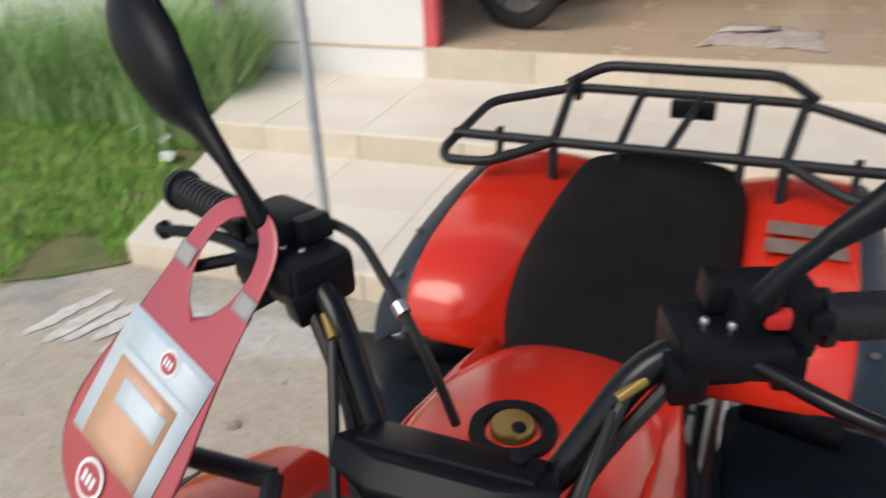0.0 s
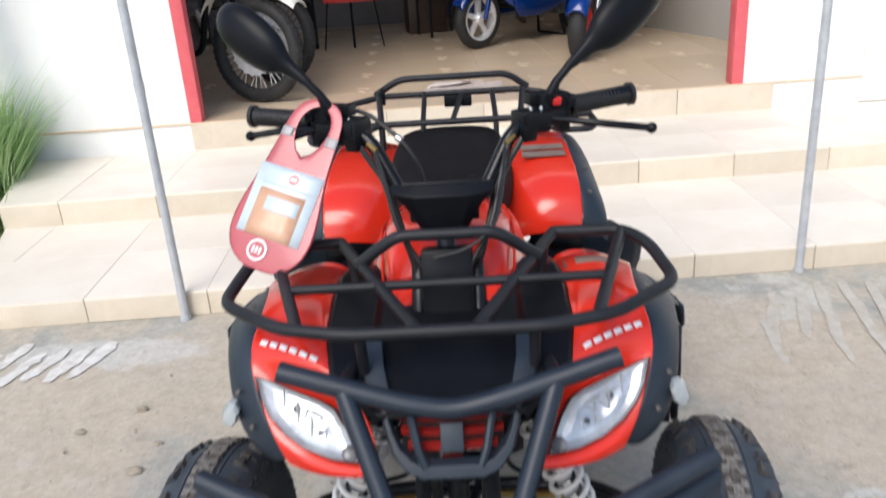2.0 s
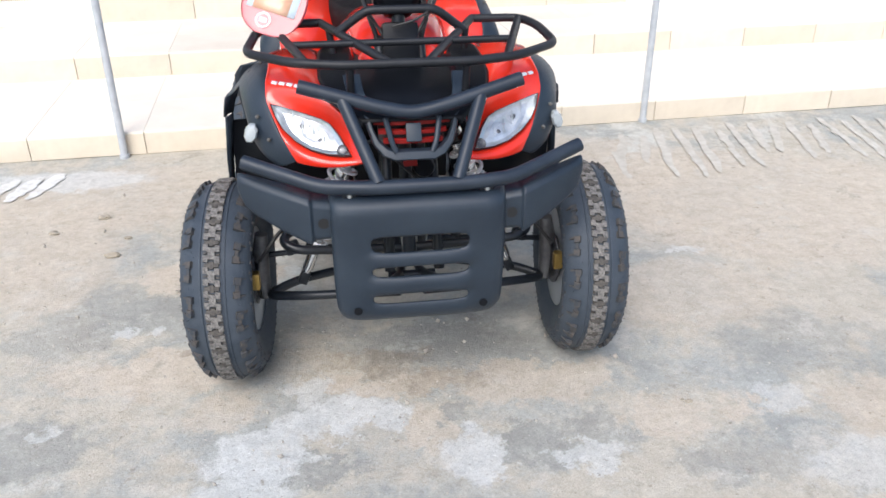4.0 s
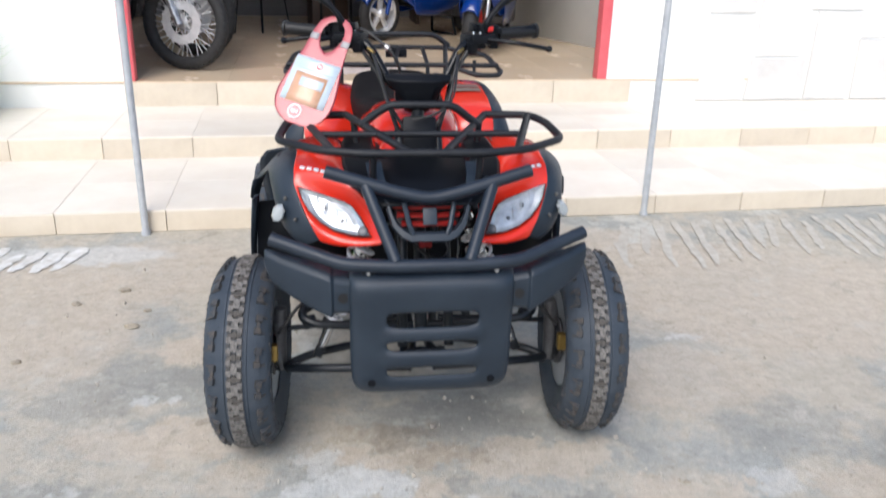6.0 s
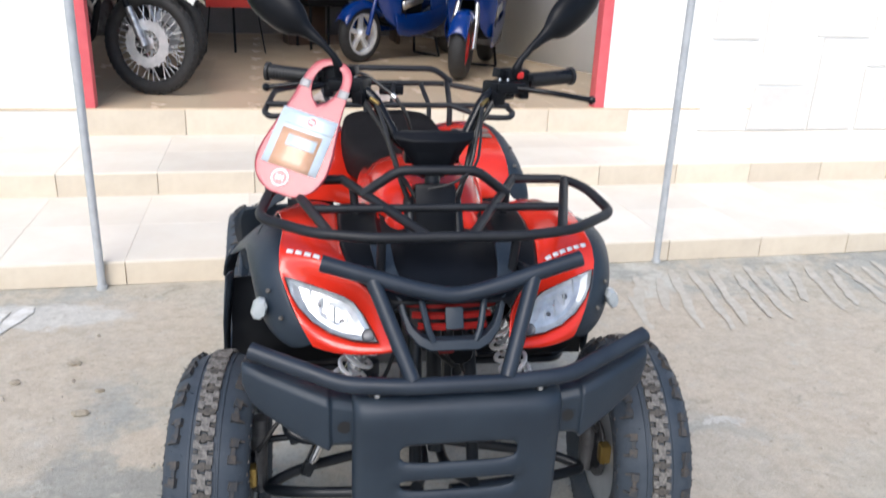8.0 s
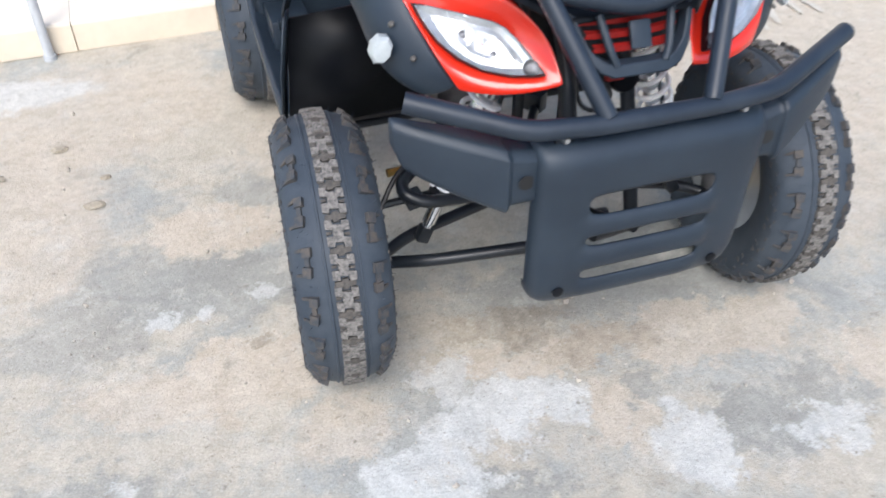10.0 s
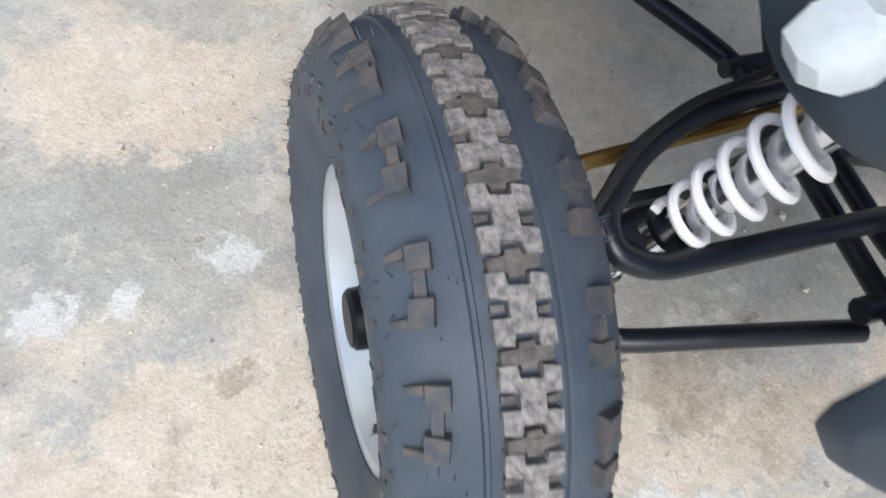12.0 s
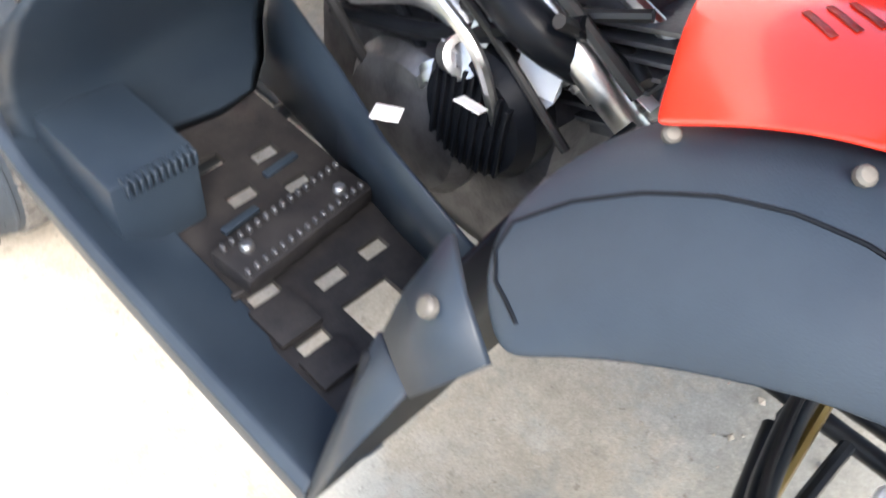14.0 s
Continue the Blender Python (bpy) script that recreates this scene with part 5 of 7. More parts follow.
part("foam_duct", tube([(-0.10, 0.36, 0.55), (-0.13, 0.40, 0.60), (-0.12, 0.48, 0.635)], 0.016, 12, 0.04), STEEL, engine)
part("battery_tray", box((0, 0.86, 0.62), (0.24, 0.20, 0.14), 0.012), BLACK_SMOOTH, engine)

# handlebar
bar = part("handlebar", tube([(-0.345, 0.286, 1.098), (-0.20, 0.236, 1.092), (-0.125, 0.190, 1.070), (-0.072, 0.150, 0.975), (-0.035, 0.138, 0.955), (0.035, 0.138, 0.955), (0.072, 0.150, 0.975), (0.125, 0.190, 1.070), (0.20, 0.236, 1.092), (0.350, 0.282, 1.106)], 0.0125, 12, 0.03), BAR, atv, "black steel handlebar")
for s in (-1, 1):
    e = Vector((0.350, 0.286, 1.101))
    a = Vector((0.232, 0.247, 1.094))
    d = (e - a).normalized()
    grip = part("grip", mirrored(tube([a, a + d * 0.006, a + d * 0.007, e - d * 0.008, e - d * 0.007, e], [0.021, 0.021, 0.0165, 0.0165, 0.021, 0.021], 18), s), CABLE, bar, "black rubber grip")
    bm = bmesh.new()
    for k in range(14):
        q = a + d * (0.014 + 0.007 * k)
        tube([q, q + d * 0.003], 0.0173, 18, bm=bm)
    part("grip_ribbing", mirrored(bm, s), CABLE, grip)["kind"] = "stuff"
    part("control_pod", mirrored(box((0.198, 0.236, 1.098), (0.060, 0.050, 0.052), 0.010, (0, 0, 20)), s), BLACK_SMOOTH, bar, "black control pod")
    part("lever_perch", mirrored(box((0.180, 0.205, 1.086), (0.070, 0.050, 0.026), 0.006, (0, 0, 14)), s), BLACK_SMOOTH, bar)
    tip = Vector((0.360, 0.160, 1.066)) if s > 0 else Vector((0.350, 0.253, 1.071))
    mid_l = Vector((0.265, tip.y - 0.012, 1.083))
    lv = part("lever", mirrored(tube([(0.185, 0.195, 1.086), mid_l, tip], 0.0062, 10, 0.05), s), BAR, bar, "black brake lever")
    part("lever_ball", mirrored(lathe([(0.0001, -0.010), (0.007, -0.007), (0.010, 0), (0.007, 0.007), (0.0001, 0.010)], 14, "x", tip), s), BAR, lv)
    part("clamp", mirrored(box((0.045, 0.138, 0.955), (0.03, 0.045, 0.045), 0.006), s), BLACK_SMOOTH, bar)
    # mirror on a stem
    stem = part("mirror_stem", mirrored(tube([(0.192, 0.222, 1.095), (0.196, 0.204, 1.128), (0.205, 0.206, 1.146), (0.226, 0.213, 1.168)], [0.0105, 0.0105, 0.0075, 0.0075], 10), s), BLACK_SMOOTH, atv, "black mirror stem")
    mc = Vector((0.220, 0.211, 1.164))
    along = Vector((0.163, 0.086, 0.126)).normalized()
    back = Vector((0.34, -0.90, -0.05))
    back = (back - along * back.dot(along)).normalized()
    wide = along.cross(back)
    sec = []
    for u, w, dp in ((-0.004, 0.007, 0.007), (0.02, 0.0105, 0.010), (0.050, 0.0145, 0.013), (0.066, 0.021, 0.018), (0.078, 0.033, 0.026), (0.104, 0.044, 0.032), (0.145, 0.047, 0.034), (0.182, 0.044, 0.031), (0.209, 0.032, 0.021), (0.222, 0.014, 0.009)):
        ring = []
        for j in range(16):
            t = 2 * math.pi * j / 16
            b = math.sin(t)
            ring.append(mc + along * u * (1.10 if s > 0 else 1.0) + wide * w * math.cos(t) + back * (dp * b if b > 0 else 0.006 * b))
        sec.append(ring)
    shell = part("mirror", mirrored(loft(sec, ring=True, cap=True), s), BLACK_SMOOTH, atv, "black teardrop mirror shell", sub=1, smooth=70)
    gl = [[mc + along * (0.148 + u * k) * (1.10 if s > 0 else 1.0) + wide * w * k - back * 0.0066 for u, w in ((0.062, 0), (0.050, 0.028), (0.018, 0.040), (-0.02, 0.038), (-0.046, 0.024), (-0.058, 0), (-0.046, -0.024), (-0.02, -0.038), (0.018, -0.040), (0.050, -0.028))] for k in (1.0, 0.02)]
    part("mirror_glass", mirrored(loft(gl, ring=True), s), MIRROR, shell)
part("kill_switch", box((0.205, 0.206, 1.112), (0.016, 0.010, 0.014), 0.003, (10, 0, 18)), RED_SWITCH, bar, "red switch")
part("throttle_box", box((0.160, 0.215, 1.078), (0.055, 0.055, 0.040), 0.008, (0, 0, 25)), BLACK_SMOOTH, bar)
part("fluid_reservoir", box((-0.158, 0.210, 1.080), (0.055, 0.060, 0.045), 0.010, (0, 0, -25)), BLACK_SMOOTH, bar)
for s in (-1, 1):
    part("cable_ferrule", mirrored(tube([(0.128, 0.180, 1.062), (0.112, 0.165, 1.052)], 0.0045, 10), s), GOLD, bar, "yellow plated cable end")
    part("control_cable", mirrored(tube([(0.118, 0.172, 1.055), (0.098, 0.130, 1.00), (0.080, 0.085, 0.93), (0.03, 0.055, 0.86), (0.02, 0.03, 0.78)], 0.0045, 8, 0.04), s), CABLE, bar)
    part("wiring", mirrored(tube([(0.150, 0.190, 1.066), (0.095, 0.155, 0.99), (0.075, 0.115, 0.92), (0.05, 0.085, 0.85)], 0.006, 8, 0.04), s), CABLE, bar)
for s in (-1, 1):
    for p, sz, tn in (((0.168, 0.232, 1.112), (0.030, 0.030, 0.022), (0, 8, 22)), ((0.150, 0.190, 1.066), (0.026, 0.034, 0.03), (10, 0, 30)), ((0.214, 0.215, 1.074), (0.022, 0.03, 0.03), (0, 0, 15)), ((0.232, 0.222, 1.105), (0.016, 0.012, 0.016), (0, 0, 15))):
        part("switch_block", mirrored(box(p, sz, 0.004, tn), s), BLACK_SMOOTH, bar)
    for p in ((0.178, 0.206, 1.101), (0.160, 0.206, 1.101), (0.196, 0.212, 1.072)):
        part("clamp_screw", mirrored(bolt_bm(p, 0.0035, "z", 0.003), s), STEEL, bar)
part("turn_lever", tube([(-0.225, 0.205, 1.085), (-0.262, 0.190, 1.078)], 0.006, 8), BLACK_SMOOTH, bar)
part("lever_horn", prism([(-0.200, 1.06), (-0.185, 1.055), (-0.215, 1.035)], "y", 0.008, (0, 0.20, 0)), BLACK_SMOOTH, bar)
chok = part("choke_cable", tube([(-0.170, 0.250, 1.112), (-0.13, 0.250, 1.100), (-0.07, 0.208, 1.058), (-0.045, 0.200, 1.02), (-0.03, 0.21, 0.955)], 0.0045, 8, 0.03), CABLE, bar, "black cable with a steel joint")
part("cable_joint", tube([(-0.079, 0.214, 1.063), (-0.071, 0.209, 1.057)], 0.007, 10), STEEL, chok)
part("looped_cable", tube([(0.110, 0.160, 1.045), (0.100, 0.095, 0.99), (0.085, 0.050, 0.945), (0.04, 0.030, 0.915), (-0.02, 0.035, 0.90)], 0.003, 8, 0.05), CABLE, bar)

# instrument pod
pod = loft([
    [(-0.080, 0.145, 0.992), (-0.04, 0.150, 0.994), (0.04, 0.150, 0.994), (0.080, 0.145, 0.992)],
    [(-0.088, 0.112, 1.006), (-0.045, 0.100, 1.006), (0.045, 0.100, 1.006), (0.088, 0.112, 1.006)],
    [(-0.086, 0.096, 0.992), (-0.045, 0.082, 0.990), (0.045, 0.082, 0.990), (0.086, 0.096, 0.992)],
    [(-0.068, 0.100, 0.972), (-0.040, 0.084, 0.965), (0.040, 0.084, 0.965), (0.068, 0.100, 0.972)],
    [(-0.040, 0.100, 0.925), (-0.025, 0.088, 0.920), (0.025, 0.088, 0.920), (0.040, 0.100, 0.925)],
    [(-0.034, 0.125, 0.905), (-0.02, 0.120, 0.90), (0.02, 0.120, 0.90), (0.034, 0.125, 0.905)]])
podo = part("instrument_pod", pod, BLACK_SMOOTH, atv, "black plastic instrument pod", solid=0.006, bevel=0.003)
part("pod_face", box((0, 0.132, 0.997), (0.14, 0.04, 0.008), 0.003, (-18, 0, 0)), BLACK_SMOOTH, podo)
part("ignition_lock", lathe([(0.007, 0), (0.007, 0.005), (0.0001, 0.006)], 16, "z", (0.05, 0.138, 0.999)), BLACK_SMOOTH, podo)

# racks
front_rack = part("front_rack", tube([(-0.19, 0.155, 0.889), (-0.310, 0.152, 0.888), (-0.343, 0.100, 0.880), (-0.362, -0.022, 0.862), (-0.255, -0.114, 0.859), (-0.15, -0.142, 0.857), (0.15, -0.142, 0.857), (0.255, -0.114, 0.859), (0.366, -0.012, 0.860), (0.347, 0.100, 0.880), (0.314, 0.152, 0.888), (0.19, 0.155, 0.889)], 0.0105, 12, 0.03), RACK, atv, "welded black tube front rack")
part("arch", tube([(-0.152, 0.066, 0.880), (-0.122, 0.060, 0.905), (-0.080, 0.050, 0.936), (0.084, 0.048, 0.936), (0.124, 0.060, 0.905), (0.156, 0.066, 0.880)], 0.0105, 12, 0.02), RACK, front_rack)
part("cross_bar", tube([(-0.262, -0.005, 0.872), (0.262, -0.005, 0.872)], 0.0085, 10), RACK, front_rack)
for s in (-1, 1):
    part("diagonal", mirrored(tube([(0.19, 0.155, 0.889), (0.043, -0.140, 0.858)], 0.0100, 12), s), RACK, front_rack)
    part("strut", mirrored(tube([(0.310, 0.150, 0.888), (0.225, -0.122, 0.859)], 0.0100, 12), s), RACK, front_rack)
    part("rack_foot", mirrored(tube([(0.17, 0.12, 0.882), (0.16, 0.11, 0.79)], 0.009, 10), s), RACK, front_rack)
    part("rack_foot", mirrored(tube([(0.13, -0.138, 0.857), (0.13, -0.12, 0.78)], 0.009, 10), s), RACK, front_rack)

rear_rack = part("rear_rack", tube([(-0.228, 1.315, 0.932), (-0.150, 1.300, 0.978), (0.182, 1.300, 0.978), (0.245, 1.315, 0.932)], 0.0105, 12, 0.03), RACK, atv, "welded black tube rear rack")
part("side_rail", tube([(0.0, 1.315, 0.925), (-0.21, 1.315, 0.925), (-0.372, 1.24, 0.905), (-0.400, 1.05, 0.868), (-0.385, 1.015, 0.860), (-0.30, 1.020, 0.860), (-0.195, 1.085, 0.888)], 0.0095, 12, 0.03), RACK, rear_rack)
part("side_rail", tube([(0.0, 1.315, 0.925), (0.22, 1.315, 0.925), (0.385, 1.24, 0.905), (0.415, 1.05, 0.868), (0.395, 1.015, 0.860), (0.31, 1.020, 0.860), (0.205, 1.085, 0.888)], 0.0095, 12, 0.03), RACK, rear_rack)
part("front_rail", tube([(-0.395, 1.09, 0.886), (0.408, 1.09, 0.886)], 0.0095, 12), RACK, rear_rack)
for x in (-0.195, 0.205):
    part("upright", tube([(x * 1.12, 1.314, 0.930), (x, 1.09, 0.886), (x, 1.085, 0.80)], 0.0095, 10, 0.015), RACK, rear_rack)
for x in (-0.075, 0.135):
    part("slat", tube([(x, 1.314, 0.925), (x, 1.09, 0.886), (x, 1.085, 0.84)], 0.008, 10, 0.015), RACK, rear_rack)
part("slat", tube([(0.04, 1.314, 0.922), (0.01, 1.09, 0.886)], 0.008, 10), RACK, rear_rack)
for x in (-0.30, 0.315):
    part("peg", tube([(x, 1.09, 0.905), (x, 1.085, 0.855), (x, 1.03, 0.855)], 0.007, 10, 0.01), RACK, rear_rack)
part("lamp_bracket", box((0.028, 1.285, 0.905), (0.085, 0.02, 0.034), 0.004), BLACK_SMOOTH, rear_rack)
part("rack_clip", box((-0.205, 1.31, 0.928), (0.014, 0.026, 0.055), 0.005), BLACK_SMOOTH, rear_rack)

# hang tag on the mirror stem
u = Vector((-0.109, -0.130, -0.220)).normalized()
wd = Vector((0.90, -0.35, -0.25))
wd = (wd - u * wd.dot(u)).normalized()
nn = u.cross(wd).normalized()
if nn.y > 0:
    nn = -nn
t0 = Vector((-0.198, 0.208, 1.136))


def on_tag(a, b, lift=0.0):
    return t0 + u * a + wd * b + nn * (lift + 0.006 * math.sin(a * 9))


half_w = [(0.0, 0.018), (0.008, 0.034), (0.022, 0.046), (0.045, 0.052), (0.08, 0.055), (0.12, 0.060), (0.16, 0.067), (0.20, 0.076), (0.235, 0.081), (0.262, 0.080), (0.288, 0.070), (0.306, 0.052), (0.318, 0.026)]
hole_w = {0.022: 0.022, 0.045: 0.031, 0.08: 0.029}
bm = bmesh.new()
rows = []
for a, w in half_w:
    h = hole_w.get(a, 0.0)
    rows.append([bm.verts.new(on_tag(a, b)) for b in (-w, -(w + h) / 2, -h, h, (w + h) / 2, w)])
for i in range(len(rows) - 1):
    for j in range(5):
        if j == 2 and 1 <= i <= 4 and not (half_w[i][0] not in hole_w and half_w[i + 1][0] not in hole_w):
            continue
        quad = [rows[i][j], rows[i][j + 1], rows[i + 1][j + 1], rows[i + 1][j]]
        if j == 2 and i > 4 or j != 2 or i < 1:
            if len({v.co.to_tuple(5) for v in quad}) == 4:
                bm.faces.new(quad)
bmesh.ops.remove_doubles(bm, verts=bm.verts, dist=1e-5)
tag = solo("hang_tag", bm, TAG_RED, "red printed card tag with a hang hole, over a mirror stem", "tag", solid=0.0015, sub=1, smooth=60)


def print_on_tag(name, a0, a1, b0, b1, mat, lift, label=""):
    bm = loft([[on_tag(a0 + (a1 - a0) * i / 5, b0 + (b1 - b0) * j / 3, lift) for j in range(4)] for i in range(6)])
    part(name, bm, mat, tag, label, solid=0.0004)


print_on_tag("grey_band", 0.062, 0.080, -0.054, -0.032, TAG_GREY, 0.0012)
print_on_tag("grey_band", 0.062, 0.080, 0.032, 0.054, TAG_GREY, 0.0012)
print_on_tag("pale_panel", 0.135, 0.262, -0.064, 0.058, TAG_PALE, 0.0010, "pale grey printed picture panel")
print_on_tag("blue_band", 0.140, 0.170, -0.050, 0.056, TAG_PALE, 0.0016, "pale blue printed band")
print_on_tag("orange_panel", 0.178, 0.262, -0.048, 0.040, TAG_ORANGE, 0.0016, "orange printed picture panel")
print_on_tag("text_block", 0.190, 0.215, -0.030, 0.034, TAG_PALE, 0.0022)
for cc, rr in ((0.152, 0.012), (0.285, 0.019)):
    for k, (q, mt, lf) in enumerate(((rr, WHITE_PRINT, 0.0024), (rr * 0.78, TAG_RED, 0.0030))):
        cx = 0.006 if cc < 0.2 else -0.012
        bm = loft([[on_tag(cc + q * f * math.sin(t), cx + q * f * math.cos(t), lf) for t in (2 * math.pi * j / 20 for j in range(20))] for f in (1.0, 0.02)], ring=True)
        part("round_print", bm, mt, tag)
    for dx in (-0.35, 0.0, 0.35):
        bm = loft([[on_tag(cc + rr * v, cx + rr * (dx + w), 0.0036) for w in (-0.12, 0.12)] for v in (-0.3, 0.3)])
        part("round_print_bar", bm, WHITE_PRINT, tag)


# ---- the shop front: its own axes, turned three degrees ----
B = pose(0, 0, 0, 0, 0, 3.0)
H1, H2, H3 = 0.105, 0.232, 0.400
Y1, Y2, Y3 = 1.80, 2.775, 3.68
X_END = 7.5


def left_x(y):
    return -1.90 - 0.30 * (y - 1.75)


# the yard: one sheet, gently uneven near the bike
bm = bmesh.new()
ring_x = [-400, -120, -40, -16] + [-8 + 0.25 * i for i in range(65)] + [16, 40, 120, 400]
ring_y = [-400, -120, -40, -16] + [-6 + 0.25 * i for i in range(41)] + [8, 16, 40, 120, 400]
gv = []
for y in ring_y:
    row = []
    for x in ring_x:
        near = 1.0 if (abs(x) < 8 and -6 < y < 4.2) else 0.0
        row.append(bm.verts.new((x, y, near * (0.006 * noise.noise(Vector((x * 0.9, y * 0.9, 0))) - 0.003))))
    gv.append(row)
for a, b in zip(gv, gv[1:]):
    for j in range(len(ring_x) - 1):
        bm.faces.new((a[j], a[j + 1], b[j + 1], b[j]))
solo("ground", bm, GROUND, "worn grey concrete yard with sandy patches", "ground", kind="structure")


# steps: a solid core with tiles laid on it
def step_core(name, y0, y1, z):
    poly = [(left_x(y0) + 0.012, y0 + 0.012), (X_END, y0 + 0.012), (X_END, y1), (left_x(y1) + 0.012, y1)]
    return solo(name, prism(poly, "z", z - 0.0025 + 0.05, (0, 0, -0.05)), GROUT, "tiled shop step with beige risers and cream treads", "step", kind="structure", at=B)


step_1 = step_core("step_1", Y1, Y3 + 0.3, H1)
step_2 = step_core("step_2", Y2, Y3 + 0.3, H2)
floor = solo("floor", prism([(-3.4, Y3 + 0.012), (3.3, Y3 + 0.012), (3.3, 8.6), (-3.4, 8.6)], "z", H3 - 0.003 + 0.05, (0, 0, -0.05)), FLOOR_GROUT, "cream tiled shop floor", "floor", kind="structure", at=B)


def tile_mesh(name, sx, sy, sz, mat):
    return link_mesh(name, box((0, 0, 0), (sx, sy, sz), 0.001, seg=1), mat, smooth=0)


def lay(parent, name, me, places):
    for p in places:
        ob = new(name, me)
        ob.parent = parent
        ob.location = p


rnd = random.Random(3)
TW = 0.498
for parent, y0, y1, z in ((step_1, Y1, Y2, H1), (step_2, Y2, Y3, H2)):
    depth = (y1 - y0) / 2
    me = tile_mesh("tread_tile", TW - 0.002, depth - 0.002, 0.012, CREAM)
    n = int((X_END - left_x(y0) - 0.0) / TW)
    x0 = 1.55 - TW * 7 if z == H1 else 1.58 - TW * 7
    spots = []
    for i in range(0, 19):
        for j in range(2):
            x, y = x0 + TW * (i + 0.5), y0 + depth * (j + 0.5)
            if x - TW / 2 > left_x(y - depth / 2) and x + TW / 2 < X_END + 0.3:
                spots.append((x, y, z - 0.006))
    lay(parent, "tread_tile", me, spots)
    first = x0
    while first < left_x(y0):
        first += TW
    for j in range(2):
        ya, yb = y0 + depth * j + 0.0015, y0 + depth * (j + 1) - 0.0015
        xr = x0
        while xr - 1e-6 < left_x(ya):
            xr += TW
        cut = part("cut_tile", prism([(left_x(ya) + 0.002, ya), (xr - 0.003, ya), (xr - 0.003, yb), (left_x(yb) + 0.002, yb)], "z", 0.012, (0, 0, z - 0.012)), CREAM, parent)
    hz = z - (0 if z == H1 else H1)
    me = tile_mesh("riser_tile", TW - 0.004, 0.012, hz - 0.008, RISER)
    lay(parent, "riser_tile", me, [(x0 + TW * (i + 0.5), y0 + 0.006, z - hz / 2 - 0.006) for i in range(0, 19) if x0 + TW * i > left_x(y0) - 0.02 and x0 + TW * (i + 1) < X_END + 0.3])
    xe = x0
    while xe < left_x(y0) - 0.02:
        xe += TW
    part("cut_riser", box(((left_x(y0) + xe) / 2, y0 + 0.006, z - hz / 2 - 0.006), (xe - left_x(y0) - 0.003, 0.012, hz - 0.008), 0.002), RISER, parent)
    part("side_riser", loft([[(left_x(y0), y0 + 0.0, z - hz), (left_x(y1), y1, z - hz)], [(left_x(y0), y0, z - 0.012), (left_x(y1), y1, z - 0.012)]]), RISER, parent, solid=0.010)
DOOR_L, DOOR_R = -1.35, 1.90
me = tile_mesh("floor_tile", 0.596, 0.596, 0.012, FLOOR_TILE)
lay(floor, "floor_tile", me, [(-1.35 + 0.598 * (i + 0.5) - 1.794, Y3 + 0.598 * (j + 0.5), H3 - 0.006) for i in range(11) for j in range(8)])
me = tile_mesh("riser_tile", 0.594, 0.012, H3 - H2 - 0.008, RISER)
lay(floor, "riser_tile", me, [(-1.43 + 0.598 * (i + 0.5), Y3 + 0.0055, (H3 + H2) / 2 - 0.006) for i in range(6) if -1.43 + 0.598 * (i + 1) < 2.2])

# walls
TOP = 4.6
wall_l = solo("wall_front_left", box(((-9 - 1.425) / 2, Y3 + 0.055, TOP / 2 - 0.05), (9 - 1.425, 0.09, TOP + 0.1)), WALL_PAINT, "white painted front wall", "wall", kind="structure", at=B)
wall_r = solo("wall_front_right", box(((1.965 + X_END + 2) / 2, Y3 + 0.055, TOP / 2 - 0.05), (X_END + 2 - 1.965, 0.09, TOP + 0.1)), WALL_PAINT, "white painted front wall", "wall", kind="structure", at=B)
# unseen wall, its lower edge set high so more skylight enters the shop
solo("wall_above_door", box((0.27, Y3 + 0.055, 4.275), (3.39, 0.09, 0.75)), WALL_PAINT, "unseen white wall above the shop opening, set high for light", "wall", kind="structure", at=B)
for nm, xa in (("door_frame_left", -1.390), ("door_frame_right", 1.930)):
    solo(nm, box((xa, Y3 + 0.054, (H3 + 3.9) / 2), (0.072, 0.10, 3.9 - H3), 0.004), RED_PAINT, "red painted jamb of the shop opening", "door frame", kind="structure", at=B)
solo("wall_inner_right", loft([[(3.19, Y3 + 0.09, H3 - 0.02), (1.72, 8.6, H3 - 0.02)], [(3.19, Y3 + 0.09, TOP), (1.72, 8.6, TOP)]]), INNER_PAINT, "pale grey inner shop wall", "wall", kind="structure", at=B, solid=-0.12)
solo("baseboard", loft([[(3.13, Y3 + 0.24, H3), (1.73, 8.55, H3)], [(3.13, Y3 + 0.24, H3 + 0.10), (1.73, 8.55, H3 + 0.10)]]), RISER, "beige tiled skirting", "baseboard", kind="structure", at=B, solid=0.012)
solo("wall_inner_left", box((-3.35, 6.2, TOP / 2), (0.12, 4.9, TOP)), INNER_PAINT, "inner shop wall in shade", "wall", kind="structure", at=B)
# the gloom at the back is put into this wall's colour
solo("wall_back", box((0, 8.66, TOP / 2), (7.2, 0.12, TOP)), SHADE_PAINT, "back wall of the shop with shade put into its colour", "wall", kind="structure", at=B)
# unseen ceiling, kept white so it throws light back into the shop
solo("ceiling", box((0, 6.25, TOP + 0.05), (7.4, 5.1, 0.1)), WALL_PAINT, "unseen shop ceiling, white to brighten the room", "ceiling", kind="structure", at=B)

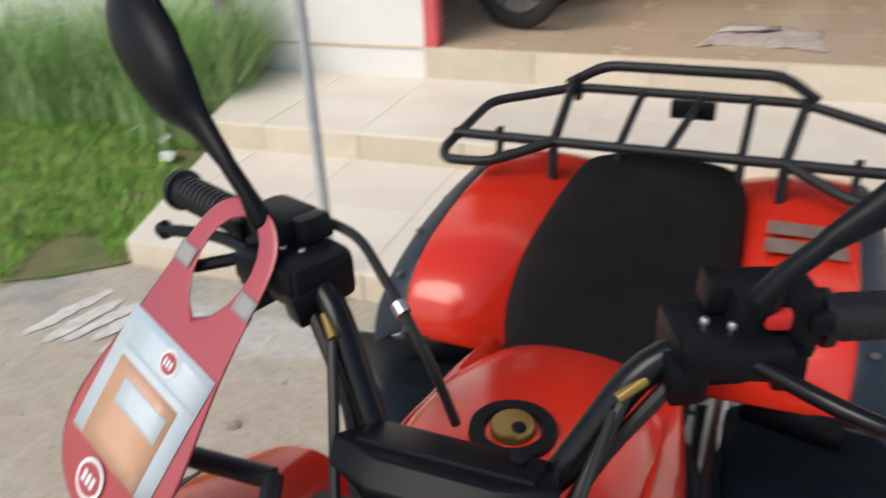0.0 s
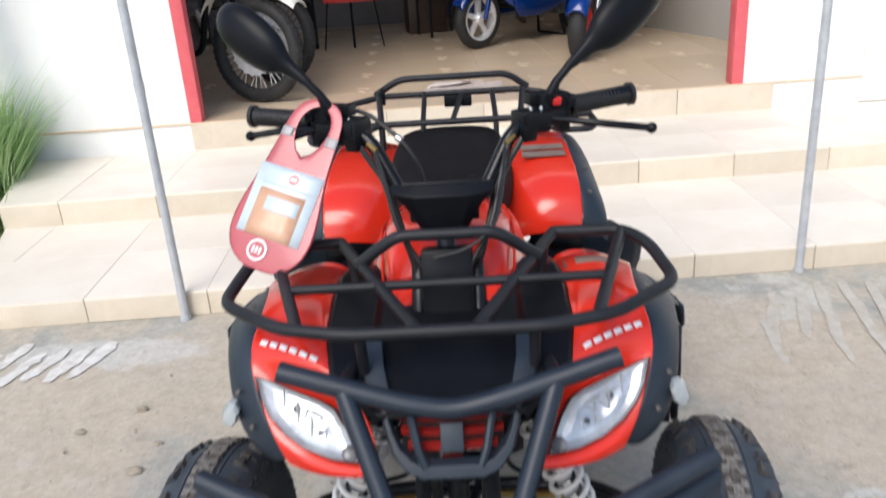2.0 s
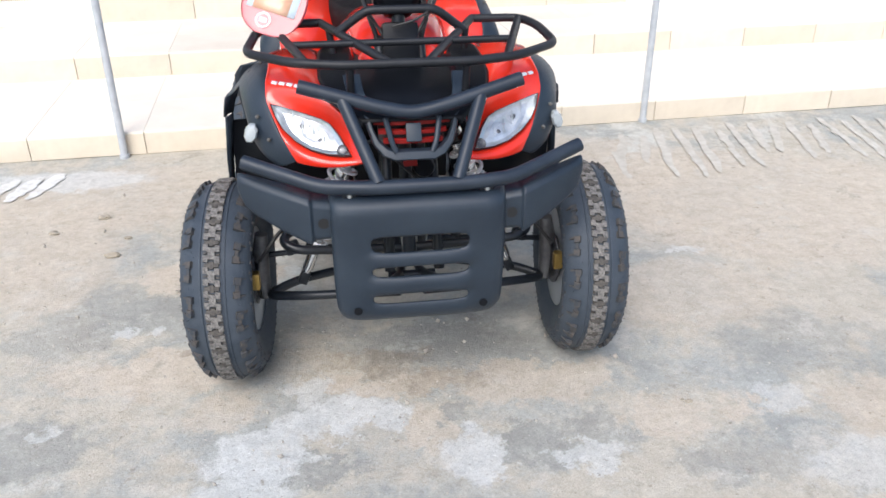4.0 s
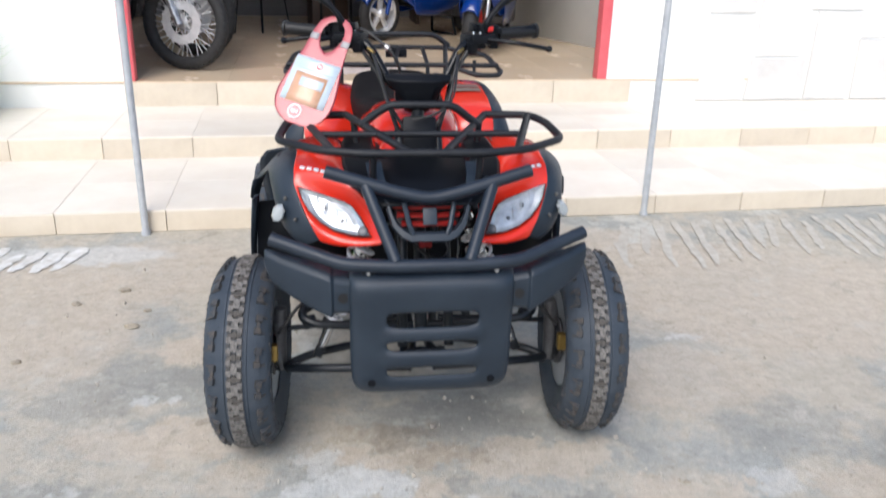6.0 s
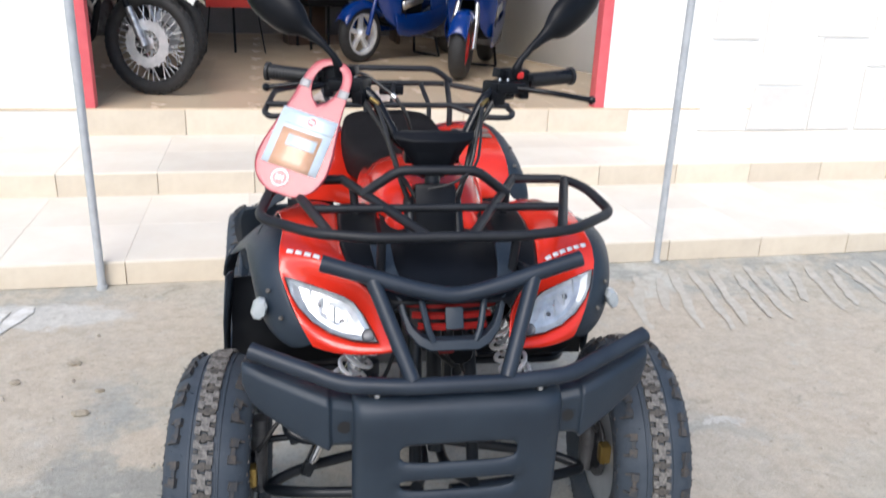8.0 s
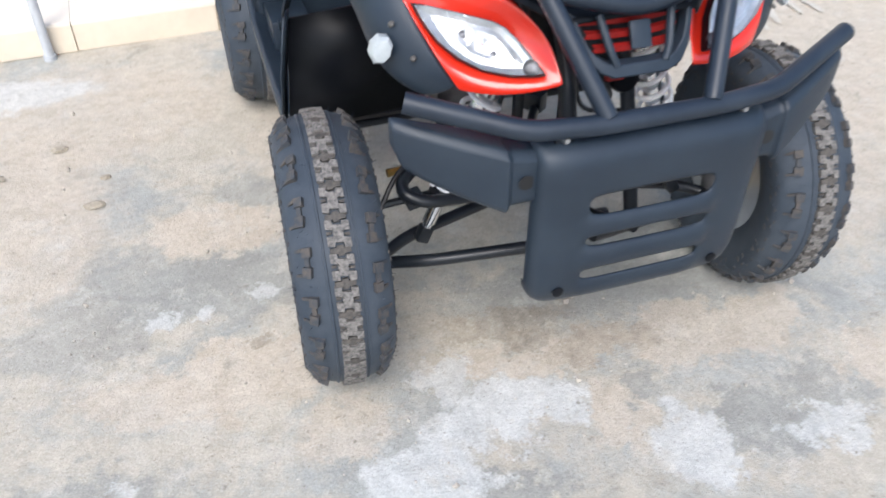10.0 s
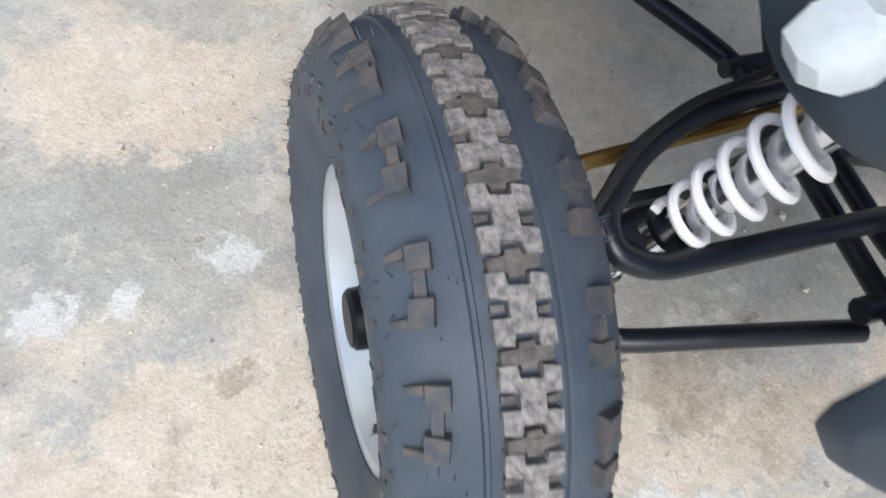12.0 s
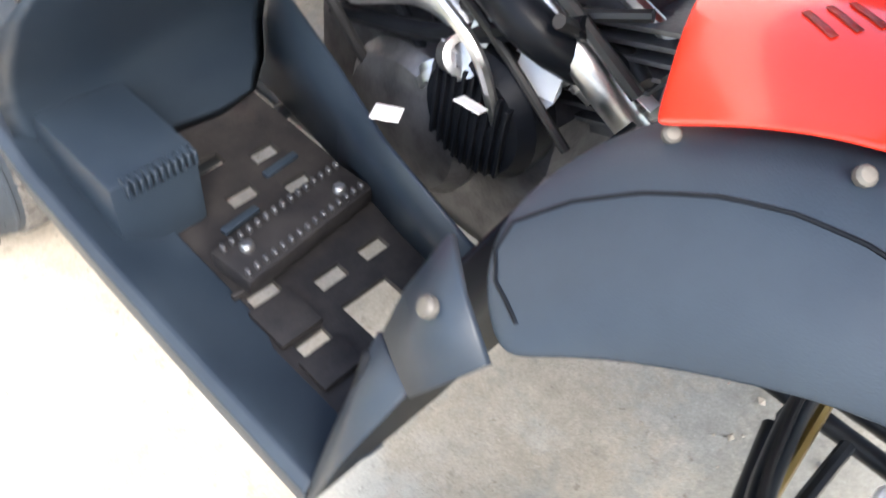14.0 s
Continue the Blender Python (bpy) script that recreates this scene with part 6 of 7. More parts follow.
# stone slabs on the right wall
slabs = thing("stone_cladding", "pale grey stone slabs fixed to the white wall", "cladding", kind="structure", at=B)
for x0, x1, z0, z1 in ((2.70, 3.08, 0.235, 0.87), (3.10, 3.58, 0.235, 0.555), (3.12, 3.52, 0.565, 1.17), (2.72, 3.09, 0.88, 1.55), (3.60, 3.98, 0.235, 0.90), (3.54, 3.98, 0.91, 1.50), (3.12, 3.52, 1.18, 1.70), (4.0, 4.45, 0.235, 0.7), (4.0, 4.4, 0.71, 1.35), (4.46, 4.95, 0.235, 0.95)):
    j = lambda: rnd.uniform(-0.012, 0.012)
    part("slab", prism([(x0 + 0.006 + j(), z0 + 0.004), (x1 - 0.006 + j(), z0 + 0.004), (x1 - 0.006 + j(), z1 - 0.006 + j()), (x0 + 0.006 + j(), z1 - 0.006 + j())], "y", 0.014, (0, Y3 - 0.004, 0), bev=0.003), STONE, slabs)

# pipe posts at the lowest step
for x, y in ((-1.034, 1.772), (1.486, 1.795)):
    pole = thing("pipe_post", "thin galvanised pipe post standing before the steps", "post", group="posts before the steps", at=B)
    part("pipe", tube([(x, y, -0.05), (x, y, 3.4)], 0.0165, 14), GALV, pole)
    part("pipe_joint", tube([(x, y, 0.92), (x, y, 0.955)], 0.0185, 14), GALV, pole)
    part("base_collar", tube([(x, y, -0.01), (x, y, 0.012)], 0.022, 14), GALV, pole)


# ---- motorcycles in the shop ----
def spoked_wheel(parent, name, c, r, tyre_r, spokes, tyre_mat=MOTO_RUBBER, rim_mat=CHROME):
    w = part(name, lathe([(r - tyre_r * 1.55, -0.014), (r - tyre_r * 1.9, -0.010), (r - tyre_r * 1.9, 0.010), (r - tyre_r * 1.55, 0.014)], 40, "x", closed=True), rim_mat, parent, "steel rim with wire spokes")
    w.location = c
    prof = [(r - tyre_r + tyre_r * math.cos(a), tyre_r * 0.95 * math.sin(a)) for a in (2 * math.pi * k / 14 for k in range(14))]
    part("tyre", lathe(prof, 48, "x", closed=True), tyre_mat, w, "black tyre")
    bm = bmesh.new()
    for i in range(44):
        for sgn in (-1, 0, 1):
            block(bm, (i + 0.5 * (sgn == 0)) * 2 * math.pi / 44, sgn * tyre_r * 0.55, r - (0.010 if sgn else 0.002), tyre_r * 0.5, 0.022, 0.006, sgn * 0.6)
    part("tread_pattern", bm, tyre_mat, w, smooth=0)["kind"] = "stuff"
    part("hub", lathe([(0.03, -0.05), (0.045, -0.045), (0.032, -0.03), (0.032, 0.03), (0.045, 0.045), (0.03, 0.05)], 20, "x"), ALLOY, w)
    bm = bmesh.new()
    for k in range(spokes):
        a = 2 * math.pi * k / spokes
        sg = 1 if k % 2 else -1
        o = (0.35 if (k // 2) % 2 else -0.35)
        p, q = (sg * 0.042, 0.042 * math.cos(a + o * 2), 0.042 * math.sin(a + o * 2)), (0, (r - tyre_r * 1.85) * math.cos(a), (r - tyre_r * 1.85) * math.sin(a))
        tube([p, q], 0.0036, 5, bm=bm)
    part("spoke_set", bm, CHROME, w, "thin steel spokes")["kind"] = "stuff"
    disc = lathe([(0.088, 0.052), (0.152, 0.052), (0.152, 0.056), (0.088, 0.056)], 36, "x", closed=True)
    for k in range(18):
        a = 2 * math.pi * k / 18
        box((0.054, 0.152 * math.cos(a), 0.152 * math.sin(a)), (0.004, 0.018, 0.018), 0, (math.degrees(a), 0, 0), bm=disc)
    part("brake_disc", mirrored(disc, -1), CHROME, w, "wavy steel brake disc")
    return w


def dirt_bike(at, body_mat, accent, label, low=False):
    """A trail motorcycle; its front wheel stands at the origin and looks along -y."""
    bike = thing("motorcycle", label, "motorcycle", group="motorcycles in the shop", at=at)
    spoked_wheel(bike, "front_wheel", (0, 0, 0.335), 0.335, 0.045, 36)
    spoked_wheel(bike, "rear_wheel", (0, 1.36, 0.31), 0.31, 0.055, 36)
    for s in (-1, 1):
        fk = part("fork_leg", tube([(s * 0.085, 0, 0.32), (s * 0.085, 0.10, 0.56)], 0.026, 12), ALLOY if s < 0 else BLACK_SMOOTH, bike)
        part("fork_tube", tube([(s * 0.085, 0.10, 0.55), (s * 0.085, 0.30, 1.02)], 0.020, 12), BLACK_SMOOTH, fk)
        part("handle_side", tube([(0, 0.27, 1.08), (s * 0.16, 0.25, 1.13), (s * 0.38, 0.33, 1.14)], 0.012, 10, 0.05), BLACK_SMOOTH, bike)
        part("grip", tube([(s * 0.28, 0.293, 1.137), (s * 0.40, 0.337, 1.14)], 0.018, 12), RUBBER, bike)
        part("lever", tube([(s * 0.20, 0.20, 1.12), (s * 0.38, 0.25, 1.11)], 0.006, 8), STEEL, bike)
        ind = part("indicator", tube([(s * 0.09, 0.14, 0.84), (s * 0.16, 0.13, 0.84)], 0.008, 8), BLACK_SMOOTH, bike)
        part("amber_lens", lathe([(0.0001, -0.022), (0.022, -0.016), (0.026, 0), (0.018, 0.014), (0.0001, 0.016)], 16, "y", (s * 0.17, 0.12, 0.84)), ORANGE, ind, "amber indicator lens")
        part("shroud", mirrored(loft([[(0.10, 0.30, 0.98), (0.14, 0.42, 1.02), (0.12, 0.70, 0.94)], [(0.17, 0.30, 0.86), (0.20, 0.45, 0.88), (0.14, 0.72, 0.84)], [(0.14, 0.36, 0.66), (0.16, 0.48, 0.70), (0.12, 0.66, 0.74)]]), s), accent, bike, "coloured radiator shroud", solid=0.006, sub=1)
        part("side_panel", mirrored(loft([[(0.12, 0.86, 0.86), (0.13, 1.20, 0.88)], [(0.15, 0.88, 0.70), (0.13, 1.18, 0.78)]]), s), body_mat, bike, solid=0.006)
        part("swing_arm", mirrored(tube([(0.08, 0.85, 0.38), (0.10, 1.36, 0.31)], 0.02, 10), s), BLACK_SMOOTH, bike)
    if low:
        fd = [[(x, 0.395 * math.cos(a), 0.335 + 0.395 * math.sin(a) - abs(x) * 0.5) for x in (-0.06, -0.03, 0, 0.03, 0.06)] for a in (math.radians(140 - 9 * k) for k in range(10))]
        part("front_fender", loft(fd), accent, bike, "low front fender over the tyre", solid=0.005, sub=1, smooth=60)
    else:
        fd = [[(-0.085, y, z - 0.045), (-0.07, y, z), (0, y, z + 0.014), (0.07, y, z), (0.085, y, z - 0.045)] for y, z in ((-0.36, 0.625), (-0.34, 0.650), (-0.26, 0.695), (-0.14, 0.752), (0.0, 0.80), (0.12, 0.835), (0.16, 0.85))]
        part("front_fender", loft(fd), body_mat, bike, "long high front fender", solid=0.005, sub=1, smooth=60)
        part("fender_flap", loft([[(-0.05, y, z), (0, y, z + 0.01), (0.05, y, z)] for y, z in ((0.22, 0.80), (0.30, 0.70), (0.38, 0.58), (0.40, 0.55))]), body_mat, bike, solid=0.006, sub=1)
    hm = loft([[(-0.05, 0.10, 1.10), (0.05, 0.10, 1.10)], [(-0.10, 0.06, 1.02), (0.10, 0.06, 1.02)], [(-0.11, 0.03, 0.90), (0.11, 0.03, 0.90)], [(-0.06, 0.04, 0.82), (0.06, 0.04, 0.82)]])
    mask = part("headlight_mask", hm, body_mat, bike, "headlight mask", solid=0.012, sub=1, smooth=60)
    part("headlight", lathe([(0.0001, -0.018), (0.045, -0.012), (0.062, 0.0), (0.05, 0.03)], 24, "y", (0, 0.035, 0.945)), REFLECTOR, mask)
    tk = []
    for y, z, w in ((0.30, 0.98, 0.08), (0.42, 1.06, 0.13), (0.60, 1.05, 0.14), (0.76, 0.97, 0.10)):
        tk.append([(-w, y, z - 0.18), (-w * 1.05, y, z - 0.06), (-w * 0.5, y, z), (w * 0.5, y, z), (w * 1.05, y, z - 0.06), (w, y, z - 0.18)])
    part("tank", loft(tk), accent, bike, solid=0.006, sub=1, smooth=60)
    st = []
    for y, z, w in ((0.70, 0.96, 0.08), (0.85, 0.93, 0.11), (1.1, 0.95, 0.11), (1.42, 0.98, 0.09)):
        st.append([(-w, y, z - 0.07), (-w * 0.9, y, z), (w * 0.9, y, z), (w, y, z - 0.07)])
    part("seat", loft(st), VINYL, bike, "black seat", solid=0.01, sub=1, smooth=60)
    part("rear_fender", loft([[(-0.08, y, z - 0.02), (0, y, z + 0.01), (0.08, y, z - 0.02)] for y, z in ((1.25, 0.92), (1.5, 0.94), (1.75, 0.88))]), body_mat, bike, solid=0.005)
    eng = part("engine", box((0, 0.70, 0.42), (0.22, 0.36, 0.26), 0.03), GREY_METAL, bike, "grey engine block")
    part("cylinder", box((0, 0.58, 0.66), (0.15, 0.15, 0.22), 0.015, (-12, 0, 0)), GREY_METAL, eng)
    part("frame_tube", tube([(0, 0.28, 0.98), (0, 0.44, 0.32), (0, 0.85, 0.28), (0, 1.0, 0.85)], 0.022, 10, 0.08), BLACK_SMOOTH, bike)
    part("side_stand", tube([(-0.10, 0.85, 0.32), (-0.26, 0.80, 0.01)], 0.012, 8), BLACK_SMOOTH, bike)
    part("exhaust", tube([(0.06, 0.50, 0.60), (0.14, 0.48, 0.40), (0.16, 0.80, 0.45), (0.16, 1.3, 0.72)], 0.022, 10, 0.08), STEEL, bike)
    return bike


def cast_wheel(parent, name, c, r, tyre_r, rim_mat, spokes=5):
    w = part(name, lathe([(r - tyre_r * 1.45, -0.040), (r - tyre_r * 1.9, -0.036), (r - tyre_r * 2.0, -0.020), (r - tyre_r * 2.0, 0.020), (r - tyre_r * 1.9, 0.036), (r - tyre_r * 1.45, 0.040)], 36, "x", closed=True), rim_mat, parent, "cast rim")
    w.location = c
    part("tyre", lathe([(r - tyre_r + tyre_r * math.cos(a), tyre_r * math.sin(a)) for a in (2 * math.pi * k / 14 for k in range(14))], 44, "x", closed=True), MOTO_RUBBER, w, "black tyre")
    part("hub", lathe([(0.028, -0.045), (0.04, -0.03), (0.04, 0.03), (0.028, 0.045)], 18, "x"), rim_mat, w)
    for k in range(spokes):
        a = 2 * math.pi * k / spokes
        bm = box((0, 0, (0.035 + r - tyre_r * 1.75) / 2), (0.034, 0.042, r - tyre_r * 1.75 - 0.03), 0.008)
        part("spoke", moved(bm, Matrix.Rotation(a, 4, "X")), rim_mat, w)
    return w


def scooter(at, label, tall, red_wheel):
    """A step-through scooter; its front wheel stands at the origin and looks along -y."""
    sc = thing("scooter", label, "scooter", group="scooters in the shop", at=at)
    r = 0.235
    cast_wheel(sc, "front_wheel", (0, 0, r), r, 0.046 if not red_wheel else 0.062, RED_SWITCH if red_wheel else CHROME)
    cast_wheel(sc, "rear_wheel", (0, 1.25, r), r, 0.065, RIM)
    for s in (-1, 1):
        part("fork_leg", tube([(s * 0.085, 0.0, r), (s * 0.085, 0.05, 0.42), (s * 0.06, 0.14, 0.62)], 0.019, 12, 0.04), STEEL if red_wheel else BLUE, sc)
        part("grip", tube([(s * 0.20, 0.30, 1.02), (s * 0.36, 0.33, 1.02)], 0.018, 12), RUBBER, sc)
        part("lever", tube([(s * 0.18, 0.24, 1.01), (s * 0.35, 0.26, 1.0)], 0.006, 8), STEEL, sc)
        stem = part("mirror_stem", tube([(s * 0.18, 0.28, 1.04), (s * 0.22, 0.26, 1.14), (s * 0.30, 0.26, 1.19)], 0.006, 8, 0.03), BLACK_SMOOTH, sc)
        mr = loft([[(s * (0.34 + 0.058 * k * math.cos(t)), 0.25 - d, 1.21 + 0.040 * k * math.sin(t)) for t in (2 * math.pi * j / 14 for j in range(14))] for k, d in ((0.05, 0.03), (0.7, 0.024), (1.0, 0.006), (1.0, 0.0))], ring=True, cap=True)
        part("mirror", mr, BLACK_SMOOTH, stem, "black mirror shell", smooth=60)
        part("leg_panel", mirrored(loft([[(0.02, 0.06, 0.80), (0.10, 0.10, 0.82), (0.17, 0.24, 0.80)], [(0.03, 0.04, 0.66), (0.15, 0.10, 0.66), (0.22, 0.27, 0.64)], [(0.06, 0.10, 0.50), (0.15, 0.16, 0.48), (0.20, 0.30, 0.42)], [(0.10, 0.20, 0.34), (0.15, 0.24, 0.30), (0.17, 0.34, 0.26)]]), s), BLUE, sc, "blue leg shield panel", solid=0.008, sub=1, smooth=60)
        part("side_fairing", mirrored(loft([[(0.10, 0.72, 0.62), (0.15, 0.95, 0.68), (0.13, 1.40, 0.74)], [(0.17, 0.70, 0.46), (0.19, 0.95, 0.50), (0.14, 1.42, 0.64)], [(0.15, 0.72, 0.30), (0.16, 0.90, 0.32), (0.12, 1.30, 0.52)]]), s), BLUE, sc, "blue rear side fairing", solid=0.008, sub=1, smooth=60)
        part("silver_trim", mirrored(loft([[(0.185, 0.30, 0.50), (0.195, 0.55, 0.56)], [(0.19, 0.32, 0.44), (0.20, 0.56, 0.50)]]), s), STEEL, sc, solid=0.006)
    part("handlebar_cover", loft([[(-0.22, 0.24, 0.98), (-0.10, 0.18, 0.96), (0.10, 0.18, 0.96), (0.22, 0.24, 0.98)], [(-0.24, 0.28, 1.05), (-0.10, 0.24, 1.10), (0.10, 0.24, 1.10), (0.24, 0.28, 1.05)], [(-0.22, 0.34, 1.03), (-0.08, 0.34, 1.06), (0.08, 0.34, 1.06), (0.22, 0.34, 1.03)]]), BLUE if not red_wheel else BLACK_SMOOTH, sc, "handlebar cover", solid=0.008, sub=1, smooth=60)
    nose = part("nose_panel", loft([[(-0.10, 0.10, 0.98), (0, 0.06, 1.0), (0.10, 0.10, 0.98)], [(-0.17, 0.12, 0.86), (0, 0.03, 0.88), (0.17, 0.12, 0.86)], [(-0.18, 0.10, 0.72), (0, -0.03, 0.72), (0.18, 0.10, 0.72)], [(-0.12, 0.10, 0.58), (0, 0.0, 0.56), (0.12, 0.10, 0.58)]]), BLUE, sc, "glossy blue nose panel", solid=0.008, sub=1, smooth=60)
    for s in (-1, 1):
        if red_wheel:
            part("round_headlight", lathe([(0.0001, -0.006), (0.024, -0.005), (0.036, 0.0), (0.040, 0.004), (0.040, 0.02)], 22, "y", (s * 0.046, 0.030, 0.830)), CHROME, nose, "round headlight")
            part("headlight_ring", lathe([(0.038, -0.004), (0.043, -0.002), (0.045, 0.02), (0.040, 0.02)], 22, "y", (s * 0.046, 0.030, 0.830), closed=True), STEEL, nose)
            part("headlight_wing", mirrored(loft([[(0.080, 0.048, 0.800), (0.084, 0.050, 0.862)], [(0.125, 0.082, 0.845), (0.120, 0.082, 0.885)]]), s), CHROME, nose, "bright outer headlight wing", solid=0.006)
        else:
            part("slanted_headlight", mirrored(loft([[(0.02, -0.028, 0.735), (0.03, -0.020, 0.80)], [(0.09, 0.015, 0.78), (0.09, 0.030, 0.85)], [(0.165, 0.082, 0.85), (0.155, 0.092, 0.89)]]), s), CHROME, nose, "slanted headlight", solid=0.006)
    part("front_fender", loft([[(-0.075, y, z - 0.05), (-0.06, y, z), (0, y, z + 0.02), (0.06, y, z), (0.075, y, z - 0.05)] for y, z in ((-0.24, 0.34), (-0.18, 0.44), (-0.05, 0.50), (0.10, 0.50), (0.22, 0.43), (0.27, 0.34))]), BLUE, sc, "blue front fender", solid=0.006, sub=1, smooth=60)
    for s in (-1, 1):
        part("side_skirt", mirrored(loft([[(0.175, 0.20, 0.44), (0.180, 0.42, 0.40), (0.185, 0.66, 0.42), (0.175, 0.98, 0.52)], [(0.200, 0.22, 0.34), (0.205, 0.42, 0.31), (0.205, 0.66, 0.32), (0.185, 1.0, 0.42)], [(0.165, 0.26, 0.22), (0.170, 0.42, 0.20), (0.170, 0.66, 0.21), (0.150, 0.95, 0.28)]]), s), BLUE, sc, "blue lower side skirt", solid=0.008, sub=1, smooth=60)
        part("leg_shield", mirrored(loft([[(0.0, 0.30, 0.92), (0.15, 0.28, 0.86)], [(0.0, 0.36, 0.62), (0.19, 0.33, 0.60)], [(0.0, 0.40, 0.36), (0.19, 0.36, 0.36)]]), s), BLACK_SMOOTH, sc, "black inner leg shield", solid=0.008)
    part("floor_board", box((0, 0.52, 0.31), (0.30, 0.42, 0.06), 0.015), BLACK_SMOOTH, sc)
    part("tunnel", box((0, 0.50, 0.40), (0.14, 0.44, 0.16), 0.03), BLACK_SMOOTH, sc)
    st = []
    for y, z, w in ((0.60, 0.74, 0.12), (0.76, 0.83, 0.18), (1.02, 0.86, 0.19), (1.10, 0.95, 0.18), (1.45, 0.97, 0.14)):
        st.append([(-w, y, z - 0.16), (-w * 0.92, y, z - 0.02), (-w * 0.6, y, z), (w * 0.6, y, z), (w * 0.92, y, z - 0.02), (w, y, z - 0.16)])
    part("seat", loft(st), VINYL, sc, "long black seat", solid=0.01, sub=1, smooth=60)
    part("tail", box((0, 1.45, 0.74), (0.18, 0.20, 0.12), 0.03), BLUE, sc)
    part("engine", box((0.04, 1.0, 0.28), (0.20, 0.34, 0.20), 0.03), GREY_METAL, sc)
    part("centre_stand", tube([(-0.12, 0.85, 0.20), (-0.15, 0.90, 0.01), (0.15, 0.90, 0.01), (0.12, 0.85, 0.20)], 0.012, 8, 0.02), BLACK_SMOOTH, sc)
    part("hand_guard", box((0.0, 0.20, 1.13), (0.16, 0.02, 0.09), 0.01, (-25, 0, 0)), BLACK_SMOOTH, sc) if red_wheel else None
    return sc


RED_BODY = material("red_and_white_bodywork", (0.78, 0.77, 0.76), 0.3, second=(0.60, 0.03, 0.04), scale=4.5, coat=0.4)
dirt_bike(B @ pose(-1.07, 4.20, H3, 0, 3, 66), WHITE_BODY, RED_BODY, "white and red trail motorcycle with wire spoked wheels")
dirt_bike(B @ pose(-1.05, 4.90, H3, 0, 3, 62), RED_BODY, BLACK_SMOOTH, "red and white motorcycle with a low black front fender", low=True)
scooter(B @ pose(0.52, 6.00, H3, 0, 3, -50) @ Matrix.Scale(1.1, 4), "blue scooter with a silver cast front wheel", False, False)
scooter(B @ pose(1.22, 4.95, H3, 0, 3, -24) @ Matrix.Scale(1.1, 4), "blue scooter with twin round headlights and a red front wheel", True, True)


def price_tag(at):
    t = thing("price_tag", "red card tag with a white panel hanging from a scooter handlebar", "tag", group="scooter tags", at=at)
    out = [(-0.05, 0.10), (-0.02, 0.13), (0.02, 0.13), (0.05, 0.10), (0.075, -0.06), (0.06, -0.12), (0, -0.14), (-0.06, -0.12), (-0.075, -0.06)]
    part("card", prism(out, "y", 0.003), TAG_RED, t)
    part("panel", box((0, -0.002, -0.02), (0.10, 0.003, 0.09), 0.0), TAG_PALE, t, "pale printed panel")
    return t


price_tag(B @ pose(0.90, 5.86, H3 + 0.93, 8, 0, -20))
price_tag(B @ pose(1.16, 5.05, H3 + 0.98, 8, 6, -10))


def banner(at, label, w, h, leg):
    b = thing("banner_stand", label, "banner", group="banners in the shop", at=at)
    part("panel", box((0, 0, leg + h / 2), (w, 0.012, h), 0.002), BANNER, b, "red printed panel")
    bm = bmesh.new()
    for x0, z0, sx, sz in ((-0.05, 0.62, 0.30, 0.09), (0.0, 0.70, 0.20, 0.08), (0.04, 0.56, 0.30, 0.06)):
        box((x0 * w, -0.008, leg + h * z0), (sx * w * 2, 0.003, sz), 0.001, bm=bm)
    part("picture", bm, BANNER_GREY, b, "grey printed vehicle picture")
    for k in range(5):
        part("text_bar", box((0, -0.008, leg + h * (0.30 - 0.05 * k)), (w * (0.7 - 0.06 * (k % 3)), 0.003, 0.018)), RED_SWITCH, b)
    for s in (-1, 1):
        part("leg", tube([(s * w * 0.42, 0.01, leg + 0.05), (s * w * 0.55, -0.10, 0.01)], 0.007, 8), BLACK_SMOOTH, b)
    part("pole", tube([(0, 0.02, 0.0), (0, 0.02, leg + h)], 0.012, 8), BLACK_SMOOTH, b)
    return b


banner(B @ pose(-0.60, 6.6, H3, 0, 0, 4), "red printed banner on a thin stand", 0.50, 1.50, 0.42)
# added upright standing for the dark gap between motorcycle and banner
col = thing("dark_gap_upright", "dark upright added for the dark gap beside the banner", "column", at=B)
part("column", box((-1.00, 6.75, 1.85), (0.09, 0.09, 2.9), 0.006), BLACK_SMOOTH, col)
desk = thing("desk", "dark wooden desk at the back of the shop", "desk", at=B @ pose(0.55, 7.9, H3))
part("top", box((0, 0, 0.74), (1.3, 0.6, 0.04), 0.006), DARK_WOOD, desk)
for x in (-0.6, 0.6):
    part("side", box((x, 0, 0.36), (0.04, 0.55, 0.72), 0.004), DARK_WOOD, desk)
chair = thing("office_chair", "dark chair with a high back near the desk", "chair", at=B @ pose(0.25, 7.2, H3, 0, 0, 20))
part("seat", box((0, 0, 0.46), (0.46, 0.46, 0.08), 0.03), VINYL, chair)
part("backrest", box((0, 0.22, 0.80), (0.44, 0.08, 0.60), 0.03, (-8, 0, 0)), VINYL, chair)
for x in (-0.18, 0.18):
    for y in (-0.18, 0.18):
        part("leg", tube([(x, y, 0.0), (x, y, 0.44)], 0.014, 8), BLACK_SMOOTH, chair)
crate = thing("red_crate", "red and brown cartons stacked at the back", "carton", at=B @ pose(0.10, 7.55, H3, 0, 0, 8))
part("carton", box((0, 0, 0.20), (0.40, 0.36, 0.40), 0.006), DARK_WOOD, crate)

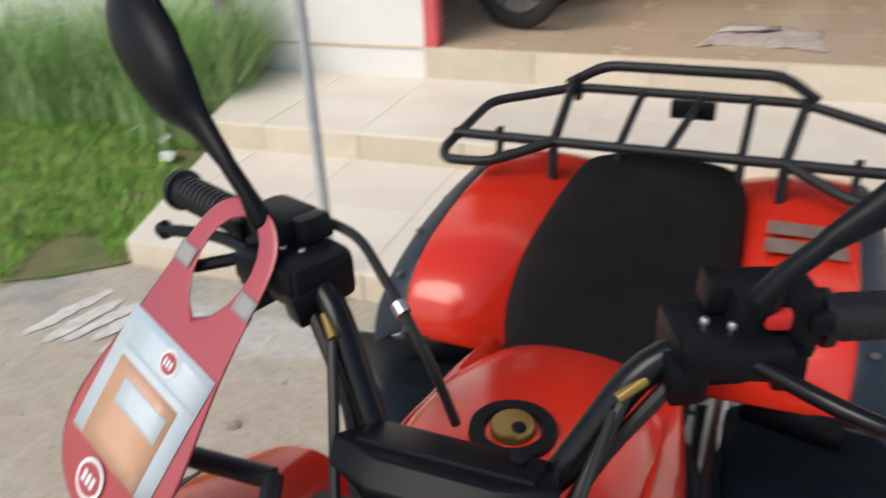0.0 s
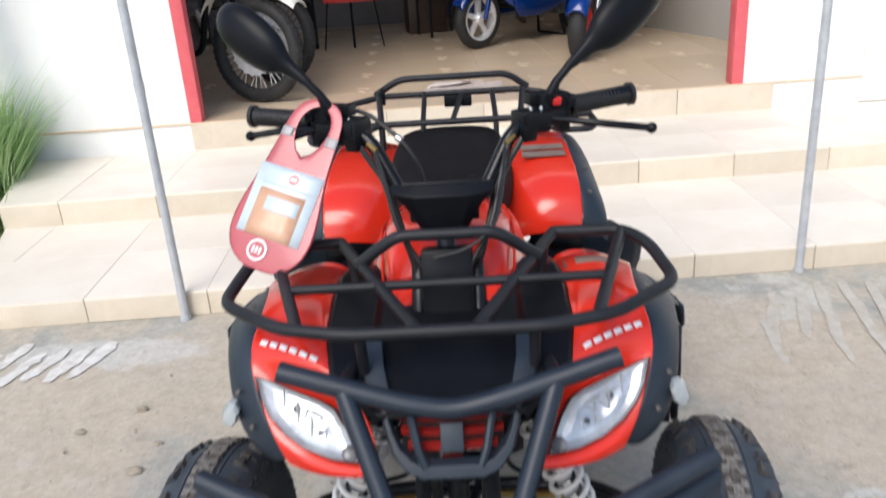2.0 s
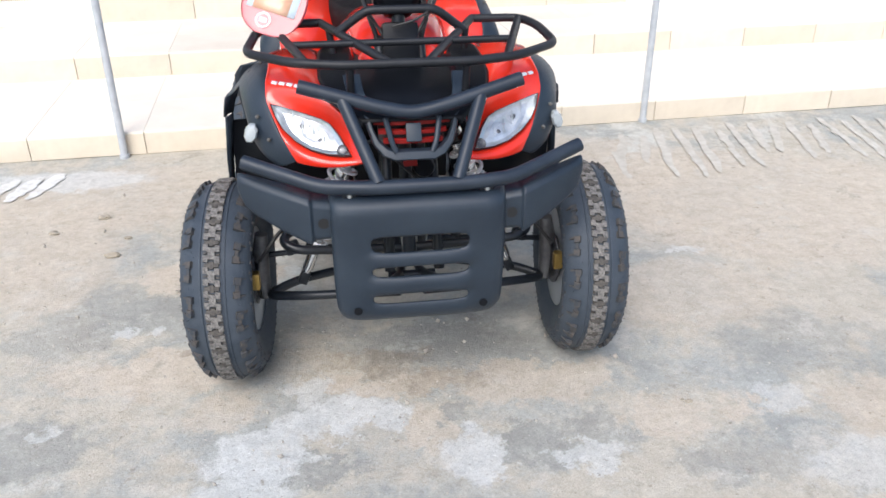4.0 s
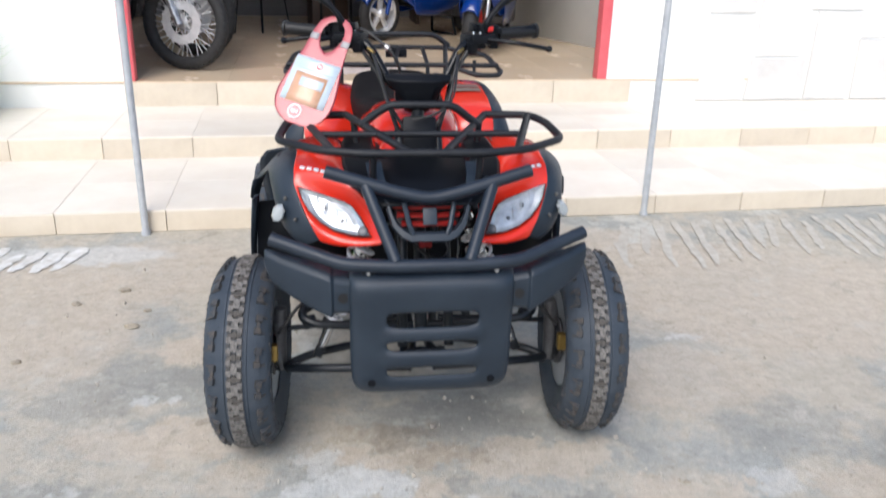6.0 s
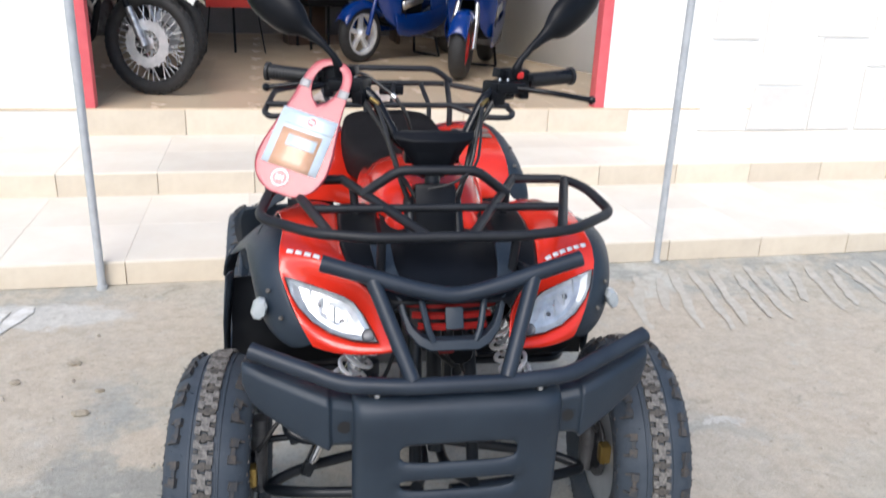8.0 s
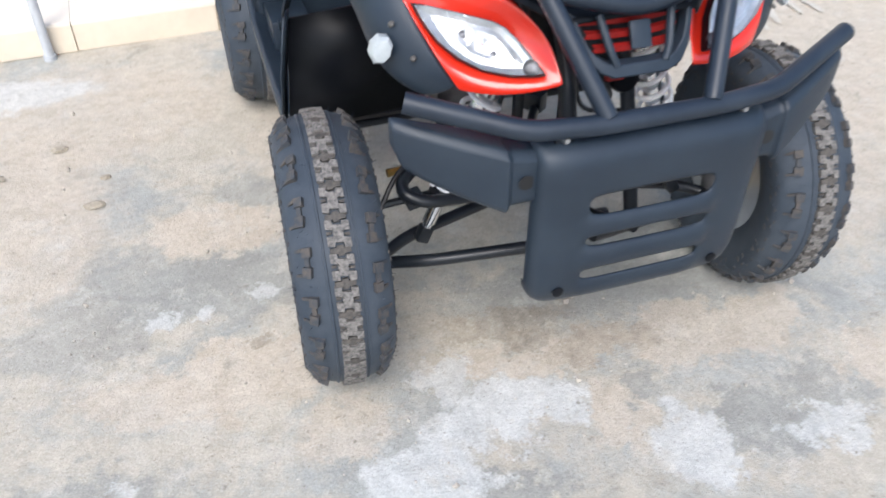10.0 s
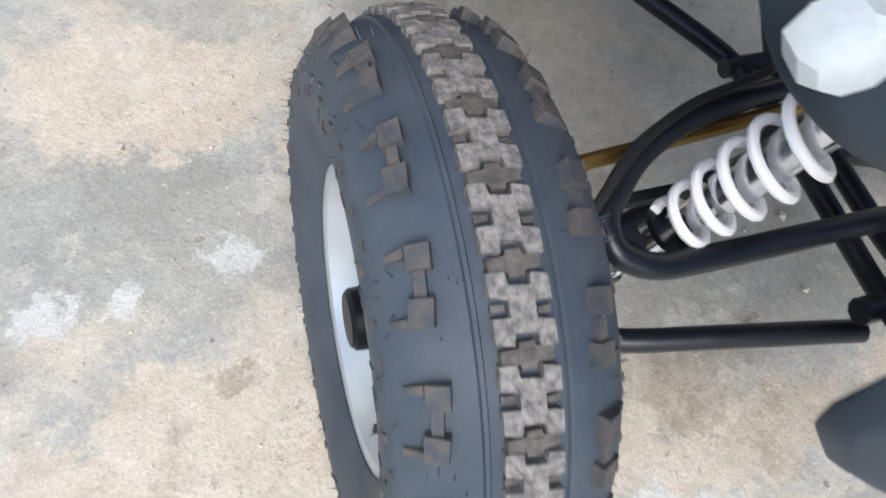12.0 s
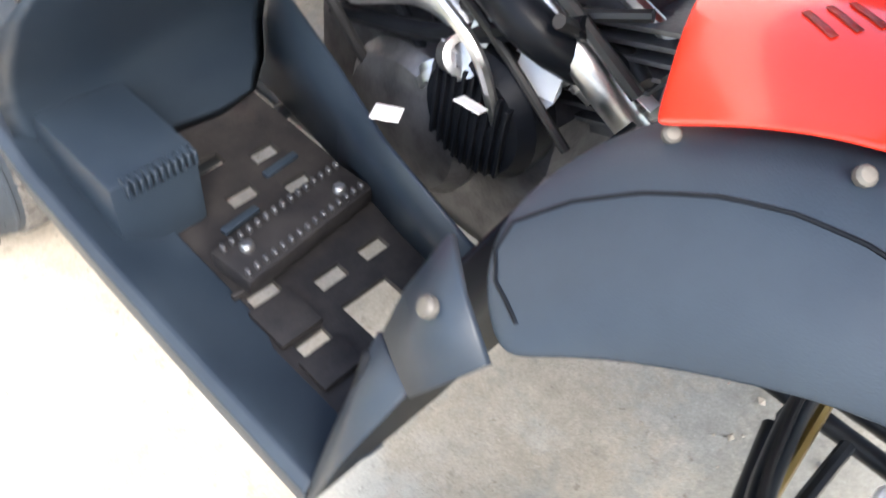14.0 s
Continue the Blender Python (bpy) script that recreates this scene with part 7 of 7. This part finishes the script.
# cloth lying on the shop floor by the edge
bm = bmesh.new()
rows = []
for i in range(31):
    row = []
    for j in range(19):
        x, y = i / 30, j / 18
        edge = 0.045 * noise.noise(Vector((x * 4 + 9 * (y > 0.5), y * 4, 1))) + 0.02 * noise.noise(Vector((x * 13, y * 13, 4)))
        z = 0.004 + 0.020 * abs(noise.noise(Vector((x * 5, y * 4, 3)))) + 0.012 * abs(noise.noise(Vector((x * 11, y * 9, 8))))
        px = (0.60 - 0.12 * y) * (x - 0.5) + 0.06 * (y - 0.5) + edge
        py = 0.42 * (y - 0.5) + 0.06 * math.sin(x * 4) + edge * 1.4
        row.append(bm.verts.new((px, py, z)))
    rows.append(row)
for a, b in zip(rows, rows[1:]):
    for j in range(18):
        bm.faces.new((a[j], a[j + 1], b[j + 1], b[j]))
cloth = solo("floor_cloth", bm, CLOTH, "crumpled pale cloth on the tiled shop floor", "cloth", at=B @ pose(0.27, 4.13, H3, 0, 0, 2), solid=0.004, smooth=60)
part("folded_flap", loft([[(-0.20 + 0.28 * u + 0.02 * noise.noise(Vector((u * 6, 0, 2))), 0.20 - 0.02 * u, 0.030), (-0.19 + 0.24 * u, 0.13 - 0.03 * u + 0.03 * noise.noise(Vector((u * 5, 3, 2))), 0.040), (-0.24 + 0.30 * u, 0.05 + 0.06 * u, 0.026)] for u in (k / 10 for k in range(11))]), CLOTH, cloth, solid=0.004, smooth=60)


# ---- grass strip beside the steps ----
def blades(name, mat, count, place, height, width, seed, label, category):
    r = random.Random(seed)
    verts, faces = [], []
    for k in range(count):
        x, y, z = place(r)
        h = height(r)
        a = r.uniform(0, 2 * math.pi)
        bend = r.uniform(0.2, 0.75) * h
        dx, dy = math.cos(a), math.sin(a)
        px, py = -dy * width * r.uniform(0.6, 1.3), dx * width * r.uniform(0.6, 1.3)
        n0 = len(verts)
        for q, wq in ((0, 1), (0.4, 0.9), (0.75, 0.6)):
            cx, cy, cz = x + dx * bend * q * q, y + dy * bend * q * q, z + h * q * (1 - 0.18 * q)
            verts += [(cx - px * wq, cy - py * wq, cz), (cx + px * wq, cy + py * wq, cz)]
        verts.append((x + dx * bend, y + dy * bend, z + h * 0.82))
        faces += [(n0, n0 + 1, n0 + 3, n0 + 2), (n0 + 2, n0 + 3, n0 + 5, n0 + 4), (n0 + 4, n0 + 5, n0 + 6)]
    me = bpy.data.meshes.new(name)
    me.from_pydata(verts, [], faces)
    me.materials.append(mat)
    ob = new(name, me)
    ob.matrix_world = B
    return tagged(ob, label, category, kind="stuff")


def lawn_place(r):
    while True:
        y = r.uniform(1.2, 3.62)
        x = left_x(y) - 0.05 - abs(r.gauss(0, 1.0)) * 1.6
        if x > -6.5 and (y > 1.55 + 0.25 * noise.noise(Vector((x * 2, 0, 0))) - (-2.2 - x) * 0.35) and noise.noise(Vector((x * 1.6, y * 1.6, 5))) > -0.32:
            return x, y, 0.0


def tall_place(r):
    c = r.choice(((-2.50, 3.48), (-2.52, 3.30), (-2.58, 3.12), (-2.62, 3.42), (-2.75, 3.25), (-2.9, 3.4), (-3.2, 3.3), (-3.6, 3.25), (-4.1, 3.3), (-4.7, 3.2)))
    y = min(3.6, c[1] + r.gauss(0, 0.11))
    return min(left_x(y) - 0.03, c[0] + r.gauss(0, 0.13)), y, 0.0


trunk = thing("young_tree", "thin grey tree trunk rising from grass by the wall", "tree", at=B)
part("trunk", tube([(-2.50, 3.42, -0.02), (-2.47, 3.44, 0.5), (-2.50, 3.46, 1.1), (-2.56, 3.47, 1.8), (-2.66, 3.46, 2.7)], [0.075, 0.060, 0.055, 0.050, 0.042], 12), BARK, trunk)
part("limb", tube([(-2.56, 3.47, 1.8), (-2.40, 3.40, 2.2), (-2.30, 3.36, 2.7)], [0.03, 0.024, 0.018], 8), BARK, trunk)
blades("short_grass", GRASS_A, 14000, lawn_place, lambda r: r.uniform(0.03, 0.10), 0.003, 11, "short green grass beside the steps", "grass")
blades("tall_grass", GRASS_B, 5200, tall_place, lambda r: r.uniform(0.35, 1.15) * r.uniform(0.6, 1.0), 0.005, 12, "tall uncut grass against the white wall", "grass")
poly = [(-7.5, -0.6), (-4.0, 0.7), (-2.15, 1.62), (-1.93, 1.80), (-2.2, 2.7), (-2.46, 3.67), (-7.5, 3.67)]
solo("grass_soil", prism(poly, "z", 0.008, (0, 0, 0.0)), material("green_turf_soil", (0.10, 0.15, 0.04), 0.95, second=(0.22, 0.18, 0.10), scale=5, grain=0.6, grain_scale=60), "mossy green soil under the grass", "soil", kind="structure", at=B)
for k, (x, y, a) in enumerate(((-2.88, 3.10, 20), (-2.62, 2.98, 70), (-2.45, 2.75, 110))):
    solo("litter", loft([[(-0.07, -0.03, 0.004), (0, -0.04, 0.03), (0.07, -0.02, 0.006)], [(-0.06, 0.03, 0.01), (0, 0.04, 0.035), (0.06, 0.04, 0.004)]]), LITTER, "scrap of white plastic litter on the grass", "litter", group="litter", at=B @ pose(x, y, 0.03, 0, 0, a), solid=0.003)

# pale brushed lime strokes, low ridges on the yard
r = random.Random(21)


def lime_stroke(x0, y0, x1, y1, w, mat):
    n = 10
    pts = [(x0 + (x1 - x0) * q / n + r.uniform(-0.008, 0.008), y0 + (y1 - y0) * q / n, 0.001) for q in range(n + 1)]
    bm = tube(pts, [0.003 + w * math.sin(math.pi * min(1, q / n * 0.94 + 0.04)) ** 0.35 * r.uniform(0.55, 1.15) for q in range(n + 1)], 8)
    for v in bm.verts:
        v.co.z *= 0.022
    solo("cement_ridge", bm, mat, "low pale ridge of dried cement on the ground", "ridge", group="cement ridges", at=B)


for k in range(17):
    x, ln = 1.30 + 0.10 * k, r.uniform(0.35, 0.6)
    lime_stroke(x, 1.70 - r.uniform(0, 0.12), x - 0.10 - r.uniform(0, 0.08), 1.62 - ln, 0.020, LIME)
lime_stroke(1.17, 1.40, 1.12, 1.08, 0.016, LIME)
for k in range(8):
    x, ln = -1.86 + 0.085 * k, r.uniform(0.22, 0.42)
    lime_stroke(x, 1.66 - r.uniform(0, 0.12), x - 0.05 - r.uniform(0, 0.06), 1.60 - ln, 0.032, LIME_WHITE)

# a knobbly wheel lying on the concrete beside the bike
spare = thing("spare_wheel", "black knobbly quad wheel lying flat on the concrete", "wheel")
wheel(spare, "rim", 0, 0, 0, 0.265, 0.083, 1, 30, 19, 0.150, "silver steel rim")
spare.matrix_world = pose(1.535, -0.485, 0.088, 0, -90, 20)

# clods of dry soil
bm = bmesh.new()
for x, y, sz in ((-1.22, 0.93, 0.026), (-0.967, 0.716, 0.034), (-0.94, 0.85, 0.020), (-1.28, 0.48, 0.024), (-1.066, 1.045, 0.030), (0.69, -0.335, 0.014), (0.675, -0.325, 0.008)):
    knob = bmesh.ops.create_icosphere(bm, subdivisions=2, radius=1, matrix=Matrix.Identity(4))["verts"]
    for v in knob:
        lump = 0.75 + 0.5 * r.random()
        v.co = Vector((x + v.co.x * sz * 0.75 * lump, y + v.co.y * sz * 0.5 * lump, max(0.0, 0.12 * sz + v.co.z * sz * 0.28 * lump)))
solo("soil_clods", bm, CLOD, "small brown clods of dry soil on the concrete", "soil", kind="stuff", smooth=0)

# grit on the yard
r = random.Random(5)
bm = bmesh.new()
for k in range(600):
    x, y = r.gauss(-0.3, 0.9), r.gauss(0.0, 0.7)
    sz = r.uniform(0.0015, 0.0045) if r.random() < 0.95 else r.uniform(0.006, 0.010)
    m = pose(x, y, sz * 0.5, r.uniform(0, 90), r.uniform(0, 90), 0) @ Matrix.Diagonal((sz, sz * r.uniform(0.6, 1), sz * r.uniform(0.5, 0.9), 1))
    t = [bm.verts.new(m @ Vector(p)) for p in ((1, 0, 0), (0, 1, 0), (-1, 0, 0), (0, -1, 0), (0, 0, 1), (0, 0, -1))]
    for a, b in ((0, 1), (1, 2), (2, 3), (3, 0)):
        bm.faces.new((t[a], t[b], t[4]))
        bm.faces.new((t[b], t[a], t[5]))
solo("grit", bm, PEBBLE, "pale grit and crumbs on the concrete", "grit", kind="stuff", smooth=0)
